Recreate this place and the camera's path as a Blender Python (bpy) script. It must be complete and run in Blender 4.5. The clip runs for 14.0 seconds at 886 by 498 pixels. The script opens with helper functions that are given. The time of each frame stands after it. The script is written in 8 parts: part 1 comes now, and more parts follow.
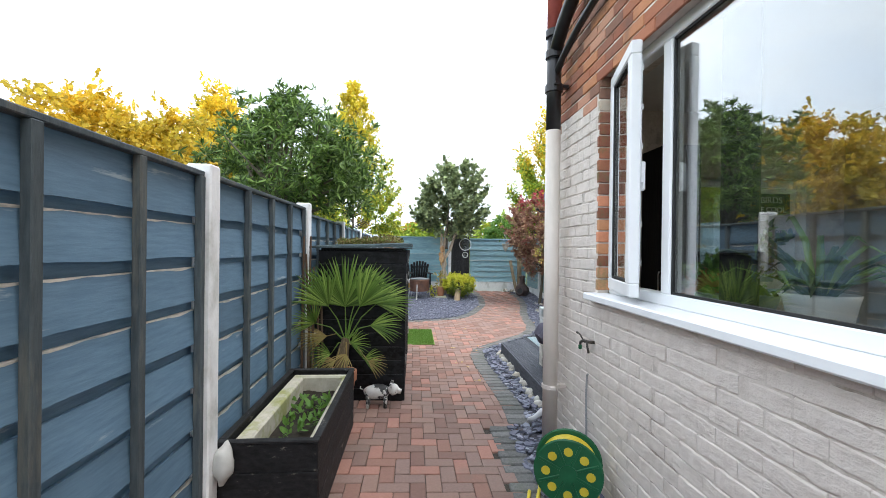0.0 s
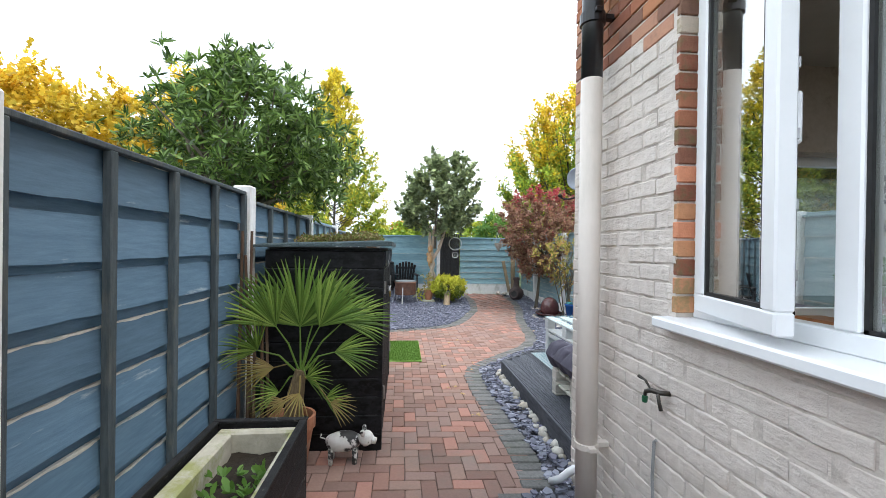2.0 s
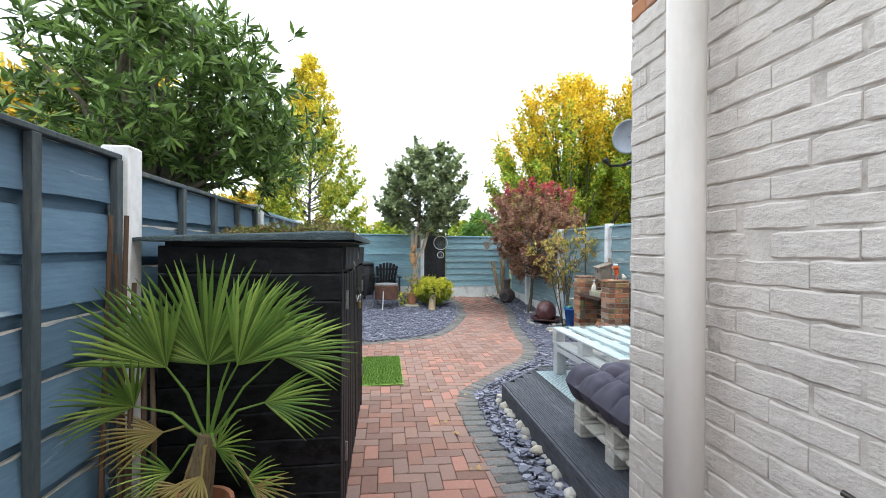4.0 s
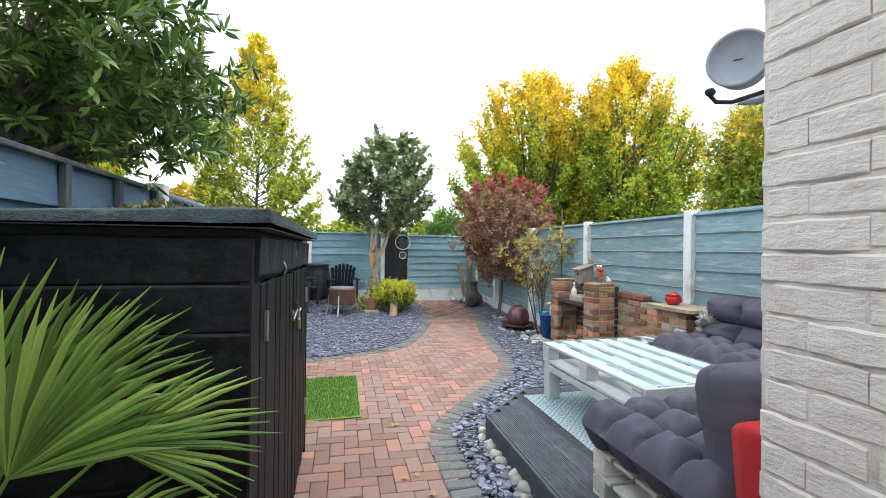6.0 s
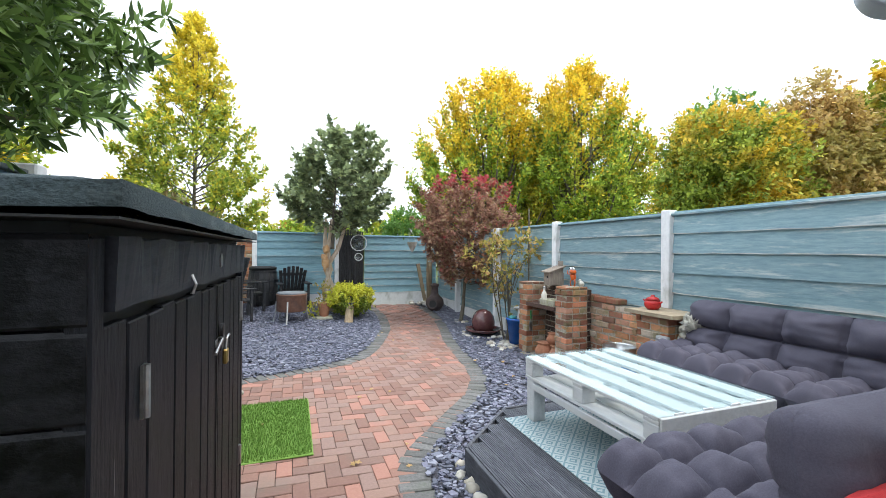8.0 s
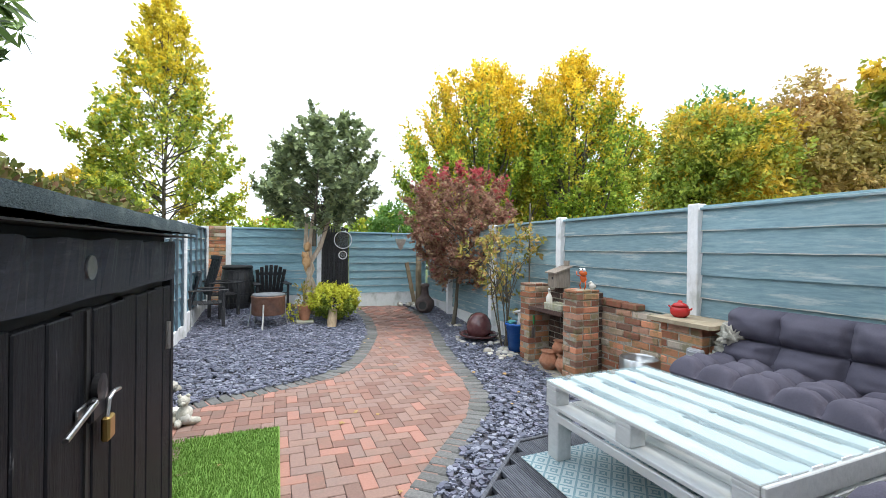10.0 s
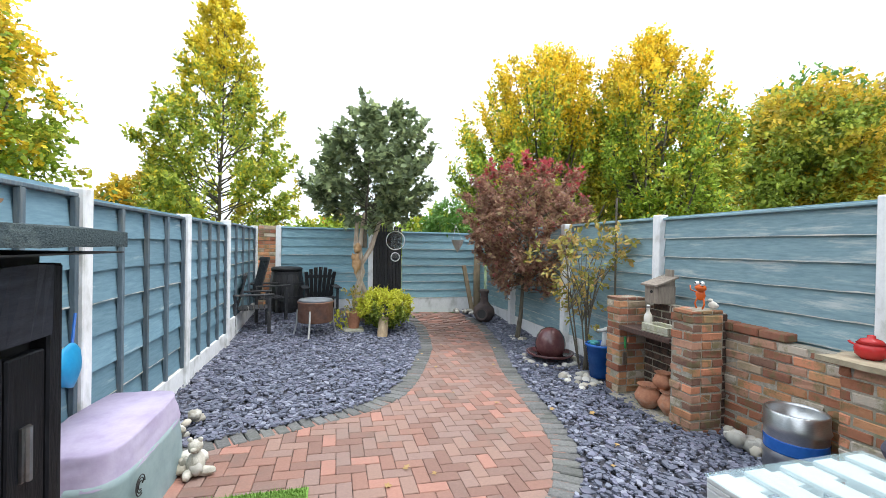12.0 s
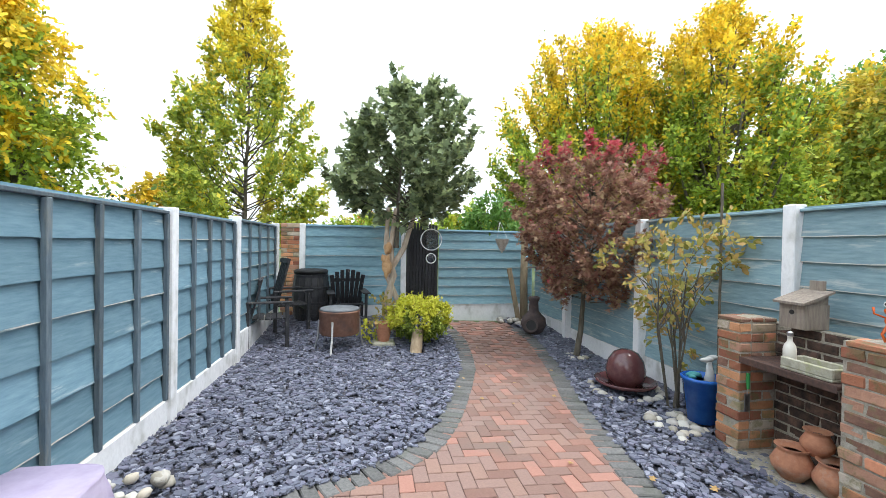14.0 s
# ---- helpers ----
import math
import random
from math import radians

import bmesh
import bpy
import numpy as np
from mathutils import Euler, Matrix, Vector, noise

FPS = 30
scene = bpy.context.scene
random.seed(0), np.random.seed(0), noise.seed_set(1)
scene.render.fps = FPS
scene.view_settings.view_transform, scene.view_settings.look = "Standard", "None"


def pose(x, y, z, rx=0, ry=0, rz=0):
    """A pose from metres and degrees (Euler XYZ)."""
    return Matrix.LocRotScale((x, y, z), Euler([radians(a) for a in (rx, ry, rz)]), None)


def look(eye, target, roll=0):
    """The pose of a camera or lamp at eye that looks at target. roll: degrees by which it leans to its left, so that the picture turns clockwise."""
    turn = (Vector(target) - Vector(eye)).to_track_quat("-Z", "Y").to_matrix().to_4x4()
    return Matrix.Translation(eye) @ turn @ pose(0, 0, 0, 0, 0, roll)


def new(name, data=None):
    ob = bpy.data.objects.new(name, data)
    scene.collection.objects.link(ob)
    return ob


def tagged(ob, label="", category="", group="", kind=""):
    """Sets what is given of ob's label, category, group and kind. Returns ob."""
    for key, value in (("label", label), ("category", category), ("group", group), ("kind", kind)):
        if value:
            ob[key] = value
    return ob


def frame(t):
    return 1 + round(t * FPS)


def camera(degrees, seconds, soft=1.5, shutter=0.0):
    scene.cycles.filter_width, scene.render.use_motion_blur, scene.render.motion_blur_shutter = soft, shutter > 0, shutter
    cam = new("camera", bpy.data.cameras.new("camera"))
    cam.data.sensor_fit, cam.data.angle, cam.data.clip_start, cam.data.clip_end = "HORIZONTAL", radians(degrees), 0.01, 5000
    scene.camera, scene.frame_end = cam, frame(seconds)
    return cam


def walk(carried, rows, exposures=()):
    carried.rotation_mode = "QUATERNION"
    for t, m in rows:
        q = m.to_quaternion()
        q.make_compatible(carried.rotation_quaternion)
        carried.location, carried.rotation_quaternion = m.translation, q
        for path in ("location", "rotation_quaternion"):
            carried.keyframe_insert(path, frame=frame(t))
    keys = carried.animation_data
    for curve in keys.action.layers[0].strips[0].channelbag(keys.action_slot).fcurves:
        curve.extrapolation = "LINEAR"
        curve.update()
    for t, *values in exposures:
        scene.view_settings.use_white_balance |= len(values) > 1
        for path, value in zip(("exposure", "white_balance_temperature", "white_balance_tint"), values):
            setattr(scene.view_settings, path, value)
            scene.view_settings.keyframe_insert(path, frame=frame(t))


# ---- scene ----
cam = camera(93.9, 14.0, soft=0.65)
PATH = [
    (0, (0.441, 1.181, 1.494), (0.579, 3.176, 1.487), 0.7),
    (0.5, (0.431, 1.41, 1.474), (0.583, 3.404, 1.47), 0.8),
    (1, (0.428, 1.666, 1.484), (0.597, 3.659, 1.476), 0.9),
    (1.5, (0.457, 1.9, 1.472), (0.637, 3.892, 1.467), 1.0),
    (2, (0.491, 2.16, 1.49), (0.689, 4.15, 1.482), 0.8),
    (2.5, (0.501, 2.391, 1.472), (0.72, 4.379, 1.465), 0.8),
    (3, (0.504, 2.652, 1.464), (0.748, 4.637, 1.457), 0.8),
    (3.2, (0.517, 2.743, 1.467), (0.763, 4.728, 1.46), 0.8),
    (5.3, (0.6, 3.723, 1.42), (0.989, 5.684, 1.425), 0.3),
    (5.5, (0.6, 3.797, 1.427), (1.01, 5.754, 1.426), 0.6),
    (6, (0.607, 3.968, 1.425), (1.076, 5.912, 1.428), 0.6),
    (6.5, (0.612, 4.122, 1.423), (1.134, 6.053, 1.426), 0.7),
    (7, (0.614, 4.276, 1.43), (1.187, 6.192, 1.435), 0.6),
    (7.5, (0.625, 4.38, 1.438), (1.247, 6.281, 1.447), 0.5),
    (8, (0.625, 4.498, 1.439), (1.304, 6.379, 1.446), 0.5),
    (8.2, (0.626, 4.542, 1.43), (1.324, 6.416, 1.441), 0.6),
    (10.3, (0.768, 5.232, 1.454), (1.51, 7.089, 1.448), 0.7),
    (10.5, (0.786, 5.306, 1.467), (1.505, 7.172, 1.46), 0.9),
    (11, (0.828, 5.532, 1.478), (1.458, 7.431, 1.468), 0.9),
    (11.5, (0.87, 5.764, 1.489), (1.419, 7.687, 1.476), 0.9),
    (12, (0.911, 6.006, 1.505), (1.41, 7.942, 1.491), 1.0),
    (12.5, (0.962, 6.254, 1.513), (1.425, 8.2, 1.496), 1.0),
    (13, (1.011, 6.52, 1.529), (1.415, 8.479, 1.512), 1.0),
    (13.5, (1.031, 6.773, 1.524), (1.387, 8.741, 1.501), 1.0),
    (14, (1.045, 7.059, 1.523), (1.379, 9.03, 1.5), 1.0),
]
walk(cam, [(t, look(eye, target, roll)) for t, eye, target, roll in PATH], [(0, 1.36), (14, 1.36)])

# ---- world, sun ----
world = bpy.data.worlds.new("overcast_sky")
scene.world = world
world.use_nodes = True
wn, wl = world.node_tree.nodes, world.node_tree.links
wn.clear()
sky = wn.new("ShaderNodeTexSky")
sky.sky_type, sky.sun_disc = "NISHITA", False
sky.sun_elevation, sky.sun_rotation = radians(68), radians(120)
sky.air_density, sky.dust_density, sky.ozone_density = 1.0, 3.0, 1.0
SKY_STRENGTH = 0.12
cloud_pos = wn.new("ShaderNodeTexCoord")
cloud_map = wn.new("ShaderNodeMapping")
cloud_map.inputs["Scale"].default_value = (1.0, 1.0, 3.0)
cloud = wn.new("ShaderNodeTexNoise")
cloud.inputs["Scale"].default_value, cloud.inputs["Detail"].default_value = 2.2, 5
ramp = wn.new("ShaderNodeValToRGB")
ramp.color_ramp.elements[0].position, ramp.color_ramp.elements[0].color = 0.30, (6.4, 7.5, 9.0, 1)
ramp.color_ramp.elements[1].position, ramp.color_ramp.elements[1].color = 0.62, (8.4, 9.0, 9.5, 1)
mix = wn.new("ShaderNodeMixRGB")
mix.inputs["Fac"].default_value = 0.88
bg = wn.new("ShaderNodeBackground")
bg.inputs["Strength"].default_value = SKY_STRENGTH
wo = wn.new("ShaderNodeOutputWorld")
wl.new(cloud_pos.outputs["Generated"], cloud_map.inputs["Vector"])
wl.new(cloud_map.outputs["Vector"], cloud.inputs["Vector"])
wl.new(cloud.outputs["Fac"], ramp.inputs["Fac"])
wl.new(sky.outputs["Color"], mix.inputs["Color1"])
wl.new(ramp.outputs["Color"], mix.inputs["Color2"])
wl.new(mix.outputs["Color"], bg.inputs["Color"])
wl.new(bg.outputs["Background"], wo.inputs["Surface"])
sun = new("sun", bpy.data.lights.new("sun", "SUN"))
sun.data.energy, sun.data.angle, sun.data.color = 0.9, radians(25), (1.0, 0.98, 0.94)
sun.matrix_world = look((7.0, -4.0, 20.0), (0.0, 0.0, 0.0))


# ---- materials ----
def mk(name, c1, c2, scale=12.0, c3=None, coarse=1.5, amount3=0.5, rough=0.75, bump=0.25, stretch=(1, 1, 1), rnd="", rnd_amt=0.3,
       metallic=0.0, palette=None, specular=0.4, translucent=0.0, distance=0.01, edge3=(0.52, 0.66), mix_palette=0.7):
    """Two colours by fine noise, a third by coarse noise, a random shade for each piece, and fine relief."""
    m = bpy.data.materials.new(name)
    m.use_nodes = True
    n, l = m.node_tree.nodes, m.node_tree.links
    b = n["Principled BSDF"]
    geo = n.new("ShaderNodeNewGeometry")
    mp = n.new("ShaderNodeMapping")
    mp.inputs["Scale"].default_value = stretch
    l.new(geo.outputs["Position"], mp.inputs["Vector"])
    fine = n.new("ShaderNodeTexNoise")
    fine.inputs["Scale"].default_value, fine.inputs["Detail"].default_value, fine.inputs["Roughness"].default_value = scale, 6, 0.65
    l.new(mp.outputs["Vector"], fine.inputs["Vector"])
    r = n.new("ShaderNodeValToRGB")
    r.color_ramp.elements[0].position, r.color_ramp.elements[0].color = 0.32, (*c1, 1)
    r.color_ramp.elements[1].position, r.color_ramp.elements[1].color = 0.68, (*c2, 1)
    l.new(fine.outputs["Fac"], r.inputs["Fac"])
    colour = r.outputs["Color"]
    ran = None
    if rnd == "object":
        ran = n.new("ShaderNodeObjectInfo").outputs["Random"]
    elif rnd == "island":
        ran = geo.outputs["Random Per Island"]
    if palette:
        pal = n.new("ShaderNodeValToRGB")
        pal.color_ramp.interpolation = "CONSTANT" if len(palette) > 4 else "LINEAR"
        while len(pal.color_ramp.elements) < len(palette):
            pal.color_ramp.elements.new(0.5)
        for i, c in enumerate(palette):
            pal.color_ramp.elements[i].position = i / len(palette) if len(palette) > 4 else i / (len(palette) - 1)
            pal.color_ramp.elements[i].color = (*c, 1)
        l.new(ran, pal.inputs["Fac"])
        mx = n.new("ShaderNodeMixRGB")
        mx.inputs["Fac"].default_value = mix_palette
        l.new(colour, mx.inputs["Color1"])
        l.new(pal.outputs["Color"], mx.inputs["Color2"])
        colour = mx.outputs["Color"]
    if c3:
        big = n.new("ShaderNodeTexNoise")
        big.inputs["Scale"].default_value, big.inputs["Detail"].default_value, big.inputs["Roughness"].default_value = coarse, 7, 0.7
        l.new(mp.outputs["Vector"], big.inputs["Vector"])
        k = n.new("ShaderNodeMapRange")
        k.inputs["From Min"].default_value, k.inputs["From Max"].default_value, k.inputs["To Max"].default_value = edge3[0], edge3[1], amount3
        l.new(big.outputs["Fac"], k.inputs["Value"])
        mx = n.new("ShaderNodeMixRGB")
        mx.inputs["Color2"].default_value = (*c3, 1)
        l.new(k.outputs["Result"], mx.inputs["Fac"])
        l.new(colour, mx.inputs["Color1"])
        colour = mx.outputs["Color"]
    if ran is not None and rnd_amt:
        k = n.new("ShaderNodeMapRange")
        k.inputs["To Min"].default_value, k.inputs["To Max"].default_value = 1 - rnd_amt, 1 + rnd_amt
        l.new(ran, k.inputs["Value"])
        mx = n.new("ShaderNodeHueSaturation")
        l.new(k.outputs["Result"], mx.inputs["Value"])
        l.new(colour, mx.inputs["Color"])
        colour = mx.outputs["Color"]
    l.new(colour, b.inputs["Base Color"])
    b.inputs["Roughness"].default_value, b.inputs["Metallic"].default_value = rough, metallic
    b.inputs["Specular IOR Level"].default_value = specular
    if bump:
        bp = n.new("ShaderNodeBump")
        bp.inputs["Strength"].default_value, bp.inputs["Distance"].default_value = bump, distance
        l.new(fine.outputs["Fac"], bp.inputs["Height"])
        l.new(bp.outputs["Normal"], b.inputs["Normal"])
    if translucent:
        tr = n.new("ShaderNodeBsdfTranslucent")
        l.new(colour, tr.inputs["Color"])
        ms = n.new("ShaderNodeMixShader")
        ms.inputs["Fac"].default_value = translucent
        l.new(b.outputs["BSDF"], ms.inputs[1])
        l.new(tr.outputs["BSDF"], ms.inputs[2])
        l.new(ms.outputs["Shader"], n["Material Output"].inputs["Surface"])
    return m


def glassy(name, tint=(0.95, 0.98, 0.97), rough=0.0, base=0.12):
    """Thin window glass: clear, with a mirror gloss that grows at grazing angles."""
    m = bpy.data.materials.new(name)
    m.use_nodes = True
    n, l = m.node_tree.nodes, m.node_tree.links
    n.remove(n["Principled BSDF"])
    lw = n.new("ShaderNodeLayerWeight")
    lw.inputs["Blend"].default_value = 0.5
    pw, f = n.new("ShaderNodeMath"), n.new("ShaderNodeMath")
    pw.operation, f.operation = "POWER", "MULTIPLY_ADD"
    pw.inputs[1].default_value, f.inputs[1].default_value, f.inputs[2].default_value = 2.2, 0.95, base
    l.new(lw.outputs["Facing"], pw.inputs[0])
    l.new(pw.outputs[0], f.inputs[0])
    t = n.new("ShaderNodeBsdfTransparent")
    t.inputs["Color"].default_value = (*tint, 1)
    g = n.new("ShaderNodeBsdfGlossy")
    g.inputs["Roughness"].default_value = rough
    ms = n.new("ShaderNodeMixShader")
    l.new(f.outputs[0], ms.inputs[0])
    l.new(t.outputs["BSDF"], ms.inputs[1])
    l.new(g.outputs["BSDF"], ms.inputs[2])
    l.new(ms.outputs["Shader"], n["Material Output"].inputs["Surface"])
    return m


BRICK_PAL = [(0.265, 0.148, 0.118), (0.325, 0.170, 0.130), (0.215, 0.135, 0.112), (0.285, 0.182, 0.145), (0.235, 0.158, 0.134), (0.345, 0.165, 0.125), (0.190, 0.132, 0.115)]
M_PAVER = mk("clay_paver", (0.20, 0.118, 0.094), (0.345, 0.208, 0.162), 60, (0.19, 0.155, 0.130), 1.1, 0.6, 0.85, 0.45, rnd="object", rnd_amt=0.22, palette=BRICK_PAL, distance=0.004)
M_PAVER_FAR = mk("clay_paver_joined", (0.20, 0.118, 0.094), (0.345, 0.208, 0.162), 60, (0.19, 0.155, 0.130), 1.1, 0.6, 0.85, 0.45, rnd="island", rnd_amt=0.22, palette=BRICK_PAL, distance=0.004)
M_SETT = mk("grey_sett", (0.10, 0.10, 0.097), (0.175, 0.172, 0.165), 50, (0.10, 0.11, 0.08), 2.5, 0.5, 0.88, 0.4, rnd="object", rnd_amt=0.2, distance=0.004)
M_SAND = mk("joint_sand", (0.030, 0.025, 0.021), (0.07, 0.056, 0.045), 80, (0.06, 0.07, 0.04), 3, 0.5, 0.95, 0.4)
M_SOIL = mk("garden_soil", (0.012, 0.009, 0.006), (0.035, 0.026, 0.018), 40, (0.05, 0.06, 0.03), 4, 0.5, 0.95, 0.6)
M_LAWN = mk("field_grass", (0.04, 0.07, 0.02), (0.08, 0.11, 0.04), 3, (0.10, 0.10, 0.05), 0.2, 0.5, 0.95, 0.4)
SLATE_PAL = [(0.115, 0.125, 0.185), (0.080, 0.088, 0.125), (0.125, 0.135, 0.185), (0.175, 0.19, 0.245), (0.105, 0.10, 0.145), (0.26, 0.27, 0.325), (0.14, 0.14, 0.20), (0.065, 0.072, 0.10)]
M_SLATE = mk("plum_slate", (0.14, 0.15, 0.19), (0.24, 0.25, 0.30), 70, rough=0.6, bump=0.3, rnd="island", rnd_amt=0.2, palette=SLATE_PAL, distance=0.004)
M_BED = mk("slate_dust", (0.05, 0.05, 0.06), (0.13, 0.13, 0.16), 60, rough=0.9, bump=0.5)
PEB_PAL = [(0.42, 0.40, 0.35), (0.55, 0.52, 0.46), (0.33, 0.30, 0.24), (0.60, 0.58, 0.52), (0.40, 0.38, 0.36), (0.48, 0.42, 0.33)]
M_PEBBLE = mk("river_pebble", (0.40, 0.38, 0.33), (0.55, 0.52, 0.46), 30, (0.25, 0.24, 0.17), 9, 0.5, 0.7, 0.15, rnd="object", rnd_amt=0.2, palette=PEB_PAL)


def fence_mat(name, c1, c2, wear, edge, axis):
    """Painted softwood: long grain, bare pale streaks, a shade for each board."""
    st = {"x": (0.7, 3, 6), "y": (3, 0.7, 6)}[axis]
    return mk(name, c1, c2, 9, wear, 1.7, 0.8, 0.66, 0.22, st, "object", 0.16, distance=0.006, edge3=edge)


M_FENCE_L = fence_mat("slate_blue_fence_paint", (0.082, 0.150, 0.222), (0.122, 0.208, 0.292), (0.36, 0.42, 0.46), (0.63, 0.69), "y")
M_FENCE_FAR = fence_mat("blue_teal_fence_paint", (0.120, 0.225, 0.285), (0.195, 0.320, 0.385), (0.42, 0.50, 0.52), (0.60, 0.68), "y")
M_FENCE_R = fence_mat("teal_fence_paint", (0.155, 0.255, 0.295), (0.265, 0.385, 0.415), (0.55, 0.58, 0.56), (0.54, 0.66), "y")
M_FENCE_B = fence_mat("teal_fence_paint_back", (0.150, 0.285, 0.340), (0.260, 0.420, 0.470), (0.36, 0.38, 0.36), (0.60, 0.70), "x")
M_EDGE = mk("bare_weathered_edge", (0.40, 0.38, 0.33), (0.62, 0.60, 0.55), 30, (0.16, 0.22, 0.24), 6, 0.9, 0.85, 0.4, (1, 0.4, 3), distance=0.004)
M_BATTEN = mk("dark_batten_paint", (0.045, 0.060, 0.068), (0.085, 0.105, 0.115), 14, (0.18, 0.17, 0.14), 3, 0.6, 0.75, 0.4, (3, 3, 0.5), "object", 0.2)
M_BATTEN_TEAL = mk("blue_batten_paint", (0.07, 0.10, 0.125), (0.125, 0.165, 0.19), 14, (0.20, 0.20, 0.17), 3, 0.5, 0.75, 0.4, (3, 3, 0.5), "object", 0.2)
M_POST = mk("white_painted_concrete", (0.72, 0.72, 0.72), (0.83, 0.83, 0.83), 40, (0.36, 0.36, 0.32), 5, 0.6, 0.85, 0.35, (1, 1, 0.6), distance=0.005)
M_WALLPAINT = mk("cream_masonry_paint", (0.625, 0.560, 0.505), (0.72, 0.655, 0.600), 20, (0.54, 0.475, 0.42), 2.5, 0.4, 0.75, 0.95, (1, 0.8, 1.4), "object", 0.025, distance=0.014)
M_WALLPAINT_FAR = mk("cream_masonry_paint_joined", (0.625, 0.560, 0.505), (0.72, 0.655, 0.600), 20, (0.54, 0.475, 0.42), 2.5, 0.4, 0.75, 0.95, (1, 0.8, 1.4), "island", 0.025, distance=0.014)
M_PAINTJOINT = mk("painted_mortar", (0.58, 0.52, 0.465), (0.68, 0.615, 0.56), 25, (0.26, 0.22, 0.18), 4, 0.8, 0.9, 0.8, distance=0.01)
RED_PAL = [(0.36, 0.12, 0.07), (0.46, 0.17, 0.09), (0.28, 0.11, 0.07), (0.52, 0.23, 0.11), (0.18, 0.10, 0.075), (0.46, 0.25, 0.17)]
M_RED = mk("red_house_brick", (0.24, 0.11, 0.07), (0.38, 0.18, 0.11), 35, (0.15, 0.10, 0.08), 4, 0.6, 0.9, 0.6, rnd="island", rnd_amt=0.2, palette=RED_PAL, distance=0.006)
M_REDP = mk("reclaimed_brick", (0.22, 0.115, 0.075), (0.56, 0.29, 0.18), 28, (0.17, 0.16, 0.075), 7, 0.7, 0.95, 0.9, rnd="object", rnd_amt=0.3, palette=RED_PAL + [(0.50, 0.46, 0.38), (0.52, 0.25, 0.12), (0.33, 0.28, 0.20), (0.55, 0.22, 0.12)], distance=0.008, edge3=(0.50, 0.60), mix_palette=0.75)
M_SOOT = mk("sooty_brick", (0.035, 0.028, 0.024), (0.13, 0.075, 0.055), 18, (0.02, 0.018, 0.017), 5, 0.8, 0.95, 0.7, rnd="object", rnd_amt=0.3, distance=0.008)
M_MORTAR = mk("lime_mortar", (0.24, 0.215, 0.17), (0.44, 0.40, 0.33), 40, (0.20, 0.20, 0.09), 5, 0.7, 0.95, 0.5)
M_UPVC = mk("white_upvc", (0.80, 0.81, 0.82), (0.84, 0.85, 0.86), 6, rough=0.3, bump=0.0)
# for seals and black parts, and as painted shade in gaps and openings
M_BLACK = mk("black_seal_and_shade", (0.012, 0.012, 0.012), (0.02, 0.02, 0.02), 30, rough=0.6, bump=0.0)
M_GLASS = glassy("window_glass", base=0.20)
M_TABLEGLASS = mk("aqua_table_glass", (0.55, 0.72, 0.76), (0.60, 0.76, 0.80), 8, rough=0.06, bump=0.0)
tg = M_TABLEGLASS.node_tree
clear = tg.nodes.new("ShaderNodeBsdfTransparent")
clear.inputs["Color"].default_value = (0.945, 0.975, 0.978, 1)
both = tg.nodes.new("ShaderNodeMixShader")
both.inputs["Fac"].default_value = 0.84
tg.links.new(tg.nodes["Principled BSDF"].outputs["BSDF"], both.inputs[1])
tg.links.new(clear.outputs["BSDF"], both.inputs[2])
tg.links.new(both.outputs["Shader"], tg.nodes["Material Output"].inputs["Surface"])
M_BLACKWOOD = mk("black_stained_shiplap", (0.004, 0.004, 0.005), (0.014, 0.014, 0.016), 10, (0.001, 0.001, 0.001), 4.5, 0.95, 0.45, 0.5, (2, 2, 3), "object", 0.25, distance=0.006, specular=0.2, edge3=(0.50, 0.58))
M_BLACKPLANK = mk("black_stained_planks", (0.004, 0.0045, 0.006), (0.015, 0.016, 0.020), 10, (0.22, 0.22, 0.23), 5, 0.7, 0.55, 0.6, (9, 9, 1.2), "object", 0.3, specular=0.18, distance=0.005, edge3=(0.66, 0.71))
M_FASCIA = mk("blue_black_fascia", (0.012, 0.014, 0.020), (0.030, 0.034, 0.045), 12, (0.10, 0.10, 0.11), 6, 0.5, 0.5, 0.4, (6, 1, 6), specular=0.25, distance=0.005, edge3=(0.62, 0.70))
M_FELT = mk("grey_green_roof_felt", (0.018, 0.030, 0.034), (0.085, 0.120, 0.128), 150, (0.16, 0.20, 0.20), 9, 0.5, 0.95, 1.0, (1, 1, 2), distance=0.008)
M_DECK = mk("grey_stained_decking", (0.040, 0.044, 0.055), (0.110, 0.117, 0.138), 14, (0.16, 0.165, 0.18), 3, 0.5, 0.7, 0.5, (9, 0.7, 3), "object", 0.2)
M_WHITEWOOD = mk("white_painted_pallet", (0.50, 0.51, 0.51), (0.61, 0.62, 0.615), 16, (0.45, 0.42, 0.36), 4, 0.45, 0.6, 0.35, (2, 0.6, 2), "object", 0.08)
M_OLDWHITE = mk("worn_white_pallet", (0.50, 0.47, 0.41), (0.70, 0.67, 0.61), 16, (0.30, 0.25, 0.19), 4, 0.7, 0.75, 0.5, (2, 0.6, 2), "object", 0.12)
M_CUSHION = mk("charcoal_cushion_cloth", (0.066, 0.061, 0.086), (0.094, 0.088, 0.120), 160, (0.125, 0.118, 0.150), 2, 0.35, 0.85, 0.3, distance=0.003)
M_REDCLOTH = mk("red_cushion_cloth", (0.42, 0.02, 0.025), (0.52, 0.04, 0.04), 120, rough=0.9, bump=0.3, distance=0.003)
M_GRASS = mk("artificial_turf", (0.10, 0.20, 0.03), (0.20, 0.34, 0.07), 90, (0.12, 0.26, 0.05), 5, 0.4, 0.9, 0.2, rnd="island", rnd_amt=0.18)
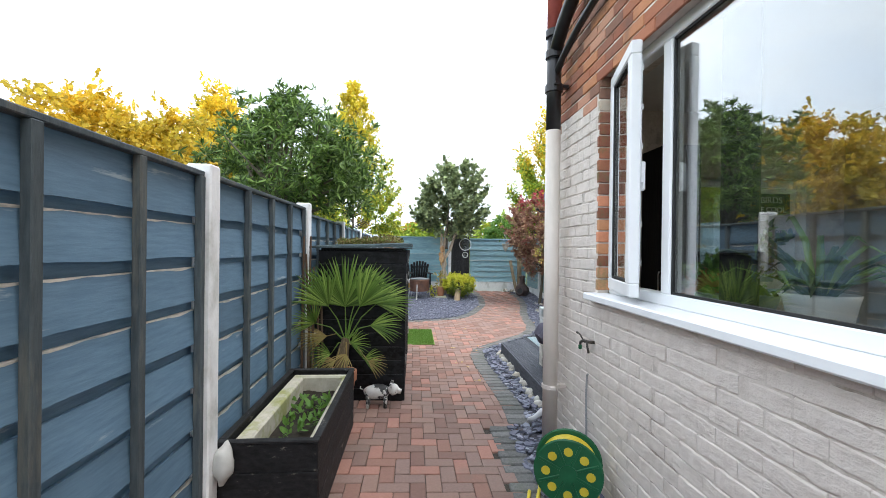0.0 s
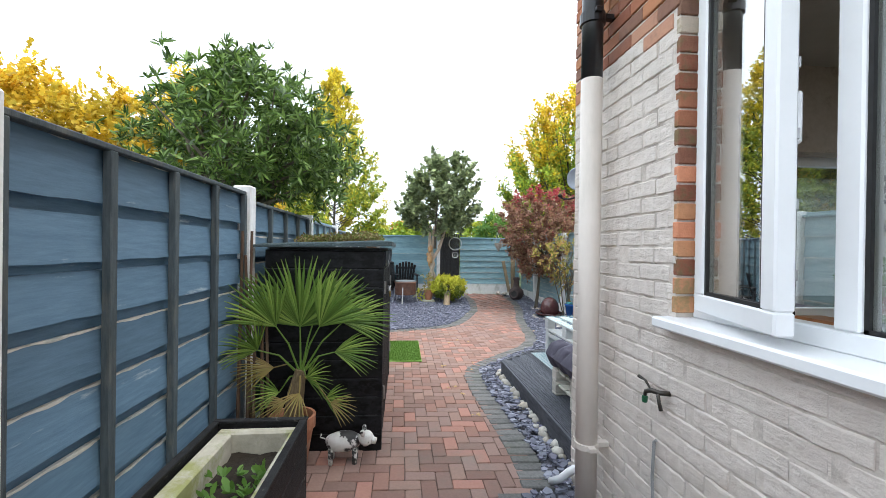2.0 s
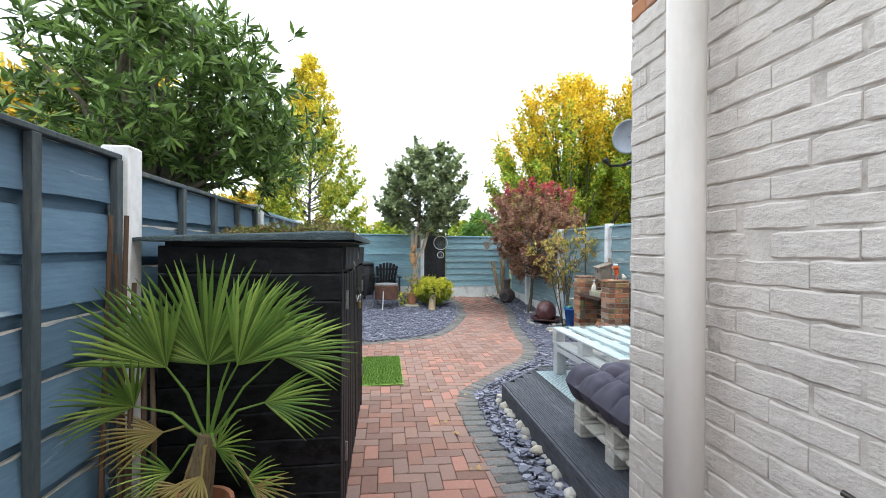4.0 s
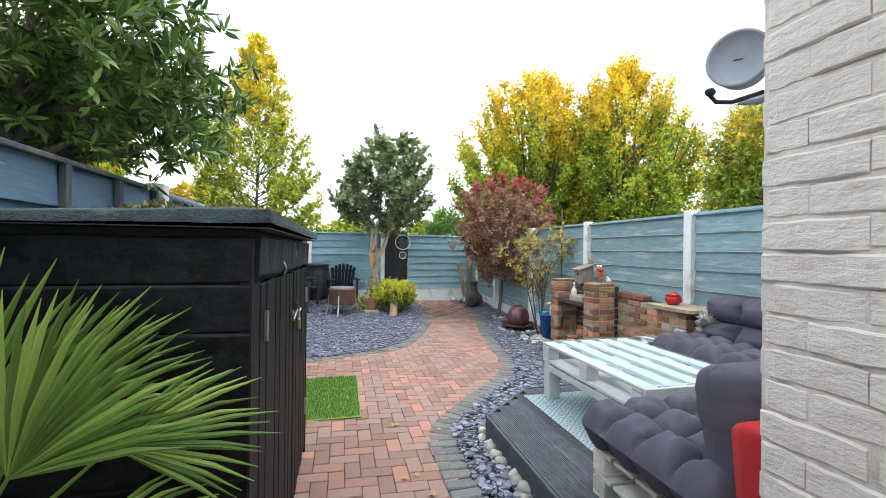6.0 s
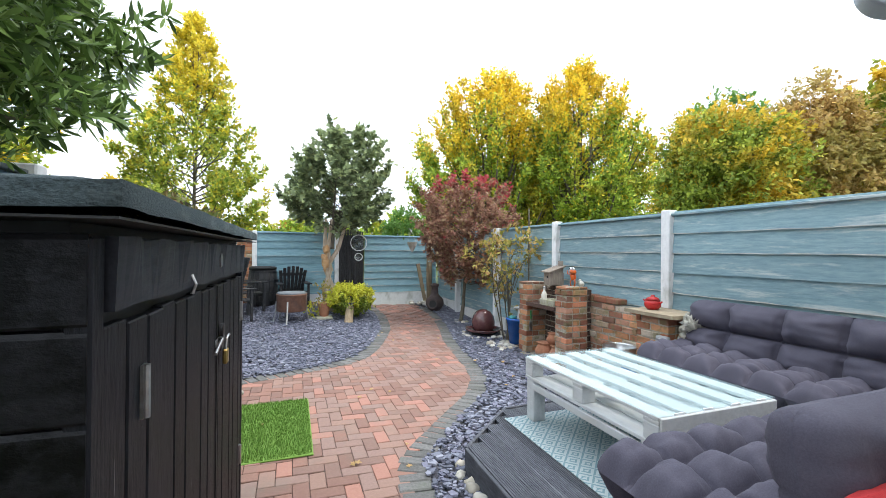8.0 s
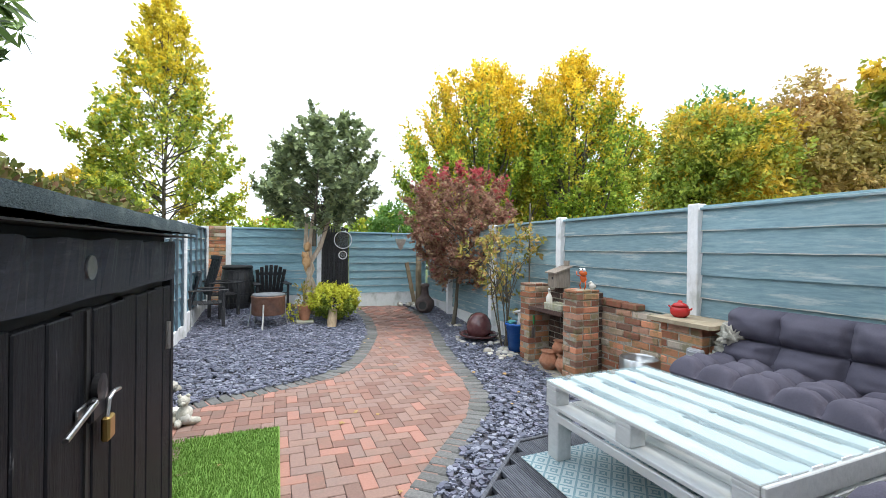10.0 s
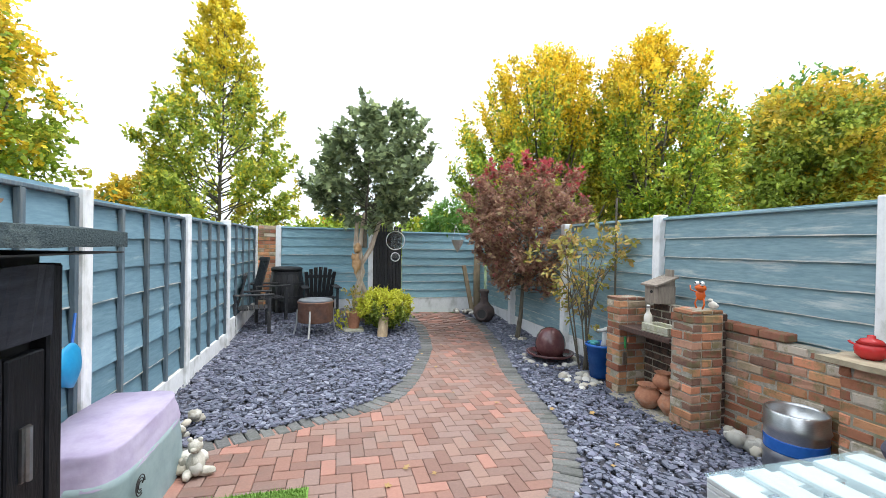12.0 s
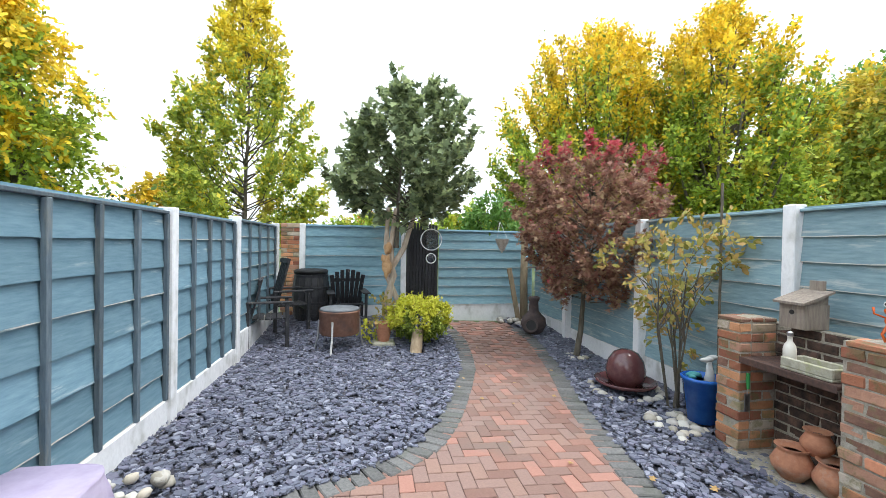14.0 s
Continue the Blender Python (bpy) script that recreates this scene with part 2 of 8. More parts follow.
M_TERRA = mk("terracotta", (0.36, 0.15, 0.085), (0.50, 0.23, 0.13), 20, (0.45, 0.36, 0.28), 6, 0.5, 0.85, 0.3)
M_BARK = mk("grey_bark", (0.07, 0.06, 0.045), (0.17, 0.145, 0.11), 14, (0.10, 0.12, 0.06), 3, 0.5, 0.95, 0.9, (2, 2, 0.4))
M_PALEBARK = mk("pale_twisted_bark", (0.34, 0.26, 0.19), (0.55, 0.46, 0.36), 12, (0.25, 0.15, 0.09), 4, 0.6, 0.9, 0.6, (2, 2, 0.5))
M_TRUNKBIRCH = mk("birch_bark", (0.45, 0.43, 0.38), (0.65, 0.62, 0.56), 6, (0.10, 0.09, 0.08), 3, 0.8, 0.9, 0.4)


def leaf_mat(name, pal, amt=0.3, tl=0.35, c3=None, coarse=0.6, rough=0.5, amount3=0.8, spec=0.3, edge3=(0.42, 0.62)):
    return mk(name, pal[0], pal[-1], 4, c3, coarse, amount3, rough, 0.0, rnd="island", rnd_amt=amt, palette=pal, specular=spec, translucent=tl, edge3=edge3)


L_YELLOW = leaf_mat("autumn_yellow_leaf", [(0.575, 0.379, 0.030), (0.832, 0.529, 0.030), (0.726, 0.544, 0.076)], 0.25, 0.45, (0.302, 0.288, 0.046), 0.9)
L_YGREEN = leaf_mat("green_hornbeam_leaf", [(0.162, 0.270, 0.041), (0.284, 0.419, 0.057), (0.459, 0.527, 0.074)], 0.35, 0.4, (0.702, 0.513, 0.061), 0.7, edge3=(0.52, 0.68))
L_GOLD = leaf_mat("golden_hornbeam_leaf", [(0.640, 0.480, 0.035), (0.900, 0.620, 0.040), (0.820, 0.640, 0.070)], 0.28, 0.48, (0.400, 0.380, 0.055), 0.9, edge3=(0.52, 0.66))
L_LEMON = leaf_mat("lemon_autumn_leaf", [(0.620, 0.540, 0.050), (0.860, 0.660, 0.050), (0.760, 0.640, 0.090)], 0.25, 0.5, (0.400, 0.400, 0.070), 0.9, edge3=(0.52, 0.66))
L_YGREEN2 = leaf_mat("turning_green_leaf", [(0.213, 0.325, 0.056), (0.325, 0.438, 0.070), (0.537, 0.525, 0.084)], 0.3, 0.45, (0.700, 0.488, 0.070), 0.35, edge3=(0.54, 0.66))
L_GREENY = leaf_mat("green_turning_leaf", [(0.156, 0.234, 0.039), (0.254, 0.351, 0.058), (0.429, 0.468, 0.078)], 0.3, 0.4, (0.819, 0.507, 0.058), 0.4, edge3=(0.50, 0.64))
L_BROWN = leaf_mat("russet_leaf", [(0.470, 0.286, 0.101), (0.638, 0.420, 0.168), (0.538, 0.403, 0.118)], 0.25, 0.4, (0.336, 0.302, 0.084), 0.4)
L_BAY = leaf_mat("glossy_evergreen_leaf", [(0.042, 0.092, 0.024), (0.098, 0.182, 0.042), (0.215, 0.315, 0.080)], 0.45, 0.3, rough=0.45, spec=0.4)
L_SYC = leaf_mat("grey_green_maple_leaf", [(0.147, 0.199, 0.106), (0.231, 0.292, 0.158), (0.353, 0.399, 0.185)], 0.4, 0.38, rough=0.5)
L_ACER = leaf_mat("purple_acer_leaf", [(0.273, 0.127, 0.101), (0.425, 0.202, 0.156), (0.328, 0.258, 0.137)], 0.35, 0.4)
L_ACERRED = leaf_mat("crimson_acer_leaf", [(0.42, 0.04, 0.06), (0.55, 0.10, 0.11), (0.40, 0.10, 0.10)], 0.25, 0.4)
L_SHRUB = leaf_mat("olive_shrub_leaf", [(0.182, 0.195, 0.039), (0.351, 0.325, 0.065), (0.546, 0.286, 0.117), (0.494, 0.468, 0.143)], 0.25, 0.4)
L_BUSH = leaf_mat("golden_euonymus_leaf", [(0.54, 0.55, 0.05), (0.76, 0.70, 0.09), (0.50, 0.54, 0.07)], 0.25, 0.35)
L_BUSHGREEN = leaf_mat("green_euonymus_leaf", [(0.10, 0.17, 0.03), (0.22, 0.30, 0.05), (0.40, 0.44, 0.07)], 0.3, 0.3)
L_PALM = leaf_mat("fan_palm_leaf", [(0.070, 0.150, 0.025), (0.130, 0.250, 0.045), (0.290, 0.390, 0.085)], 0.35, 0.35, rough=0.4)
L_DRY = leaf_mat("dry_palm_leaf", [(0.300, 0.200, 0.070), (0.360, 0.270, 0.100), (0.220, 0.200, 0.060)], 0.25, 0.3)
L_HERB = leaf_mat("fresh_green_leaf", [(0.104, 0.221, 0.039), (0.182, 0.338, 0.065), (0.130, 0.260, 0.065)], 0.25, 0.4)
L_SEDUM = leaf_mat("sedum_leaf", [(0.100, 0.150, 0.030), (0.240, 0.260, 0.060), (0.220, 0.080, 0.060), (0.160, 0.170, 0.050)], 0.3, 0.2)


# ---- mesh helpers ----
class Geo:
    """Collects vertices and faces for one mesh."""

    def __init__(self):
        self.v, self.f = [], []

    def add(self, verts, faces, m=None):
        k = len(self.v)
        self.v += [tuple(m @ Vector(p)) for p in verts] if m else [tuple(p) for p in verts]
        self.f += [tuple(i + k for i in f) for f in faces]
        return self

    def box(self, x0, y0, z0, x1, y1, z1, c=0.0, m=None):
        """A box with chamfered edges of size c."""
        if not c:
            v = [(x, y, z) for z in (z0, z1) for x, y in ((x0, y0), (x1, y0), (x1, y1), (x0, y1))]
            return self.add(v, [(3, 2, 1, 0), (4, 5, 6, 7), (0, 1, 5, 4), (1, 2, 6, 5), (2, 3, 7, 6), (3, 0, 4, 7)], m)
        v, idx = [], {}
        for sx in (0, 1):
            for sy in (0, 1):
                for sz in (0, 1):
                    X, Y, Z = (x0, x1)[sx], (y0, y1)[sy], (z0, z1)[sz]
                    dx, dy, dz = c * (1 - 2 * sx), c * (1 - 2 * sy), c * (1 - 2 * sz)
                    for ax, p in (("x", (X, Y + dy, Z + dz)), ("y", (X + dx, Y, Z + dz)), ("z", (X + dx, Y + dy, Z))):
                        idx[sx, sy, sz, ax] = len(v)
                        v.append(p)
        I = lambda sx, sy, sz, a: idx[sx, sy, sz, a]
        f = []
        for s in (0, 1):
            o = 1 if s else -1
            f.append([I(s, a, b, "x") for a, b in ((0, 0), (1, 0), (1, 1), (0, 1))][::o])
            f.append([I(a, s, b, "y") for a, b in ((0, 0), (0, 1), (1, 1), (1, 0))][::o])
            f.append([I(a, b, s, "z") for a, b in ((0, 0), (1, 0), (1, 1), (0, 1))][::o])
        for a in (0, 1):
            for b in (0, 1):
                o = 1 if a == b else -1
                f.append([I(a, b, 0, "x"), I(a, b, 0, "y"), I(a, b, 1, "y"), I(a, b, 1, "x")][::o])
                f.append([I(a, 0, b, "z"), I(a, 0, b, "x"), I(a, 1, b, "x"), I(a, 1, b, "z")][::o])
                f.append([I(0, a, b, "y"), I(0, a, b, "z"), I(1, a, b, "z"), I(1, a, b, "y")][::o])
        for a in (0, 1):
            for b in (0, 1):
                for d in (0, 1):
                    o = 1 if (a + b + d) % 2 else -1
                    f.append([I(a, b, d, "x"), I(a, b, d, "y"), I(a, b, d, "z")][::o])
        return self.add(v, f, m)

    def tube(self, pts, radii, n=10, cap=True):
        """A round bar along pts; radii is one number or one for each point."""
        pts = [Vector(p) for p in pts]
        radii = [radii] * len(pts) if isinstance(radii, (int, float)) else radii
        v, f = [], []
        ref = None
        for i, p in enumerate(pts):
            d = (pts[min(i + 1, len(pts) - 1)] - pts[max(i - 1, 0)]).normalized()
            if ref is None:
                ref = d.orthogonal().normalized()
            ref = (ref - d * ref.dot(d)).normalized()
            w = d.cross(ref)
            for k in range(n):
                a = 2 * math.pi * k / n
                v.append(p + (ref * math.cos(a) + w * math.sin(a)) * radii[i])
        for i in range(len(pts) - 1):
            for k in range(n):
                f.append((i * n + k, i * n + (k + 1) % n, (i + 1) * n + (k + 1) % n, (i + 1) * n + k))
        if cap:
            f.append(tuple(range(n))[::-1])
            f.append(tuple(range((len(pts) - 1) * n, len(pts) * n)))
        return self.add(v, f)

    def lathe(self, profile, centre=(0, 0, 0), n=24, m=None):
        """Turns (radius, height) pairs about the z axis."""
        cx, cy, cz = centre
        v = [(cx + r * math.cos(2 * math.pi * k / n), cy + r * math.sin(2 * math.pi * k / n), cz + z) for r, z in profile for k in range(n)]
        f = [(i * n + k, i * n + (k + 1) % n, (i + 1) * n + (k + 1) % n, (i + 1) * n + k) for i in range(len(profile) - 1) for k in range(n)]
        f += [tuple(range(n))[::-1], tuple(range((len(profile) - 1) * n, len(profile) * n))]
        return self.add(v, f, m)

    def blob(self, c, r, seed=0, rough=0.15, nu=10, nv=7, freq=1.5):
        """An uneven rounded lump with radii r."""
        v, f = [], []
        off = Vector((seed * 3.7, seed * 1.3, seed * 2.1))
        for j in range(nv + 1):
            t = math.pi * j / nv
            for i in range(nu):
                a = 2 * math.pi * i / nu
                d = Vector((math.sin(t) * math.cos(a), math.sin(t) * math.sin(a), math.cos(t)))
                k = 1 + rough * noise.noise(d * freq + off)
                v.append((c[0] + d.x * r[0] * k, c[1] + d.y * r[1] * k, c[2] + d.z * r[2] * k))
        for j in range(nv):
            for i in range(nu):
                q = (j * nu + i, (j + 1) * nu + i, (j + 1) * nu + (i + 1) % nu, j * nu + (i + 1) % nu)
                f.append(q)
        return self.add(v, f)

    def prism(self, poly, z0, z1):
        """An upright prism over an (x, y) outline."""
        n = len(poly)
        v = [(x, y, z0) for x, y in poly] + [(x, y, z1) for x, y in poly]
        f = [tuple(range(n))[::-1], tuple(range(n, 2 * n))] + [(i, (i + 1) % n, n + (i + 1) % n, n + i) for i in range(n)]
        return self.add(v, f)

    def mesh(self, name, mat, smooth=False):
        me = bpy.data.meshes.new(name)
        me.from_pydata(self.v, [], self.f)
        me.materials.append(mat)
        if smooth:
            me.polygons.foreach_set("use_smooth", [True] * len(me.polygons))
        me.update()
        return me


def thing(name, base, label, category, group="", kind=""):
    ob = new(name)
    ob.empty_display_size = 0.1
    ob.location = base
    return tagged(ob, label, category, group, kind)


def hang(ob, parent):
    ob.parent = parent
    if not parent.parent:
        ob.matrix_parent_inverse = parent.matrix_basis.inverted()
    return ob


def part(name, g, mat, parent=None, label="", smooth=False):
    """One mesh object under a thing or under a part of it; all is given in world metres."""
    ob = new(name, g.mesh(name, mat, smooth))
    if parent:
        hang(ob, parent)
    return tagged(ob, label)


def piece(name, me, parent, m):
    ob = new(name, me)
    hang(ob, parent)
    ob.matrix_basis = m
    return ob


def solo(name, g, mat, label, category, group="", kind="", smooth=False):
    return tagged(new(name, g.mesh(name, mat, smooth)), label, category, group, kind)


def smooth01(t):
    t = min(max(t, 0.0), 1.0)
    return t * t * (3 - 2 * t)


def ground_z(x, y):
    """The garden falls a little to one side and rises towards its far end."""
    return -0.025 * (min(max(x, -1.0), 5.0) - 0.6) + 0.16 * smooth01((y - 12.3) / 2.6)


def lerp_line(line, y):
    """x at y along a line of (x, y) pairs in rising y."""
    for (xa, ya), (xb, yb) in zip(line, line[1:]):
        if ya <= y <= yb:
            return xa + (xb - xa) * (y - ya) / (yb - ya)
    return line[0][0] if y < line[0][1] else line[-1][0]

# ---- ground ----
g = Geo()
xs = [-400, -60, -12, -4, -1.0, -0.6, 0, 0.6, 1.2, 1.8, 2.4, 3, 3.6, 4.2, 5.0, 8, 16, 60, 400]
ys = [-400, -60, -10, -3, 0, 3, 6, 9, 11, 12, 12.5, 13, 13.5, 14, 14.5, 15, 16, 25, 80, 500]
for y in ys:
    for x in xs:
        g.v.append((x, y, ground_z(x, y) - 0.06))
nx = len(xs)
g.f = [(j * nx + i, j * nx + i + 1, (j + 1) * nx + i + 1, (j + 1) * nx + i) for j in range(len(ys) - 1) for i in range(nx - 1)]
solo("ground", g, M_LAWN, "grassy earth running out beyond the garden fences", "ground", kind="structure")

LEFT_KERB = [(-0.62, 9.08), (0.05, 9.38), (0.50, 9.57), (0.90, 9.75), (1.25, 9.94), (1.52, 10.22), (1.71, 10.58), (1.90, 11.08), (2.08, 11.6),
             (2.25, 12.15), (2.36, 12.8), (2.41, 13.4), (2.36, 14.0), (2.28, 14.45)]
RIGHT_KERB = [(1.37, 4.68), (1.39, 5.05), (1.385, 5.4), (1.355, 6.0), (1.335, 6.5), (1.345, 6.95), (1.41, 7.25), (1.62, 7.52), (2.0, 7.95), (2.39, 8.38),
              (2.67, 8.88), (2.81, 9.4), (2.88, 9.9), (2.97, 10.4), (3.10, 11.05), (3.28, 11.65), (3.43, 12.25), (3.58, 13.0), (3.63, 13.5), (3.55, 14.1)]


def path_right(y):
    return 1.14 if y < 4.62 else lerp_line(RIGHT_KERB, y)


def path_left(y):
    return -0.6 if y < 9.08 else lerp_line(LEFT_KERB, y)


# bedding under the paving
g = Geo()
rows = [(-2.5 + 0.25 * i) for i in range(69)]
for y in rows:
    for k in range(6):
        x = path_left(y) + (path_right(y) - path_left(y)) * k / 5
        g.v.append((x, y, ground_z(x, y) - 0.012))
g.f = [(j * 6 + i, j * 6 + i + 1, (j + 1) * 6 + i + 1, (j + 1) * 6 + i) for j in range(len(rows) - 1) for i in range(5)]
pavement = solo("pavement", g, M_SAND, "red clay block paving path laid in herringbone", "path", kind="structure")

# slate beds
g = Geo()
for a, b, y0, y1 in ((lambda y: -0.75, lambda y: lerp_line(LEFT_KERB, y), 9.0, 14.9), (path_right, lambda y: 1.7 if y < 4.6 else 4.6, -2.5, 14.9)):
    k0 = len(g.v)
    n = 60
    for j in range(n + 1):
        y = y0 + (y1 - y0) * j / n
        for i in range(6):
            x = a(y) + (b(y) - a(y)) * i / 5
            g.v.append((x, y, ground_z(x, y) - 0.02))
    g.f += [(k0 + j * 6 + i, k0 + j * 6 + i + 1, k0 + (j + 1) * 6 + i + 1, k0 + (j + 1) * 6 + i) for j in range(n) for i in range(5)]
solo("slate_bed", g, M_BED, "dark bedding under plum slate chippings", "ground", kind="structure")


def chips(name, area, n, seed, size, label, mat=M_SLATE):
    """Loose flat slate flakes lying at random in an area: area(u, v) gives x, y or None."""
    r = np.random.RandomState(seed)
    v, f = [], []
    made = 0
    while made < n:
        p = area(r.rand(), r.rand())
        if p is None:
            continue
        x, y = p
        L = size * (0.5 + r.rand() ** 2 * 1.3)
        W, T = L * (0.45 + 0.4 * r.rand()), 0.006 + 0.008 * r.rand()
        ang = r.rand(5) * 0.7 + np.arange(5) * 1.2566
        ring = np.stack([np.cos(ang) * L / 2, np.sin(ang) * W / 2], 1)
        turn = r.rand() * 6.283
        c, s = math.cos(turn), math.sin(turn)
        tx, ty = r.randn() * 0.09, r.randn() * 0.09
        k = len(v)
        z = ground_z(x, y) + 0.004 + 0.017 * r.rand()
        for dz in (0, T):
            for px, py in ring * (1.0 if dz == 0 else 0.9):
                v.append((x + c * px - s * py, y + s * px + c * py, z + dz + px * tx + py * ty))
        f.append((k + 5, k + 6, k + 7, k + 8, k + 9))
        f += [(k + i, k + (i + 1) % 5, k + 5 + (i + 1) % 5, k + 5 + i) for i in range(5)]
        made += 1
    q = Geo()
    q.v, q.f = v, f
    return solo(name, q, mat, label, "slate", kind="stuff")


def left_area(u, v):
    y = 9.05 + 5.8 * v
    x = -0.66 + 3.1 * u
    return (x, y) if x < lerp_line(LEFT_KERB, y) - 0.09 else None


DECK = [(1.72, 4.69), (1.72, 7.0), (2.28, 7.52), (4.40, 7.60), (4.40, 4.69)]


def right_area(u, v):
    y = 2.2 + 12.65 * v
    x = 1.2 + 3.3 * u
    if x < path_right(y) + 0.09 or x > 4.45 or (y < 4.79 and x > 1.60):
        return None
    if y < 7.6 and x > 1.72 and (y < 7.0 or y - 7.0 < (x - 1.72) * 0.93):
        return None
    return x, y


chips("slate_chippings", left_area, 15000, 3, 0.052, "blue-grey plum slate chippings spread beside the path")
chips("slate_chippings", right_area, 10500, 4, 0.054, "plum slate chippings between kerb and fence")


# ---- fences ----
def waney(L, h, seed, wave, lap=0.028, t=0.012):
    """A board lying along x from 0 to L, its face towards +y, its lower edge proud and wavy."""
    q = Geo()
    n = 16
    for i in range(n + 1):
        u = L * i / n
        w = wave * (noise.noise(Vector((u * 2.3, seed * 5.1, 0))) + 0.5 * noise.noise(Vector((u * 7, seed * 3.3, 1))))
        q.v += [(u, 0.0, h), (u, t, h), (u, lap + t, w), (u, lap, w)]
    for i in range(n):
        a, b = i * 4, i * 4 + 4
        q.f += [(a + k, a + (k + 1) % 4, b + (k + 1) % 4, b + k) for k in range(4)]
    q.f += [(0, 3, 2, 1), (n * 4, n * 4 + 1, n * 4 + 2, n * 4 + 3)]
    return q


def lip(L, seed, wave, lap=0.028, t=0.012):
    """A thin worn strip along such a board's lower edge."""
    q = Geo()
    n = 16
    for i in range(n + 1):
        u = L * i / n
        w = wave * (noise.noise(Vector((u * 2.3, seed * 5.1, 0))) + 0.5 * noise.noise(Vector((u * 7, seed * 3.3, 1))))
        d = 0.006 + 0.010 * noise.noise(Vector((u * 5, seed * 2.2, 4)))
        q.v += [(u, lap + t + 0.0015, w - 0.001), (u, lap + t + 0.0005, w + d)]
    q.f = [(i * 2, i * 2 + 2, i * 2 + 3, i * 2 + 1) for i in range(n)]
    return q


def short_board(L, h, seed, wave, t=0.014):
    """A board of a stepped panel along x: ragged lower edge standing well proud, straight upper edge."""
    q = Geo()
    n = 18
    for i in range(n + 1):
        u = L * i / n
        w = wave * (noise.noise(Vector((u * 2.3, seed * 5.1, 0))) + 0.5 * noise.noise(Vector((u * 7, seed * 3.3, 1))))
        q.v += [(u, 0.008, h), (u, 0.008 + t, h), (u, 0.024 + t, w), (u, 0.024, w)]
    for i in range(n):
        a, b = i * 4, i * 4 + 4
        q.f += [(a + k, a + (k + 1) % 4, b + (k + 1) % 4, b + k) for k in range(4)]
    q.f += [(0, 3, 2, 1), (n * 4, n * 4 + 1, n * 4 + 2, n * 4 + 3)]
    return q


def bare_edge(L, h, seed, t=0.014):
    """A thin strip of bare wood, wider and narrower by turns, on such a board's upper edge."""
    q = Geo()
    n = 40
    for i in range(n + 1):
        u = L * i / n
        d = max(0.0012, 0.004 + 0.012 * (noise.noise(Vector((i * 0.45, seed * 2.2, 4))) + 0.15))
        q.v += [(u, 0.008 + t + 0.0018, h - d), (u, 0.008 + t + 0.0012, h + 0.001), (u, 0.008, h + 0.001)]
    q.f = [(i * 3 + k, i * 3 + 3 + k, i * 3 + 4 + k, i * 3 + 1 + k) for i in range(n) for k in range(2)]
    return q


TURN = {"left": -90, "far_left": -90, "right": 90, "back": 180}
BOARDS, LIPS = {}, {}


def board_mesh(side, k, h):
    key = (side, k, round(h, 3))
    if key not in BOARDS:
        mat = {"left": M_FENCE_L, "far_left": M_FENCE_FAR, "right": M_FENCE_R, "back": M_FENCE_B}[side]
        wave = {"left": 0.009, "far_left": 0.008, "right": 0.007, "back": 0.010}[side]
        if side == "left":
            BOARDS[key] = short_board(PANEL, h, k + 1, wave).mesh("fence_board", mat)
            LIPS[key] = bare_edge(PANEL, h, k + 1).mesh("worn_edge", M_EDGE)
        else:
            BOARDS[key] = waney(PANEL, h, k + 1, wave).mesh("fence_board", mat)
            LIPS[key] = lip(PANEL, k + 1, wave).mesh("worn_edge", M_EDGE)
    return BOARDS[key], LIPS[key]


PANEL = 1.8
rng = random.Random(5)


def fence_panel(side, x, y, L, zb, zt, n, battens, label, bat_mat=M_BATTEN, worn=0.45):
    """A lap panel that starts at (x, y) and runs L metres along its side, boards from zb to zt."""
    ob = thing("fence", (x, y, zb), label, "fence", "bays of garden fence")
    base = pose(x, y, 0, 0, 0, TURN[side])
    step = (zt - zb) / n
    for i in range(n):
        k = rng.randrange(6)
        me, le = board_mesh(side, k, step * (0.78 if side == "left" and i < n - 1 else 0.98 if side == "left" else 1.16))
        m = base @ pose(0, 0, zb + i * step + rng.uniform(-0.006, 0.006)) @ Matrix.Diagonal((L / PANEL, 1, 1, 1))
        b = piece("board", me, ob, m)
        if rng.random() < worn:
            piece("worn_edge", le, b, Matrix.Identity(4))
    if side == "left":
        for i in range(n - 1):
            part("recessed_board", Geo().box(0, -0.008, zb + (i + 0.70) * step, L, 0.004, zb + (i + 1.12) * step, 0.002, base), M_FENCE_L, ob)
    q = Geo().box(-0.005, -0.012, zt - 0.012, L + 0.005, 0.060, zt + 0.012, 0.004, base)
    part("capping_rail", q, bat_mat, ob)
    for u in battens:
        q = Geo().box(u - 0.019, 0.034, zb, u + 0.019, 0.066, zt - 0.013, 0.003, base)
        part("batten", q, bat_mat, ob)
    return ob


def concrete_post(x, y, zb, zt, side, group, label="white-painted concrete fence post", w=0.10):
    q = Geo().box(-w / 2, -0.06, zb, w / 2, 0.06, zt, 0.008, pose(x, y, 0, 0, 0, TURN[side]))
    return solo("concrete_post", q, M_POST, label, "post", group)


def gravel_board(ob, side, x, y, L, zb, zt):
    q = Geo().box(0, -0.015, zb, L, 0.030, zt, 0.006, pose(x, y, 0, 0, 0, TURN[side]))
    return part("gravel_board", q, M_POST, ob, "white-painted concrete gravel board")


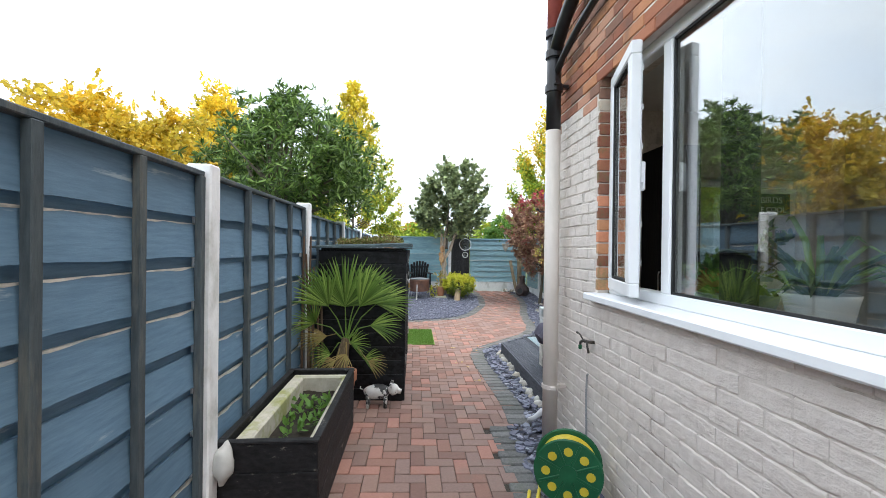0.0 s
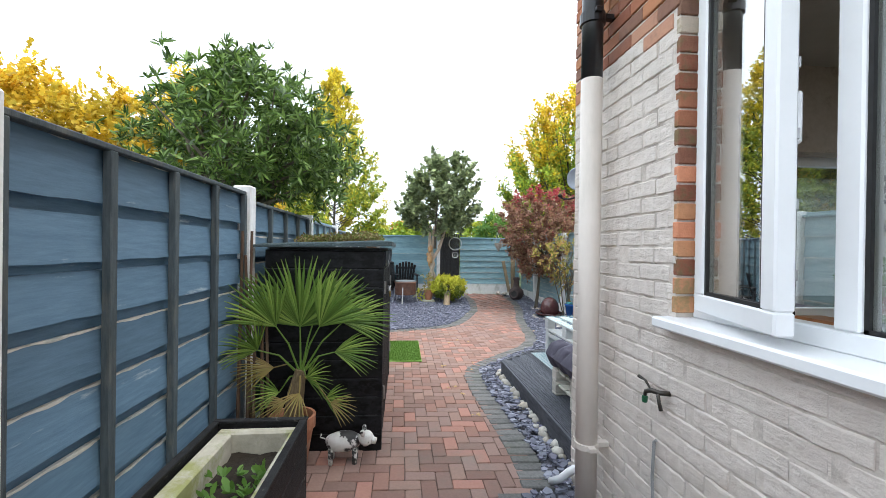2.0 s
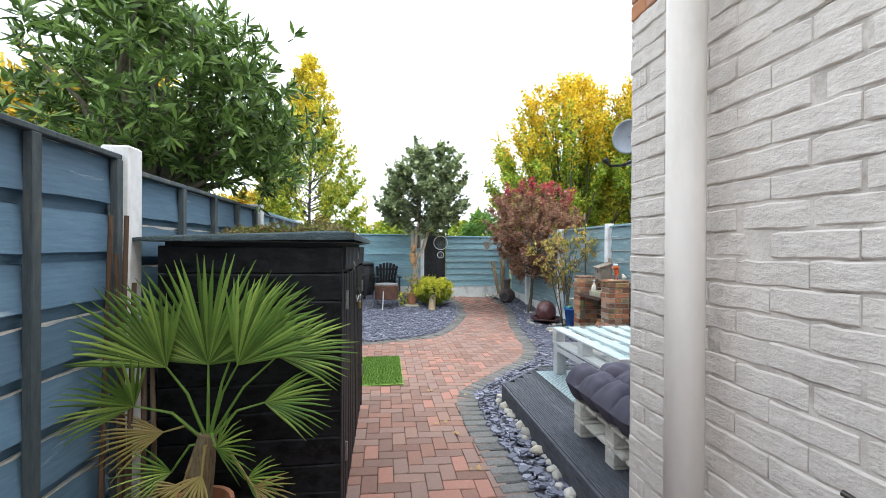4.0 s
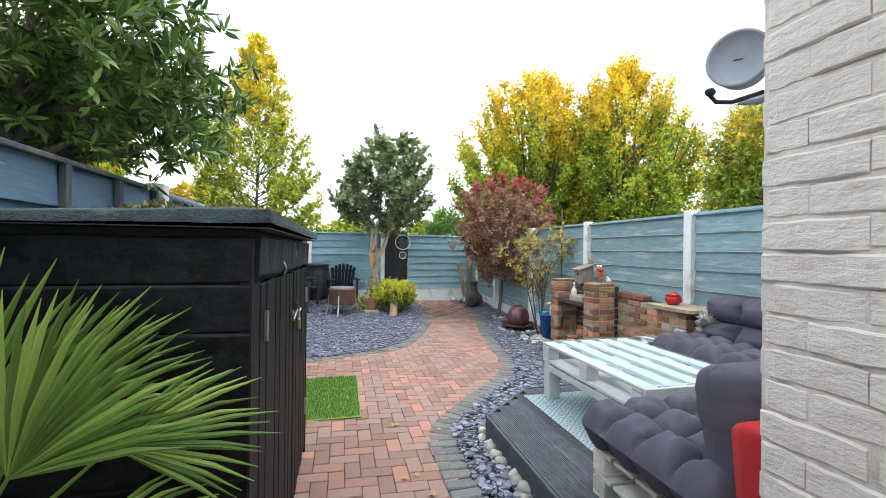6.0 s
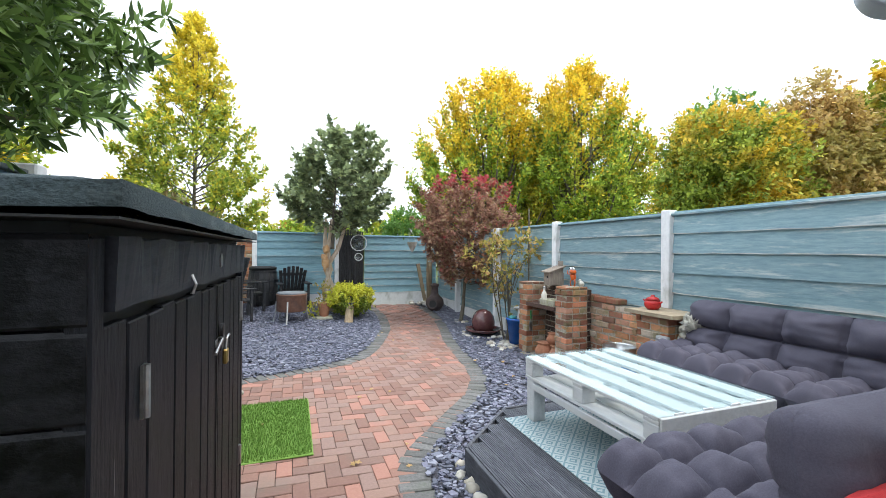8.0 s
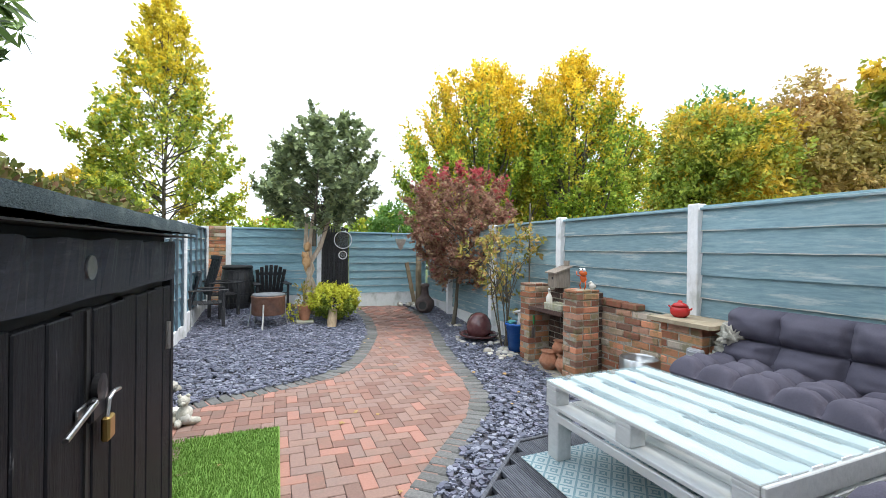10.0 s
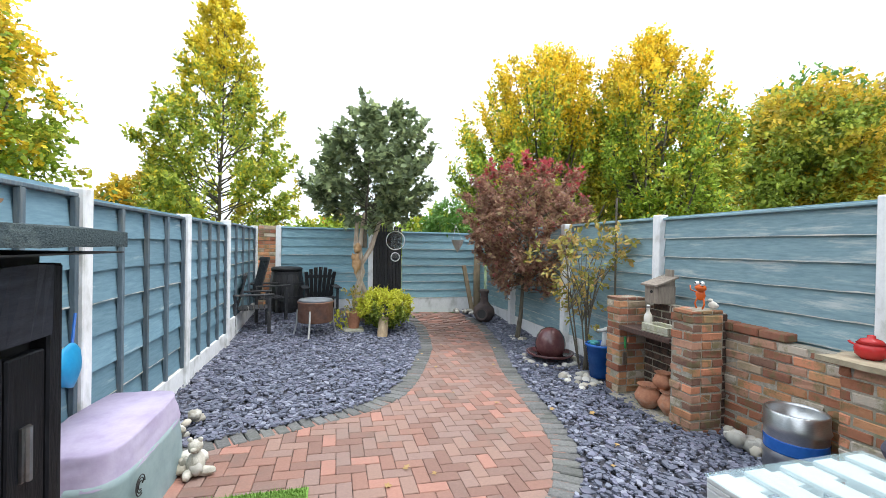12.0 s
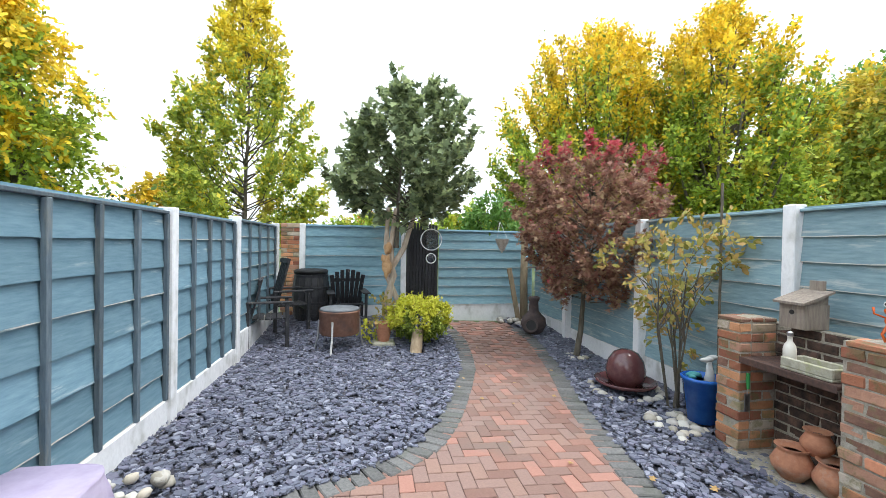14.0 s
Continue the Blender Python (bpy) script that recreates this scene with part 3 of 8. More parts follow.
# the fence beside the shed and seats: posts at their centres, with the tops of posts
LX = -0.60
LEFT_POSTS = [(-2.40, 1.88), (-0.50, 1.88), (1.42, 1.88), (3.30, 1.885), (5.16, 1.895), (7.08, 1.84), (8.97, 1.815), (10.76, 1.785), (12.41, 1.82), (14.50, 1.83)]
for i, (y, zt) in enumerate(LEFT_POSTS):
    concrete_post(LX, y, -0.1, zt, "left", "concrete posts of the slate-blue fence")
    if i:
        ya = LEFT_POSTS[i - 1][0] + 0.05
        yb = y - 0.05
        L = yb - ya
        top = min(zt, LEFT_POSTS[i - 1][1]) - 0.045
        low = 0.10 if i > 5 else 0.08
        nb = 5
        bat = [0.02 + (L - 0.04) * k / (nb - 1) for k in range(nb)]
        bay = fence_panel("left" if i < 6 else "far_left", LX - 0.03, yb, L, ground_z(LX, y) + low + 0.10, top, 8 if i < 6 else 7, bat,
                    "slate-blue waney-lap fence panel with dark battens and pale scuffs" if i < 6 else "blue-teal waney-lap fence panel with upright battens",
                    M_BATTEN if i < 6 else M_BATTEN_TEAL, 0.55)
        gravel_board(bay, "left", LX + 0.0, yb, L, -0.1, ground_z(LX, y) + low + 0.10)

# the fence behind the pallet seats
def right_x(y):
    return lerp_line([(4.50, 0.0), (4.50, 7.9), (4.48, 9.9), (4.38, 11.8), (4.27, 13.6), (4.20, 15.2)], y)


RIGHT_POSTS = [(3.98, 1.90), (5.98, 1.90), (7.93, 1.90), (9.95, 1.90), (11.78, 1.88), (13.55, 1.85)]
for i, (y, zt) in enumerate(RIGHT_POSTS):
    concrete_post(right_x(y), y, -0.2, zt, "right", "concrete posts of the teal fence", "pale concrete fence post between teal panels", 0.11)
    y2 = RIGHT_POSTS[i + 1][0] if i + 1 < len(RIGHT_POSTS) else 14.95
    ya, yb = y + 0.055, y2 - 0.055
    x = right_x(0.5 * (ya + yb)) + 0.03
    zb = ground_z(4.3, y) + 0.26
    bay = fence_panel("right", x, ya, yb - ya, zb, zt - 0.05, 8, [], "weathered teal lap fence panel with white worn board edges", M_FENCE_R, 0.75)
    gravel_board(bay, "right", x - 0.0, ya, yb - ya, -0.25, zb)

# the fence at the far end
BY = 14.95
BACK = [(-0.22, 1.86), (1.62, 1.90), (4.22, 1.80)]
for x, zt in BACK[:2]:
    concrete_post(x, BY, -0.1, zt, "back", "concrete posts of the far fence", "white concrete post in the far teal fence")
for x0, x1 in ((-0.17, 1.57), (2.30, 4.20)):
    zt = 1.82 if x0 < 1 else 1.78
    bay = fence_panel("back", x1, BY + 0.02, x1 - x0, 0.36, zt, 8, [], "teal horizontal lap fence panel, faded at its foot", M_FENCE_B, 0.35)
    gravel_board(bay, "back", x1, BY + 0.02, x1 - x0, -0.1, 0.36)


# ---- house ----
WX, CY = 1.615, 4.79
WIN = (1.30, 3.76, 1.215, 2.60)     # window opening: y0, y1, z0, z1
house = thing("house", (3.0, 2.0, 0.0), "house with cream painted brick below and bare red brick above", "house", kind="structure")
g = Geo()
for y0, y1, z0, z1 in ((-2.5, WIN[0], -0.15, 5.6), (WIN[1], CY - 0.012, -0.15, 5.6), (WIN[0], WIN[1], -0.15, WIN[2] - 0.05), (WIN[0], WIN[1], WIN[3], 5.6)):
    g.box(WX + 0.002, y0, z0, WX + 0.27, y1, z1)
part("wall_side", g, M_PAINTJOINT, house)
g = Geo()
RW = (2.85, 3.80, 1.06, 2.12)
for x0, x1, z0, z1 in ((WX + 0.27, RW[0], -0.15, 5.6), (RW[1], 4.42, -0.15, 5.6), (RW[0], RW[1], -0.15, RW[2]), (RW[0], RW[1], RW[3], 5.6)):
    g.box(x0, CY - 0.27, z0, x1, CY - 0.012, z1)
part("wall_rear", g, M_PAINTJOINT, house)
g = Geo()
g.box(4.15, -2.5, -0.15, 4.42, CY - 0.27, 5.6).box(WX + 0.27, -2.5, -0.15, 4.15, -2.25, 5.6)
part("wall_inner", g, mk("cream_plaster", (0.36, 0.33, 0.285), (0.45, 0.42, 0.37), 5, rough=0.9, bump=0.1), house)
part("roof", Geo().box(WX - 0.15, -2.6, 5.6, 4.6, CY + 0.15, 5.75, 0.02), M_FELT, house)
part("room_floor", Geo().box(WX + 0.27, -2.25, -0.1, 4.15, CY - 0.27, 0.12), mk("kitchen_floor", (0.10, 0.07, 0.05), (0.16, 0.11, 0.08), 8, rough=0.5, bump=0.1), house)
part("room_ceiling", Geo().box(WX + 0.27, -2.25, 2.66, 4.15, CY - 0.27, 2.75), mk("ceiling_paint", (0.60, 0.60, 0.58), (0.68, 0.68, 0.66), 4, rough=0.9, bump=0.0), house)


def rough_brick(L, H, D, seed, mat, name="brick", rag=0.006):
    """A hand-made brick lying along y, face towards -x, with ragged edges; origin at its lower corner on the wall plane."""
    r = random.Random(seed)
    q = Geo()
    n = 6
    c = 0.005
    for i in range(n + 1):
        u = L * i / n
        lo, hi = r.uniform(0, rag), H - r.uniform(0, rag)
        d = r.uniform(-0.005, 0.003)
        e = (0.004 if i in (0, n) else 0.0)
        q.v += [(0.012, u, lo), (-D + d + c + e, u, lo), (-D + d + e, u, lo + c), (-D + d + e, u, hi - c), (-D + d + c + e, u, hi), (0.012, u, hi)]
    for i in range(n):
        a, b = i * 6, i * 6 + 6
        q.f += [(a + k, b + k, b + k + 1, a + k + 1) for k in range(5)]
    q.f += [tuple(range(6)), tuple(range(n * 6, n * 6 + 6))[::-1]]
    return q.mesh(name, mat)


PB = [rough_brick(0.215, 0.0745, 0.003, s, M_WALLPAINT, rag=0.005) for s in range(10)]
PBH = [rough_brick(0.103, 0.0745, 0.003, s + 40, M_WALLPAINT, rag=0.005) for s in range(4)]
joined_paint, joined_red = Geo(), Geo()
r = random.Random(11)
house_bricks = []
course = 0
z = -0.10
while z < 4.2:
    y = CY - 0.012
    first = True
    while y > -0.6:
        L = 0.103 if (first and course % 2) else 0.215
        first = False
        y0 = y - L
        inside = WIN[0] < y0 + L - 0.02 and y0 + 0.02 < WIN[1] and WIN[2] - 0.05 < z < WIN[3] - 0.03
        if inside and y > WIN[1]:
            L, y0 = y - WIN[1], WIN[1]
            inside = L < 0.04
        if not inside:
            jig = pose(WX + r.uniform(-0.003, 0.003), y0, z + r.uniform(-0.003, 0.003), r.uniform(-0.5, 0.5), 0, r.uniform(-0.5, 0.5))
            if z < 2.42 + 0.05 * math.sin(y * 9):
                if y > 3.0 and z < 2.5 and L > 0.05:
                    me = r.choice(PB if L > 0.15 else PBH)
                    house_bricks.append((me, jig @ Matrix.Diagonal((1, L / (0.215 if L > 0.15 else 0.103), 1, 1))))
                else:
                    me = r.choice(PB if L > 0.15 else PBH)
                    joined_paint.add([v.co for v in me.vertices], [tuple(p.vertices) for p in me.polygons], jig @ Matrix.Diagonal((1, L / (0.215 if L > 0.15 else 0.103), 1, 1)))
            else:
                joined_red.box(-0.006, 0, 0, 0.012, L, 0.067, 0.004, jig)
        y = y0 - 0.0035
    z += 0.0765
    course += 1
tagged(part("brickwork", joined_paint, M_WALLPAINT_FAR, house), kind="stuff")
tagged(part("red_brickwork", joined_red, M_RED, house), kind="stuff")
# bare red bricks in the window's reveal
for i in range(18):
    z = WIN[2] + 0.02 + i * 0.0765
    if z < WIN[3] - 0.05:
        q = Geo().box(0, -0.010, 0, 0.098, 0.02, 0.067, 0.004, pose(WX - 0.002 + r.uniform(-0.004, 0.004), WIN[1], z))
        part("reveal_brick", q, M_REDP, house)
g = Geo()
r2 = random.Random(4)
for i in range(36):
    x0 = WX + 0.004
    for k in range(12):
        g.box(x0 + k * 0.225 + (0.11 if i % 2 else 0), CY - 0.02, -0.10 + i * 0.0765, x0 + k * 0.225 + 0.215 + (0.11 if i % 2 else 0), CY - 0.004, -0.033 + i * 0.0765, 0.004) \
            if not (RW[0] - 0.2 < x0 + k * 0.225 < RW[1] and RW[2] - 0.07 < -0.1 + i * 0.0765 < RW[3]) else None
tagged(part("rear_brickwork", g, M_WALLPAINT_FAR, house), kind="stuff")

# kitchen window
FX = WX + 0.075
win = thing("window_1", (FX, 2.5, WIN[2]), "white plastic kitchen window with one casement standing open", "window", kind="structure")
fw = 0.062
y0, y1, z0, z1 = WIN
MUL = 3.165
g = Geo()
g.box(FX, y0, z0, FX + 0.07, y1, z0 + fw, 0.006).box(FX, y0, z1 - fw, FX + 0.07, y1, z1, 0.006)
g.box(FX, y1 - fw, z0 + fw, FX + 0.07, y1, z1 - fw, 0.006).box(FX, y0, z0 + fw, FX + 0.07, y0 + fw, z1 - fw, 0.006)
g.box(FX - 0.002, MUL - 0.035, z0 + fw, FX + 0.068, MUL + 0.035, z1 - fw, 0.006)
part("window_frame", g, M_UPVC, win)
g = Geo()
for a, b in ((y0 + fw, MUL - 0.035),):
    for p in ((a, z0 + fw, b, z0 + fw + 0.012), (a, z1 - fw - 0.012, b, z1 - fw), (a, z0 + fw, a + 0.012, z1 - fw), (b - 0.012, z0 + fw, b, z1 - fw)):
        g.box(FX + 0.010, p[0], p[1], FX + 0.022, p[2], p[3])
part("glazing_seal", g, M_BLACK, win)
pane = part("pane", Geo().box(FX + 0.022, y0 + fw, z0 + fw, FX + 0.028, MUL - 0.036, z1 - fw), M_GLASS, win)
pane.visible_shadow = False
part("window_sill", Geo().box(WX - 0.075, y0 - 0.08, z0 - 0.045, FX + 0.07, y1 + 0.05, z0, 0.008), M_UPVC, win, "white plastic sill with rounded nose")
# the open casement turns on its far upright
SW, SZ0, SZ1 = y1 - fw - MUL - 0.02, z0 + 0.035, z1 - 0.035
hinge = pose(FX - 0.028, y1 - 0.045, 0, 0, 0, -15)
sash = Geo()
for p in ((0, -SW, SZ0, 0.055, 0, SZ0 + 0.07), (0, -SW, SZ1 - 0.07, 0.055, 0, SZ1), (0, -0.07, SZ0 + 0.07, 0.055, 0, SZ1 - 0.07), (0, -SW, SZ0 + 0.07, 0.055, -SW + 0.07, SZ1 - 0.07)):
    sash.box(*p, 0.006, hinge)
casement = part("casement", sash, M_UPVC, win, "open white casement")
q = Geo()
for p in ((-SW + 0.07, SZ0 + 0.07, -0.07, SZ0 + 0.084), (-SW + 0.07, SZ1 - 0.084, -0.07, SZ1 - 0.07), (-SW + 0.07, SZ0 + 0.07, -SW + 0.084, SZ1 - 0.07), (-0.084, SZ0 + 0.07, -0.07, SZ1 - 0.07)):
    q.box(0.008, p[0], p[1], 0.020, p[2], p[3], 0, hinge)
part("glazing_seal", q, M_BLACK, casement)
pn = part("pane", Geo().box(0.022, -SW + 0.07, SZ0 + 0.07, 0.028, -0.07, SZ1 - 0.07, 0, hinge), M_GLASS, casement)
pn.visible_shadow = False
q = Geo()
q.box(0.056, -SW + 0.014, SZ0 + 0.1, 0.060, -SW + 0.032, SZ1 - 0.1, 0, hinge)
for k in range(6):
    q.box(0.060, -SW + 0.016, SZ0 + 0.16 + k * 0.2, 0.068, -SW + 0.030, SZ0 + 0.19 + k * 0.2, 0.001, hinge)
part("lock_strip", q, mk("zinc_strip", (0.35, 0.35, 0.36), (0.5, 0.5, 0.5), 20, rough=0.35, bump=0, metallic=1.0), casement, "metal locking strip with bolts")
part("handle", Geo().box(0.058, -SW + 0.03, 1.80, 0.085, -SW + 0.055, 1.95, 0.006, hinge), M_UPVC, casement)

# window in the rear wall
rw = thing("window_2", (3.05, CY - 0.14, RW[2]), "white-framed window facing the pallet seats", "window", kind="structure")
g = Geo()
g.box(RW[0], CY - 0.15, RW[2], RW[1], CY - 0.09, RW[2] + 0.06, 0.004).box(RW[0], CY - 0.15, RW[3] - 0.06, RW[1], CY - 0.09, RW[3], 0.004)
g.box(RW[0], CY - 0.15, RW[2] + 0.06, RW[0] + 0.06, CY - 0.09, RW[3] - 0.06, 0.004).box(RW[1] - 0.06, CY - 0.15, RW[2] + 0.06, RW[1], CY - 0.09, RW[3] - 0.06, 0.004)
part("window_frame", g, M_UPVC, rw)
pn = part("pane", Geo().box(RW[0] + 0.06, CY - 0.123, RW[2] + 0.06, RW[1] - 0.06, CY - 0.117, RW[3] - 0.06), M_GLASS, rw)
pn.visible_shadow = False

# downpipe
M_PIPEW = mk("cream_painted_pipe", (0.60, 0.535, 0.48), (0.67, 0.60, 0.54), 10, (0.46, 0.42, 0.36), 3, 0.4, 0.5, 0.1, (1, 1, 0.3))
M_PIPEK = mk("black_plastic_pipe", (0.012, 0.012, 0.013), (0.022, 0.022, 0.024), 10, rough=0.3, bump=0.0)
PX, PY = 1.495, 4.30
pipe = thing("downpipe", (PX, PY, 0.0), "soil pipe painted cream below and black above, strapped to the wall", "drainpipe")
part("lower_pipe", Geo().tube([(PX, PY, -0.05), (PX, PY, 2.40)], 0.056, 20), M_PIPEW, pipe, smooth=True)
part("upper_pipe", Geo().tube([(PX, PY, 2.40), (PX, PY, 3.15)], 0.0555, 20), M_PIPEK, pipe, "black plastic pipe", smooth=True)
part("top_pipe", Geo().tube([(PX, PY, 3.15), (PX, PY, 4.4)], 0.0555, 20), mk("red_pipe", (0.35, 0.08, 0.07), (0.42, 0.10, 0.08), 10, rough=0.5, bump=0), pipe, "faded red upper pipe", smooth=True)
for zc in (2.72, 2.98, 3.14):
    part("collar", Geo().lathe([(0.057, -0.03), (0.067, -0.026), (0.067, 0.026), (0.057, 0.03)], (PX, PY, zc), 20), M_PIPEK, pipe, smooth=False)
for zc in (0.44, 2.74):
    part("bracket", Geo().lathe([(0.058, -0.016), (0.063, -0.014), (0.063, 0.014), (0.058, 0.016)], (PX, PY, zc), 20).box(PX, PY - 0.02, zc - 0.014, WX, PY + 0.02, zc + 0.014, 0.003)
         .box(PX - 0.02, PY - 0.085, zc - 0.012, PX + 0.02, PY - 0.055, zc + 0.012, 0.003), M_PIPEW if zc < 2 else M_PIPEK, pipe)
part("branch_pipe", Geo().tube([(PX, PY, 2.78), (PX + 0.03, PY - 0.10, 2.92), (PX + 0.05, PY - 0.35, 3.02), (PX + 0.06, PY - 1.3, 3.16), (PX + 0.06, PY - 2.2, 3.24)], 0.025, 12), M_PIPEK, pipe, smooth=True)
part("branch_pipe", Geo().tube([(PX, PY, 2.98), (PX + 0.02, PY - 0.14, 3.16), (PX + 0.03, PY - 0.4, 3.3), (PX + 0.03, PY - 1.3, 3.5)], 0.050, 14), M_PIPEK, pipe, smooth=True)
wp = Geo().tube([(1.66, 4.62, 0.14), (1.56, 4.60, 0.14), (1.53, 4.60, 0.125), (1.50, 4.66, 0.05), (1.46, 4.72, 0.0)], 0.024, 12)
solo("waste_pipe", wp, M_UPVC, "short white waste pipe bending from the house wall into the slate", "pipe", smooth=True)

# ---- shed ----
SX0, SX1, SY0, SY1, SZ = -0.47, 0.36, 5.20, 7.04, 1.475
shed = thing("shed", (-0.05, 6.1, 0.0), "low black-stained timber store with sagging felt roof and sedum on top", "shed")
part("shell", Geo().box(SX0 + 0.02, SY0 + 0.022, 0.0, SX1 - 0.03, SY1 - 0.02, SZ), M_BLACK, shed)
n = 11
hh = 1.460 / n
for face in (0, 1):
    for i in range(n):
        q = Geo()
        zz = i * hh
        yy = SY0 if face == 0 else SY1
        s = 1 if face == 0 else -1
        pr = [(0.022, 0.0), (0.002, 0.0), (0.0, 0.004), (0.001, hh - 0.012), (0.004, hh - 0.004), (0.022, hh - 0.003)]
        nseg = 6
        for k in range(nseg + 1):
            x = SX0 + (SX1 - SX0 - 0.002) * k / nseg
            wob = 0.004 * noise.noise(Vector((x * 4, i * 3.1, face)))
            q.v += [(x, yy + s * p, zz + h + wob) for p, h in pr]
        m6 = len(pr)
        q.f = [(k * m6 + j, k * m6 + (j + 1) % m6, (k + 1) * m6 + (j + 1) % m6, (k + 1) * m6 + j) for k in range(nseg) for j in range(m6)]
        q.f += [tuple(range(m6))[::-1], tuple(range(nseg * m6, (nseg + 1) * m6))]
        part("board", q, M_BLACKWOOD, shed)
for yy in (SY0, SY1 - 0.05):
    part("corner_post", Geo().box(SX1 - 0.032, yy + 0.003, 0.0, SX1 + 0.002, yy + 0.047, SZ - 0.02, 0.004), M_BLACKPLANK, shed)
# plank doors on the path side
ndoor = 17
dw = (SY1 - SY0 - 0.10) / ndoor
for i in range(ndoor):
    a = SY0 + 0.05 + i * dw
    top = 1.318 - 0.022 * (i + 0.5) / ndoor - (0.006 if i % 3 else 0.0)
    part("plank", Geo().box(SX1 - 0.024, a + 0.0015, 0.06, SX1 - 0.003 + 0.002 * ((i * 7) % 3), a + dw - 0.0015, top, 0.003), M_BLACKPLANK, shed)
q = Geo()
nf = 60
for i in range(nf + 1):
    y = SY0 + 0.055 + (SY1 - SY0 - 0.11) * i / nf
    low = 1.342 - 0.024 * i / nf + 0.003 * math.sin(i * 0.42)
    ripple = 0.010 * math.sin(i * 0.9) * abs(math.sin(i * 0.31))
    q.v += [(SX1 - 0.002, y, low), (SX1 + 0.012 + 0.002 * math.sin(i * 0.42), y, low), (SX1 + 0.016 + ripple, y, 1.456 + ripple * 0.4), (SX1 - 0.002, y, 1.456)]
q.f = [(i * 4 + k, i * 4 + (k + 1) % 4, i * 4 + 4 + (k + 1) % 4, i * 4 + 4 + k) for i in range(nf) for k in range(4)] + [(0, 3, 2, 1), (nf * 4, nf * 4 + 1, nf * 4 + 2, nf * 4 + 3)]
part("fascia_board", q, M_FASCIA, shed, "sagging black board over the doors")
M_STEEL = mk("worn_steel", (0.35, 0.35, 0.36), (0.55, 0.55, 0.55), 25, (0.2, 0.12, 0.07), 8, 0.4, 0.35, 0.1, metallic=1.0)
M_ALUM = mk("bright_steel", (0.55, 0.55, 0.56), (0.68, 0.68, 0.68), 25, rough=0.3, bump=0, metallic=1.0)
M_BRASS = mk("old_brass", (0.42, 0.28, 0.09), (0.52, 0.36, 0.13), 25, rough=0.35, bump=0.1, metallic=1.0)
for yy, zz in ((5.42, 1.17), (6.93, 1.11), (5.42, 0.35), (6.93, 0.35)):
    part("hinge", Geo().tube([(SX1 + 0.008, yy, zz - 0.05), (SX1 + 0.008, yy, zz + 0.05)], 0.006, 8).box(SX1, yy - 0.012, zz - 0.05, SX1 + 0.005, yy + 0.012, zz + 0.05), M_STEEL, shed, "steel butt hinge")
M_DARKSTEEL = mk("black_iron_fitting", (0.02, 0.02, 0.022), (0.045, 0.045, 0.048), 25, rough=0.4, bump=0.1, metallic=0.6)
lk = part("latch", Geo().box(SX1, 6.18, 1.080, SX1 + 0.006, 6.34, 1.105, 0.002).tube([(SX1 + 0.016, 6.10, 1.075), (SX1 + 0.016, 6.24, 1.10)], 0.006, 10), M_STEEL, shed, "narrow steel bolt plate")
part("hasp", Geo().lathe([(0.030, 0), (0.030, 0.012), (0.014, 0.014)], (0, 0, 0), 18, pose(SX1 + 0.006, 6.27, 1.125, 0, 90, 0)).box(SX1 + 0.004, 6.22, 1.06, SX1 + 0.018, 6.29, 1.11, 0.004), M_DARKSTEEL, lk, "black swivel hasp")
part("shackle", Geo().tube([(SX1 + 0.022, 6.285, 1.05), (SX1 + 0.024, 6.29, 1.09), (SX1 + 0.026, 6.31, 1.10), (SX1 + 0.026, 6.35, 1.095)], 0.005, 8), M_ALUM, lk)
part("padlock", Geo().box(SX1 + 0.012, 6.275, 0.995, SX1 + 0.030, 6.315, 1.052, 0.005), M_BRASS, lk, "small brass padlock")
part("badge", Geo().lathe([(0.026, 0), (0.026, 0.004)], (0, 0, 0), 20, pose(SX1 + 0.012, 6.215, 1.395, 0, 90, 0)), M_STEEL, shed, "round silver maker's badge")
part("hook", Geo().tube([(SX1 + 0.014, 5.74, 1.37), (SX1 + 0.024, 5.74, 1.345), (SX1 + 0.016, 5.74, 1.32)], 0.005, 8), M_STEEL, shed)
# a black strip stands for the shade in the seam between the doors
part("door_gap", Geo().box(SX1 - 0.006, 6.232, 0.06, SX1 + 0.0015, 6.246, 1.30), M_BLACK, shed)
# roof: a felt-covered slab, a little higher at the path side
q = Geo()
nu, nv = 14, 40
for j in range(nv + 1):
    for i in range(nu + 1):
        x = SX0 - 0.07 + (SX1 + 0.06 - SX0 + 0.07) * i / nu
        y = SY0 - 0.07 + (SY1 - SY0 + 0.20) * j / nv
        e = min(i, nu - i, j, nv - j)
        z = 1.490 + 0.036 * i / nu + (0.010 if e > 0 else 0.0) + 0.004 * noise.noise(Vector((x * 6, y * 6, 0)))
        q.v.append((x, y, z))
    for i in range(nu + 1):
        x = SX0 - 0.07 + (SX1 + 0.06 - SX0 + 0.07) * i / nu
        y = SY0 - 0.07 + (SY1 - SY0 + 0.20) * j / nv
        edge = i == nu or j == 0
        q.v.append((x, y, 1.480 + 0.014 * i / nu - (0.004 if edge else 0) + (0.004 * noise.noise(Vector((x * 9, y * 9, 3))) if edge else 0)))
W = 2 * (nu + 1)
for j in range(nv):
    for i in range(nu):
        a = j * W + i
        q.f.append((a, a + 1, a + W + 1, a + W))
for j in range(nv):
    a, b = j * W, (j + 1) * W
    q.f += [(a, b, b + nu + 1, a + nu + 1), (a + nu, a + 2 * nu + 1, b + 2 * nu + 1, b + nu)]
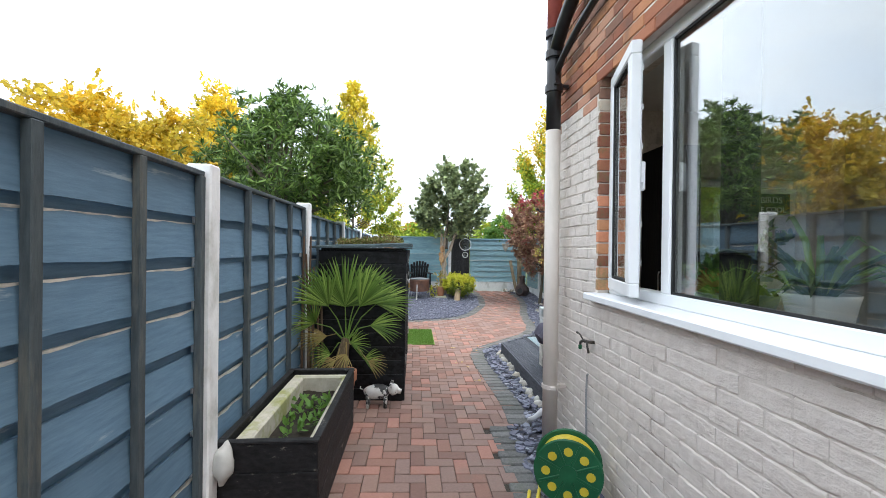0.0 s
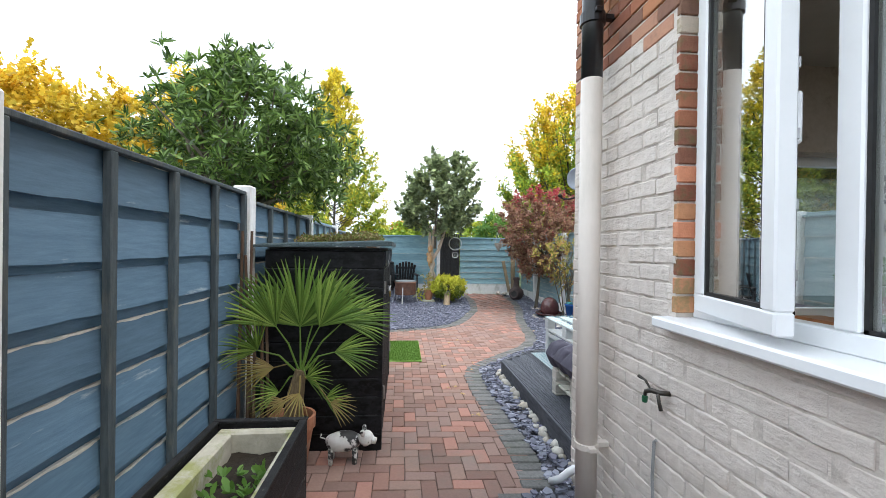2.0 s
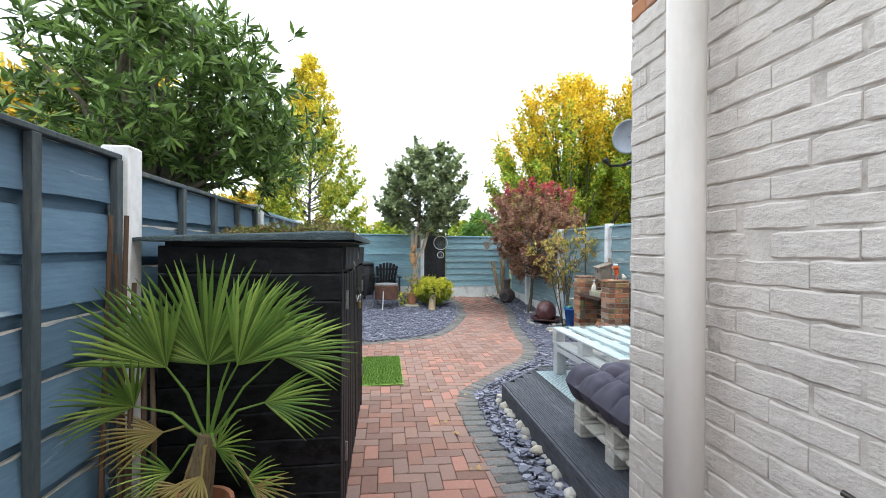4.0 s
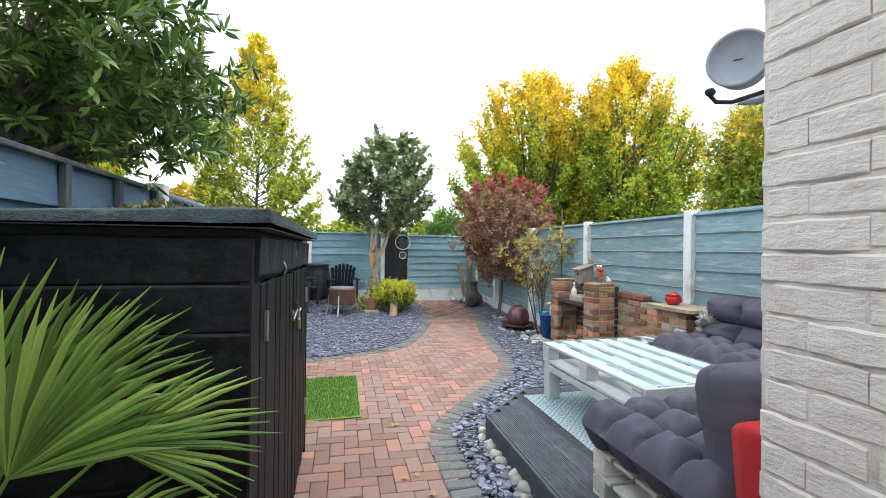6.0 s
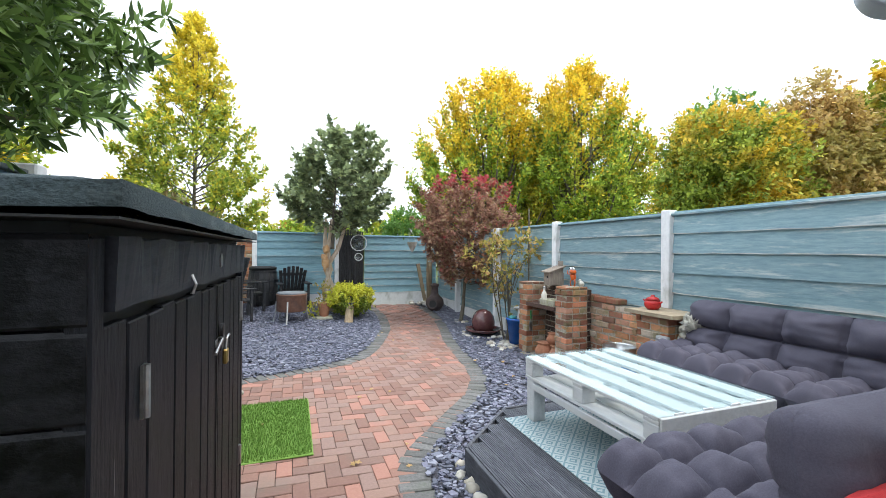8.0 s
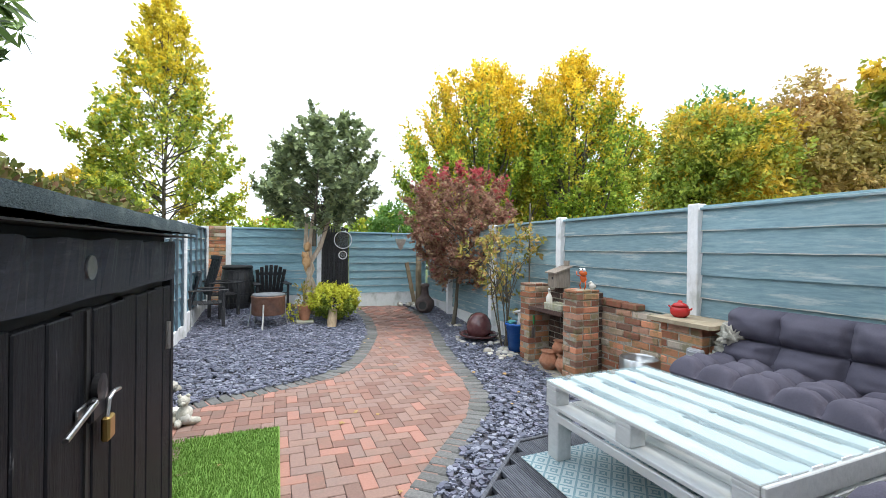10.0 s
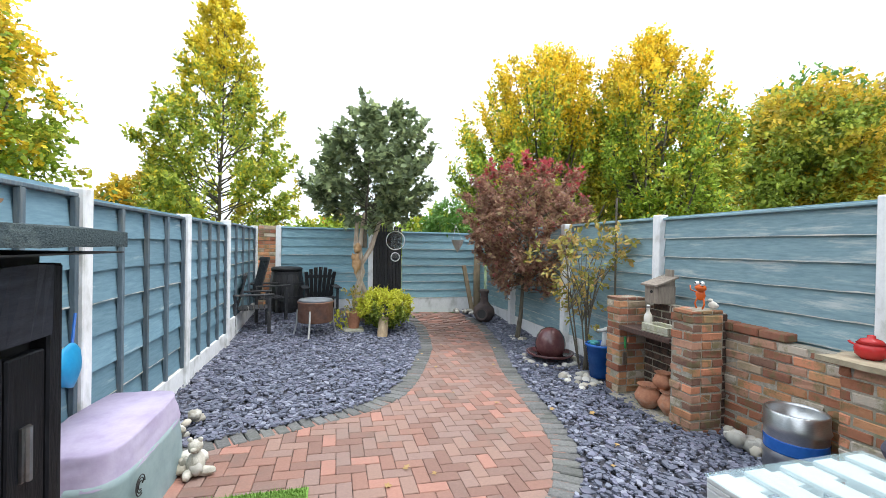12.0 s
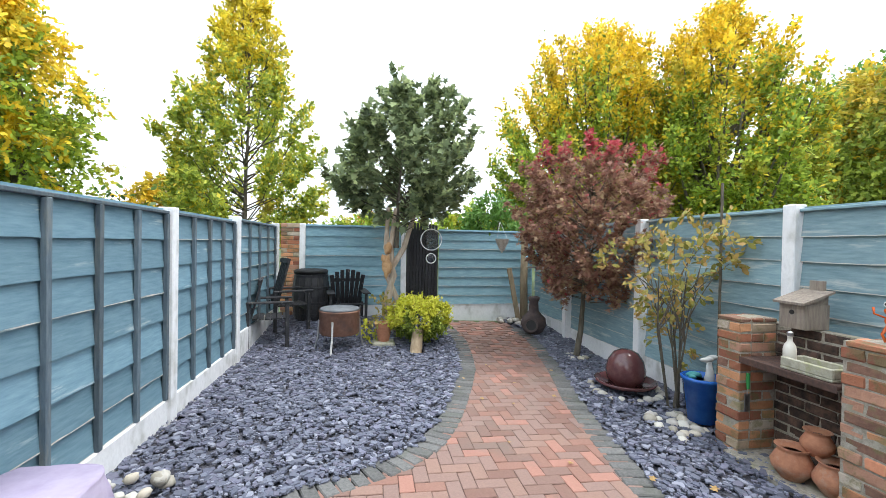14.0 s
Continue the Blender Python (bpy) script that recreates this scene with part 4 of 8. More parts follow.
for i in range(nu):
    a, b = i, nv * W + i
    q.f += [(a, a + nu + 1, a + nu + 2, a + 1), (b, b + 1, b + nu + 2, b + nu + 1)]
part("roof", q, M_FELT, shed, "mineral felt roof with rounded edge", smooth=True)
# shade under the overhang, put in as a thin black sheet
part("soffit", Geo().box(SX0 - 0.065, SY0 - 0.065, 1.4755, SX1 + 0.055, SY1 + 0.125, 1.479), M_BLACK, shed, "black sheet for the shade under the roof")


# ---- leaves ----
def leaf_cloud(name, mat, centres, size, shape, seed, droop=0.3, up=0.35, spread=None):
    """One mesh of many small leaves. centres: array of places. shape: leaf outline as (along, across) in leaf lengths."""
    r = np.random.RandomState(seed)
    n = len(centres)
    d = r.normal(size=(n, 3))
    if spread is not None:
        d = d * 0.6 + spread * 1.2
    d[:, 2] -= droop
    d /= np.linalg.norm(d, axis=1)[:, None] + 1e-9
    nrm = r.normal(size=(n, 3)) + np.array([0, 0, up * 3])
    side = np.cross(d, nrm)
    side /= np.linalg.norm(side, axis=1)[:, None] + 1e-9
    L = size * (0.65 + 0.7 * r.rand(n))
    sh = np.array(shape)
    v = centres[:, None, :] + d[:, None, :] * (sh[None, :, 0:1] * L[:, None, None]) + side[:, None, :] * (sh[None, :, 1:2] * L[:, None, None])
    k = len(sh)
    me = bpy.data.meshes.new(name)
    me.from_pydata(v.reshape(-1, 3).tolist(), [], np.arange(n * k).reshape(n, k).tolist())
    me.materials.append(mat)
    me.update()
    return me


OVAL = [(0, 0), (0.35, 0.26), (0.75, 0.2), (1, 0), (0.75, -0.2), (0.35, -0.26)]
DIAMOND = [(0, 0), (0.45, 0.3), (1, 0), (0.45, -0.3)]
SLIM = [(0, 0), (0.3, 0.085), (0.65, 0.10), (1, 0), (0.65, -0.10), (0.3, -0.085)]
LANCE = [(0, 0), (0.3, 0.13), (0.65, 0.14), (1, 0), (0.65, -0.14), (0.3, -0.13)]
CLUMP = [(0, 0), (0.25, 0.3), (0.6, 0.16), (0.8, 0.33), (1, 0), (0.7, -0.3), (0.45, -0.14), (0.2, -0.28)]
MAPLE = [(0, 0.02), (0.05, 0.42), (0.3, 0.22), (0.55, 0.52), (0.6, 0.2), (1, 0), (0.6, -0.2), (0.55, -0.52), (0.3, -0.22), (0.05, -0.42)]
FINGER = [(0, 0), (0.25, 0.5), (0.35, 0.12), (0.7, 0.42), (0.5, 0.08), (1, 0), (0.5, -0.08), (0.7, -0.42), (0.35, -0.12), (0.25, -0.5)]


def lobes_in(centre, radii, n, seed, shell=0.55, taper=0.0):
    """Places of leaf clumps: mostly near the outside of an ellipsoid, narrower towards the top by taper."""
    r = np.random.RandomState(seed)
    d = r.normal(size=(n, 3))
    d /= np.linalg.norm(d, axis=1)[:, None]
    rad = shell + (1 - shell) * r.rand(n) ** 0.7
    p = d * rad[:, None]
    if taper:
        k = 1 - taper * (p[:, 2] + 1) / 2
        p[:, 0] *= k
        p[:, 1] *= k
    return np.array(centre) + p * np.array(radii)


def scatter(lobes, each, sd, seed, rise=0.25):
    """Leaf places along short twigs that leave each clump mostly outwards and upwards, and the way each leaf points."""
    r = np.random.RandomState(seed)
    n = len(lobes)
    mid = lobes.mean(axis=0)
    away = lobes - mid
    away /= np.linalg.norm(away, axis=1)[:, None] + 1e-6
    per = max(2, each // 9)
    twig = r.normal(size=(n, per, 3)) + 0.7 * away[:, None, :]
    twig[:, :, 2] += rise
    twig /= np.linalg.norm(twig, axis=2)[:, :, None] + 1e-6
    reach = sd * (1.0 + 1.5 * r.rand(n, per) ** 1.5)
    pick = r.randint(0, per, size=(n, each))
    rows = np.arange(n)[:, None]
    way = twig[rows, pick]
    along = (r.rand(n, each) ** 0.8 * reach[rows, pick])[:, :, None]
    spot = lobes[:, None, :] + way * along + r.normal(size=(n, each, 3)) * sd * 0.17
    return spot.reshape(-1, 3), (way + 0.5 * r.normal(size=(n, each, 3))).reshape(-1, 3)


def grow(base, z0, z1, profile, n, seed, rise=(30, 65), twigs=14, twig=0.7, leaves=18, lean=(0, 0)):
    """Limbs round a stem that end on a profile of (height share, reach); twigs along them; leaves along the twigs.
    Returns the limbs as (start, middle, end) and arrays: leaf place, leaf way, and for each leaf its share along the limb."""
    r = np.random.RandomState(seed)
    hs, rs = zip(*profile)
    big = max(rs)
    bx, by, bz = base
    wood, C, D, S = [], [], [], []
    for k in range(n):
        u = (k + r.rand()) / n
        reach = np.interp(u, hs, rs) * r.uniform(0.70, 1.10)
        az = k * 2.39996 + r.uniform(-0.5, 0.5)
        el = radians(rise[0] + (rise[1] - rise[0]) * u + r.uniform(-8, 8))
        zt = z0 + (z1 - z0) * u
        za = max(bz + 0.3 * (z0 - bz), zt - reach * math.tan(el))
        way = np.array([math.cos(az), math.sin(az), 0.0])
        off = np.array([lean[0] * u, lean[1] * u, 0.0])
        a = np.array([bx, by, za]) + off * 0.5
        e = np.array([bx, by, zt]) + way * reach + off
        m = a * 0.45 + e * 0.55 + way * reach * 0.12 - np.array([0, 0, 0.10 * (zt - za)])
        wood.append((a, m, e))
        nt = max(4, int(twigs * (0.35 + 0.75 * reach / big)))
        s = 0.25 + 0.75 * r.rand(nt) ** 0.6
        s[0] = 1.0
        q = (1 - s)[:, None]
        t = s[:, None]
        p = q * q * a + 2 * q * t * m + t * t * e
        tan = 2 * q * (m - a) + 2 * t * (e - m)
        tan /= np.linalg.norm(tan, axis=1)[:, None] + 1e-6
        d = tan * 0.7 + r.normal(size=(nt, 3)) * 0.55 + np.array([0, 0, 0.22])
        d[0] = tan[0]
        d /= np.linalg.norm(d, axis=1)[:, None]
        L = twig * (1.15 - 0.55 * s) * r.uniform(0.6, 1.25, nt)
        w = r.rand(nt, leaves)
        spot = p[:, None, :] + d[:, None, :] * (w * L[:, None])[:, :, None] + r.normal(size=(nt, leaves, 3)) * twig * 0.085
        C.append(spot.reshape(-1, 3))
        D.append((d[:, None, :] + 0.6 * r.normal(size=(nt, leaves, 3))).reshape(-1, 3))
        S.append(np.repeat(s, leaves))
    return wood, np.concatenate(C), np.concatenate(D), np.concatenate(S)


def stem_mesh(base, top, r0, wood, seed, n=8):
    """A tapered stem, a little bent, with its bowed limbs."""
    r = random.Random(seed)
    base, top = Vector(base), Vector(top)
    q = Geo()
    pts = [base - Vector((0, 0, 0.05))] + [base.lerp(top, k / 5) + Vector((r.uniform(-1, 1), r.uniform(-1, 1), 0)) * r0 * (0.6 if 0 < k < 5 else 0) for k in range(6)]
    q.tube(pts, [r0 * 1.35] + [r0 * (1.05 - 0.18 * k) for k in range(6)], n)
    for a, m, e in wood:
        a, m, e = Vector(a), Vector(m), Vector(e)
        w = r0 * 0.36 * min(1.0, 0.3 + (e - a).length / 3)
        q.tube([a, a.lerp(m, 0.5), m, m.lerp(e, 0.6), e], [w, w * 0.8, w * 0.55, w * 0.3, w * 0.1], 5)
    return q


def grown_tree(name, base, top, z0, z1, profile, n, seed, leaf, mat, bark, r0, label, gold=None, shape=None, droop=0.25, rise=(30, 65), twigs=14, twig=0.7, leaves=18, lean=(0, 0), category="tree"):
    """gold: (material, height, softness, least share) of the leaves that have turned."""
    ob = thing(name, base, label, category)
    wood, c, d, s = grow(base, z0, z1, profile, n, seed, rise, twigs, twig, leaves, lean)
    part("trunk", stem_mesh(base, top, r0, wood, seed), bark, ob, smooth=True)
    sets = [("crown", mat, np.ones(len(c), bool))]
    if gold:
        mat2, zt, soft, low = gold
        rs = np.random.RandomState(seed + 5)
        patch = np.array([noise.noise(Vector(p) * 0.9) for p in c.tolist()])
        turned = rs.rand(len(c)) < np.clip((c[:, 2] - zt) / soft + 0.5 + 0.55 * patch + 0.15 * (s - 0.6), low, 0.95)
        sets = [("crown", mat, ~turned), ("upper_crown", mat2, turned)]
    for k, (nm, mt, keep) in enumerate(sets):
        hang(new(nm, leaf_cloud(nm, mt, c[keep], leaf, shape or OVAL, seed + 2 + k, droop, spread=d[keep])), ob)
    return ob


def rosettes(tips, axis, each, seed):
    """Leaves that stand round the end of each twig."""
    r = np.random.RandomState(seed)
    n = len(tips)
    a = axis + 0.45 * r.normal(size=(n, 3))
    a /= np.linalg.norm(a, axis=1)[:, None] + 1e-6
    side = np.cross(a[:, None, :], r.normal(size=(n, each, 3)))
    side /= np.linalg.norm(side, axis=2)[:, :, None] + 1e-6
    th = np.radians(r.uniform(25, 95, size=(n, each)))[:, :, None]
    way = a[:, None, :] * np.cos(th) + side * np.sin(th)
    spot = tips[:, None, :] - a[:, None, :] * (r.rand(n, each) * 0.05)[:, :, None]
    return spot.reshape(-1, 3), way.reshape(-1, 3) * 3.0


def limbs(base, fork, tips, r0, seed, n=8):
    """A tapered trunk with bent limbs that run out to some of the clumps."""
    r = random.Random(seed)
    base, fork = Vector(base), Vector(fork)
    q = Geo()
    mid = base.lerp(fork, 0.5) + Vector((r.uniform(-1, 1), r.uniform(-1, 1), 0)) * r0 * 0.7
    q.tube([base - Vector((0, 0, 0.05)), base + Vector((0, 0, 0.04)), mid, fork], [r0 * 1.35, r0 * 1.05, r0 * 0.85, r0 * 0.7], n)
    for t in tips:
        t = Vector(t)
        a = base.lerp(fork, r.uniform(0.72, 1.0))
        m = a.lerp(t, 0.5) + Vector((r.uniform(-1, 1), r.uniform(-1, 1), r.uniform(0, 1))) * (t - a).length * 0.12
        q.tube([a, a.lerp(m, 0.5), m, t], [r0 * 0.45, r0 * 0.32, r0 * 0.2, r0 * 0.05], 6)
    return q


def tree(name, base, fork, crowns, leaf, mat, bark, r0, each, sd, seed, label, category="tree", shape=CLUMP, droop=0.3, tips=18, top=None, core=0.4):
    """crowns: list of (centre, radii, clumps, taper)."""
    ob = thing(name, base, label, category)
    lobes = np.concatenate([lobes_in(c, rr, n, seed + 7 * i, taper=tp) for i, (c, rr, n, tp) in enumerate(crowns)]
                           + [lobes_in(c, [0.72 * a for a in rr], int(n * core), seed + 7 * i + 3, shell=0.25, taper=tp) for i, (c, rr, n, tp) in enumerate(crowns)])
    rr = random.Random(seed)
    part("trunk", limbs(base, fork, [tuple(lobes[rr.randrange(len(lobes))]) for _ in range(tips)], r0, seed), bark, ob, smooth=True)
    if top:
        mat2, zt, soft, low = top
        rs = np.random.RandomState(seed + 5)
        gold = rs.rand(len(lobes)) < np.clip((lobes[:, 2] - zt) / soft + 0.5, low, 0.94)
        sets = (("crown", mat, lobes[~gold]), ("upper_crown", mat2, lobes[gold]))
    else:
        sets = (("crown", mat, lobes),)
    for k, (nm, mt, lb) in enumerate(sets):
        c, out = scatter(lb, each, sd, seed + 1 + k)
        hang(new(nm, leaf_cloud(nm, mt, c, leaf, shape, seed + 2 + k, droop, spread=out)), ob)
    return ob


# ---- trees beyond the fences ----
grown_tree("conifer_shaped_tree", (-2.0, 17.6, 0), (-1.9, 17.6, 7.4), 1.5, 7.75, [(0, 1.5), (0.24, 1.85), (0.40, 1.80), (0.53, 1.25), (0.68, 0.85), (0.86, 0.50), (1, 0.08)],
           120, 21, 0.105, L_YGREEN2, M_BARK, 0.06, "tall pointed young tree with green and gold autumn leaves", (L_LEMON, 5.3, 2.6, 0.12), rise=(20, 68), twigs=16, twig=0.46, leaves=25, shape=DIAMOND)
grown_tree("hornbeam", (8.2, 19.7, 0), (8.1, 19.6, 7.6), 1.8, 8.5, [(0, 2.6), (0.3, 3.1), (0.6, 2.95), (0.8, 2.25), (0.92, 1.2), (1, 0.35)],
           150, 31, 0.122, L_YGREEN, M_BARK, 0.22, "broad autumn tree, golden above and green below", (L_GOLD, 5.6, 3.4, 0.06), rise=(30, 70), twigs=27, twig=0.72, leaves=28, shape=DIAMOND)
grown_tree("hornbeam", (11.0, 17.8, 0), (11.0, 17.8, 7.8), 1.6, 8.5, [(0, 2.3), (0.3, 2.75), (0.6, 2.35), (0.8, 1.5), (0.92, 0.75), (1, 0.15)],
           140, 32, 0.122, L_YGREEN, M_BARK, 0.22, "tall golden autumn tree with green lower branches", (L_GOLD, 5.8, 3.2, 0.06), rise=(30, 70), twigs=27, twig=0.72, leaves=28, shape=DIAMOND)
tree("oak_tree", (20.5, 19.0, 0), (20.5, 19.0, 4.0), [((20.5, 19.0, 4.7), (4.0, 3.8, 3.8), 330, 0.2)],
     0.19, L_GREENY, M_BARK, 0.3, 105, 0.50, 33, "wide rounded tree turning from green to orange", top=(L_YELLOW, 7.2, 5.0, 0.08))
tree("ash_tree", (27.0, 23.5, 0), (27.0, 23.5, 5.0), [((27.0, 23.5, 6.4), (4.0, 4.0, 5.0), 260, 0.2)], 0.26, L_HERB, M_BARK, 0.3, 70, 0.5, 35, "bright green rounded tree behind others")
tree("birch_tree", (25.0, 17.6, 0), (25.2, 17.6, 6.5), [((25.0, 17.6, 5.6), (3.3, 3.2, 4.3), 300, 0.3)], 0.2, L_BROWN, M_TRUNKBIRCH, 0.2, 65, 0.5, 34, "thin russet birch with pale trunk", droop=0.7)
tree("beech_tree", (29.0, 15.0, 0), (29.0, 15.0, 5.0), [((29.0, 15.2, 6.0), (3.6, 3.6, 5.2), 220, 0.2)], 0.4, L_GREENY, M_BARK, 0.3, 40, 0.5, 36, "tall olive-brown tree with open crown")
tree("field_maple", (-6.6, 10.9, 0), (-6.5, 10.9, 2.6), [((-6.7, 10.9, 3.15), (2.0, 2.0, 1.6), 130, 0.15), ((-5.0, 11.6, 2.95), (1.4, 1.4, 1.6), 70, 0.2), ((-7.6, 9.2, 2.65), (1.6, 1.6, 1.3), 70, 0.2)],
     0.13, L_YELLOW, M_BARK, 0.15, 85, 0.27, 37, "bright yellow autumn tree behind the slate-blue fence")
tree("field_maple", (-6.8, 3.4, 0), (-6.8, 3.4, 1.8), [((-6.8, 3.4, 2.3), (2.2, 2.4, 1.1), 170, 0.15)], 0.22, L_YELLOW, M_BARK, 0.15, 50, 0.3, 38, "yellow autumn tree mirrored in the kitchen window")
tree("lime_tree", (-6.6, 17.6, 0), (-6.6, 17.6, 4.0), [((-6.9, 17.6, 4.0), (1.7, 1.7, 2.6), 130, 0.3), ((-7.0, 17.4, 6.3), (0.8, 0.8, 1.2), 34, 0.4)], 0.15, L_YGREEN, M_BARK, 0.17, 75, 0.32, 39,
     "tall yellow-green tree over the neighbouring garden", top=(L_GOLD, 4.8, 4.0, 0.2))
tree("apple_tree", (-6.2, 24.0, 0), (-6.2, 24.0, 1.6), [((-6.2, 24.0, 2.6), (1.7, 1.6, 1.3), 70, 0.1)], 0.2, L_YELLOW, M_BARK, 0.12, 50, 0.25, 40, "low yellow-green tree far off")
tree("orange_tree", (1.0, 50.0, 0), (1.0, 50.0, 2.2), [((1.0, 50.0, 2.5), (2.1, 2.0, 2.0), 120, 0.1)], 0.28, leaf_mat("orange_leaf", [(0.50, 0.22, 0.03), (0.60, 0.30, 0.05), (0.55, 0.28, 0.04)], 0.2, 0.4), M_BARK,
     0.2, 50, 0.3, 41, "small rounded orange tree in the distance")
tree("hedge_tree", (9.0, 34.0, 0), (9.0, 34.0, 1.8), [((9.0, 34.0, 2.0), (4.0, 1.8, 1.9), 140, 0.1), ((2.0, 36.0, 1.7), (5.0, 1.6, 1.6), 130, 0.1)], 0.3, L_YGREEN, M_BARK, 0.15, 50, 0.4, 42, "yellowing hedge trees far beyond the garden")
bay = thing("bay_tree", (-1.35, 6.7, 0), "dense evergreen tree with long leaves in whorls leaning over the fence", "tree")
boughs = np.concatenate([lobes_in(c, rr, n, 430 + i, shell=0.6, taper=tp) for i, (c, rr, n, tp) in enumerate((
    ((-1.2, 6.6, 2.62), (1.18, 1.28, 0.66), 70, 0.3), ((-0.58, 6.7, 2.42), (0.55, 0.6, 0.42), 22, 0.1), ((-1.9, 7.4, 2.55), (0.8, 0.9, 0.55), 24, 0.1), ((-1.15, 6.7, 3.15), (0.55, 0.5, 0.25), 12, 0.3)))])
rs = np.random.RandomState(433)
bay_tips = (boughs[:, None, :] + rs.normal(size=(len(boughs), 13, 3)) * np.array([0.15, 0.15, 0.11])).reshape(-1, 3)
rr = random.Random(43)
part("trunk", limbs((-1.35, 6.7, 0), (-1.3, 6.7, 2.0), [tuple(bay_tips[rr.randrange(len(bay_tips))]) for _ in range(60)], 0.10, 43), M_BARK, bay, smooth=True)
out = bay_tips - np.array([-1.25, 6.75, 2.3])
out /= np.linalg.norm(out, axis=1)[:, None]
c, d = rosettes(bay_tips, out * 0.8 + np.array([0, 0, 0.5]), 15, 44)
hang(new("crown", leaf_cloud("crown", L_BAY, c, 0.092, SLIM, 45, 0.1, spread=d)), bay)
tree("willow_shrub", (3.55, 15.7, 0), (3.5, 15.6, 1.5), [((3.45, 15.5, 2.05), (0.62, 0.45, 0.5), 36, 0.1)], 0.12, L_HERB, M_BARK, 0.04, 46, 0.14, 44, "narrow-leaved green shrub drooping over the far fence", "shrub", LANCE, 0.9, 12)
tree("rose_shrub", (-2.6, 13.5, 0), (-2.6, 13.5, 1.3), [((-2.6, 13.5, 1.9), (0.5, 0.5, 0.35), 14, 0.1)], 0.08, L_BAY, M_BARK, 0.02, 12, 0.14, 45, "sparse dark shrub behind the fence", "shrub", OVAL, 0.1, 14)

# ---- trees in the garden ----
syc = thing("small_tree", (1.34, 13.8, ground_z(1.34, 13.8)), "small maple with grey-green leaves and pale bare twisted stems", "tree")
gz = ground_z(1.34, 13.8)
wood, c, d, s = grow((1.52, 13.8, 1.3), 2.0, 4.05, [(0, 0.7), (0.2, 1.1), (0.5, 1.1), (0.75, 0.85), (0.9, 0.65), (1, 0.35)], 66, 51, (18, 62), 13, 0.33, 12, (0.15, 0))
q = Geo()
rr = random.Random(5)
for k, (dx, dy) in enumerate(((0, 0), (0.14, 0.05), (-0.05, 0.1))):
    q.tube([(1.34 + dx * 0.5, 13.8 + dy, gz - 0.03), (1.31 + dx, 13.8 + dy, 0.6), (1.36 - dx * 0.6, 13.78, 1.0), (1.33 + dx * 1.5, 13.8, 1.45), (1.40 + dx * 2.4, 13.8, 2.1)], [0.055, 0.05, 0.05, 0.045, 0.03], 9)
part("trunk", q, M_PALEBARK, syc, smooth=True)
part("limb", stem_mesh((1.42, 13.8, 1.5), (1.5, 13.8, 3.2), 0.035, wood, 6), M_BARK, syc, smooth=True)
hang(new("crown", leaf_cloud("crown", L_SYC, c, 0.115, MAPLE, 55, 0.45, up=0.8, spread=d)), syc)

acer = thing("japanese_maple", (3.97, 12.62, ground_z(3.97, 12.62)), "purple and crimson Japanese maple standing in slate", "tree")
gz = ground_z(3.97, 12.62)
wood, c, d, s = grow((4.13, 12.55, gz + 0.1), 0.80, 2.95, [(0, 0.5), (0.2, 0.9), (0.5, 1.08), (0.75, 1.02), (0.9, 0.75), (1, 0.4)], 78, 61, (8, 55), 17, 0.30, 19)
part("trunk", stem_mesh((3.97, 12.62, gz), (4.13, 12.55, 1.9), 0.045, wood, 7), M_BARK, acer, smooth=True)
rs = np.random.RandomState(64)
red = rs.rand(len(c)) < np.clip((c[:, 2] - 2.42) * 1.4 + 1.0 * (s - 0.85) + 0.7 * np.array([noise.noise(Vector(p) * 2.2) for p in c.tolist()]) - 0.05, 0.01, 0.9)
hang(new("crown", leaf_cloud("crown", L_ACER, c[~red], 0.072, FINGER, 66, 0.5, up=0.7, spread=d[~red])), acer)
tagged(hang(new("red_crown", leaf_cloud("red_crown", L_ACERRED, c[red], 0.078, FINGER, 68, 0.4, up=0.6, spread=d[red])), acer), "crimson leaves at the branch tips")

shrub = thing("photinia_shrub", (4.05, 10.75, ground_z(4, 10.75)), "open shrub with olive, yellow and copper leaves", "shrub")
lob = np.concatenate([lobes_in((3.98, 10.7, 1.38), (0.60, 0.60, 0.46), 40, 71, shell=0.4), lobes_in((4.05, 10.75, 0.85), (0.35, 0.4, 0.4), 12, 72, shell=0.3)])
q = Geo()
for k in range(7):
    t = Vector(lob[k * 4])
    b = Vector((4.05 + 0.05 * math.cos(k), 10.75 + 0.05 * math.sin(k), ground_z(4, 10.75) - 0.03))
    m = b.lerp(t, 0.55) + Vector((0.05 * math.sin(k * 2), 0.04 * math.cos(k * 3), 0.05))
    q.tube([b, m, t], [0.013, 0.009, 0.003], 6)
    for j in range(3):
        t2 = Vector(lob[(k * 5 + j * 3) % len(lob)])
        q.tube([m, m.lerp(t2, 0.6) + Vector((0, 0, 0.04)), t2], [0.007, 0.005, 0.002], 5)
part("stem", q, M_BARK, shrub)
c, out = scatter(lob, 22, 0.13, 73)
hang(new("crown", leaf_cloud("crown", L_SHRUB, c, 0.068, OVAL, 74, 0.0, spread=out)), shrub)

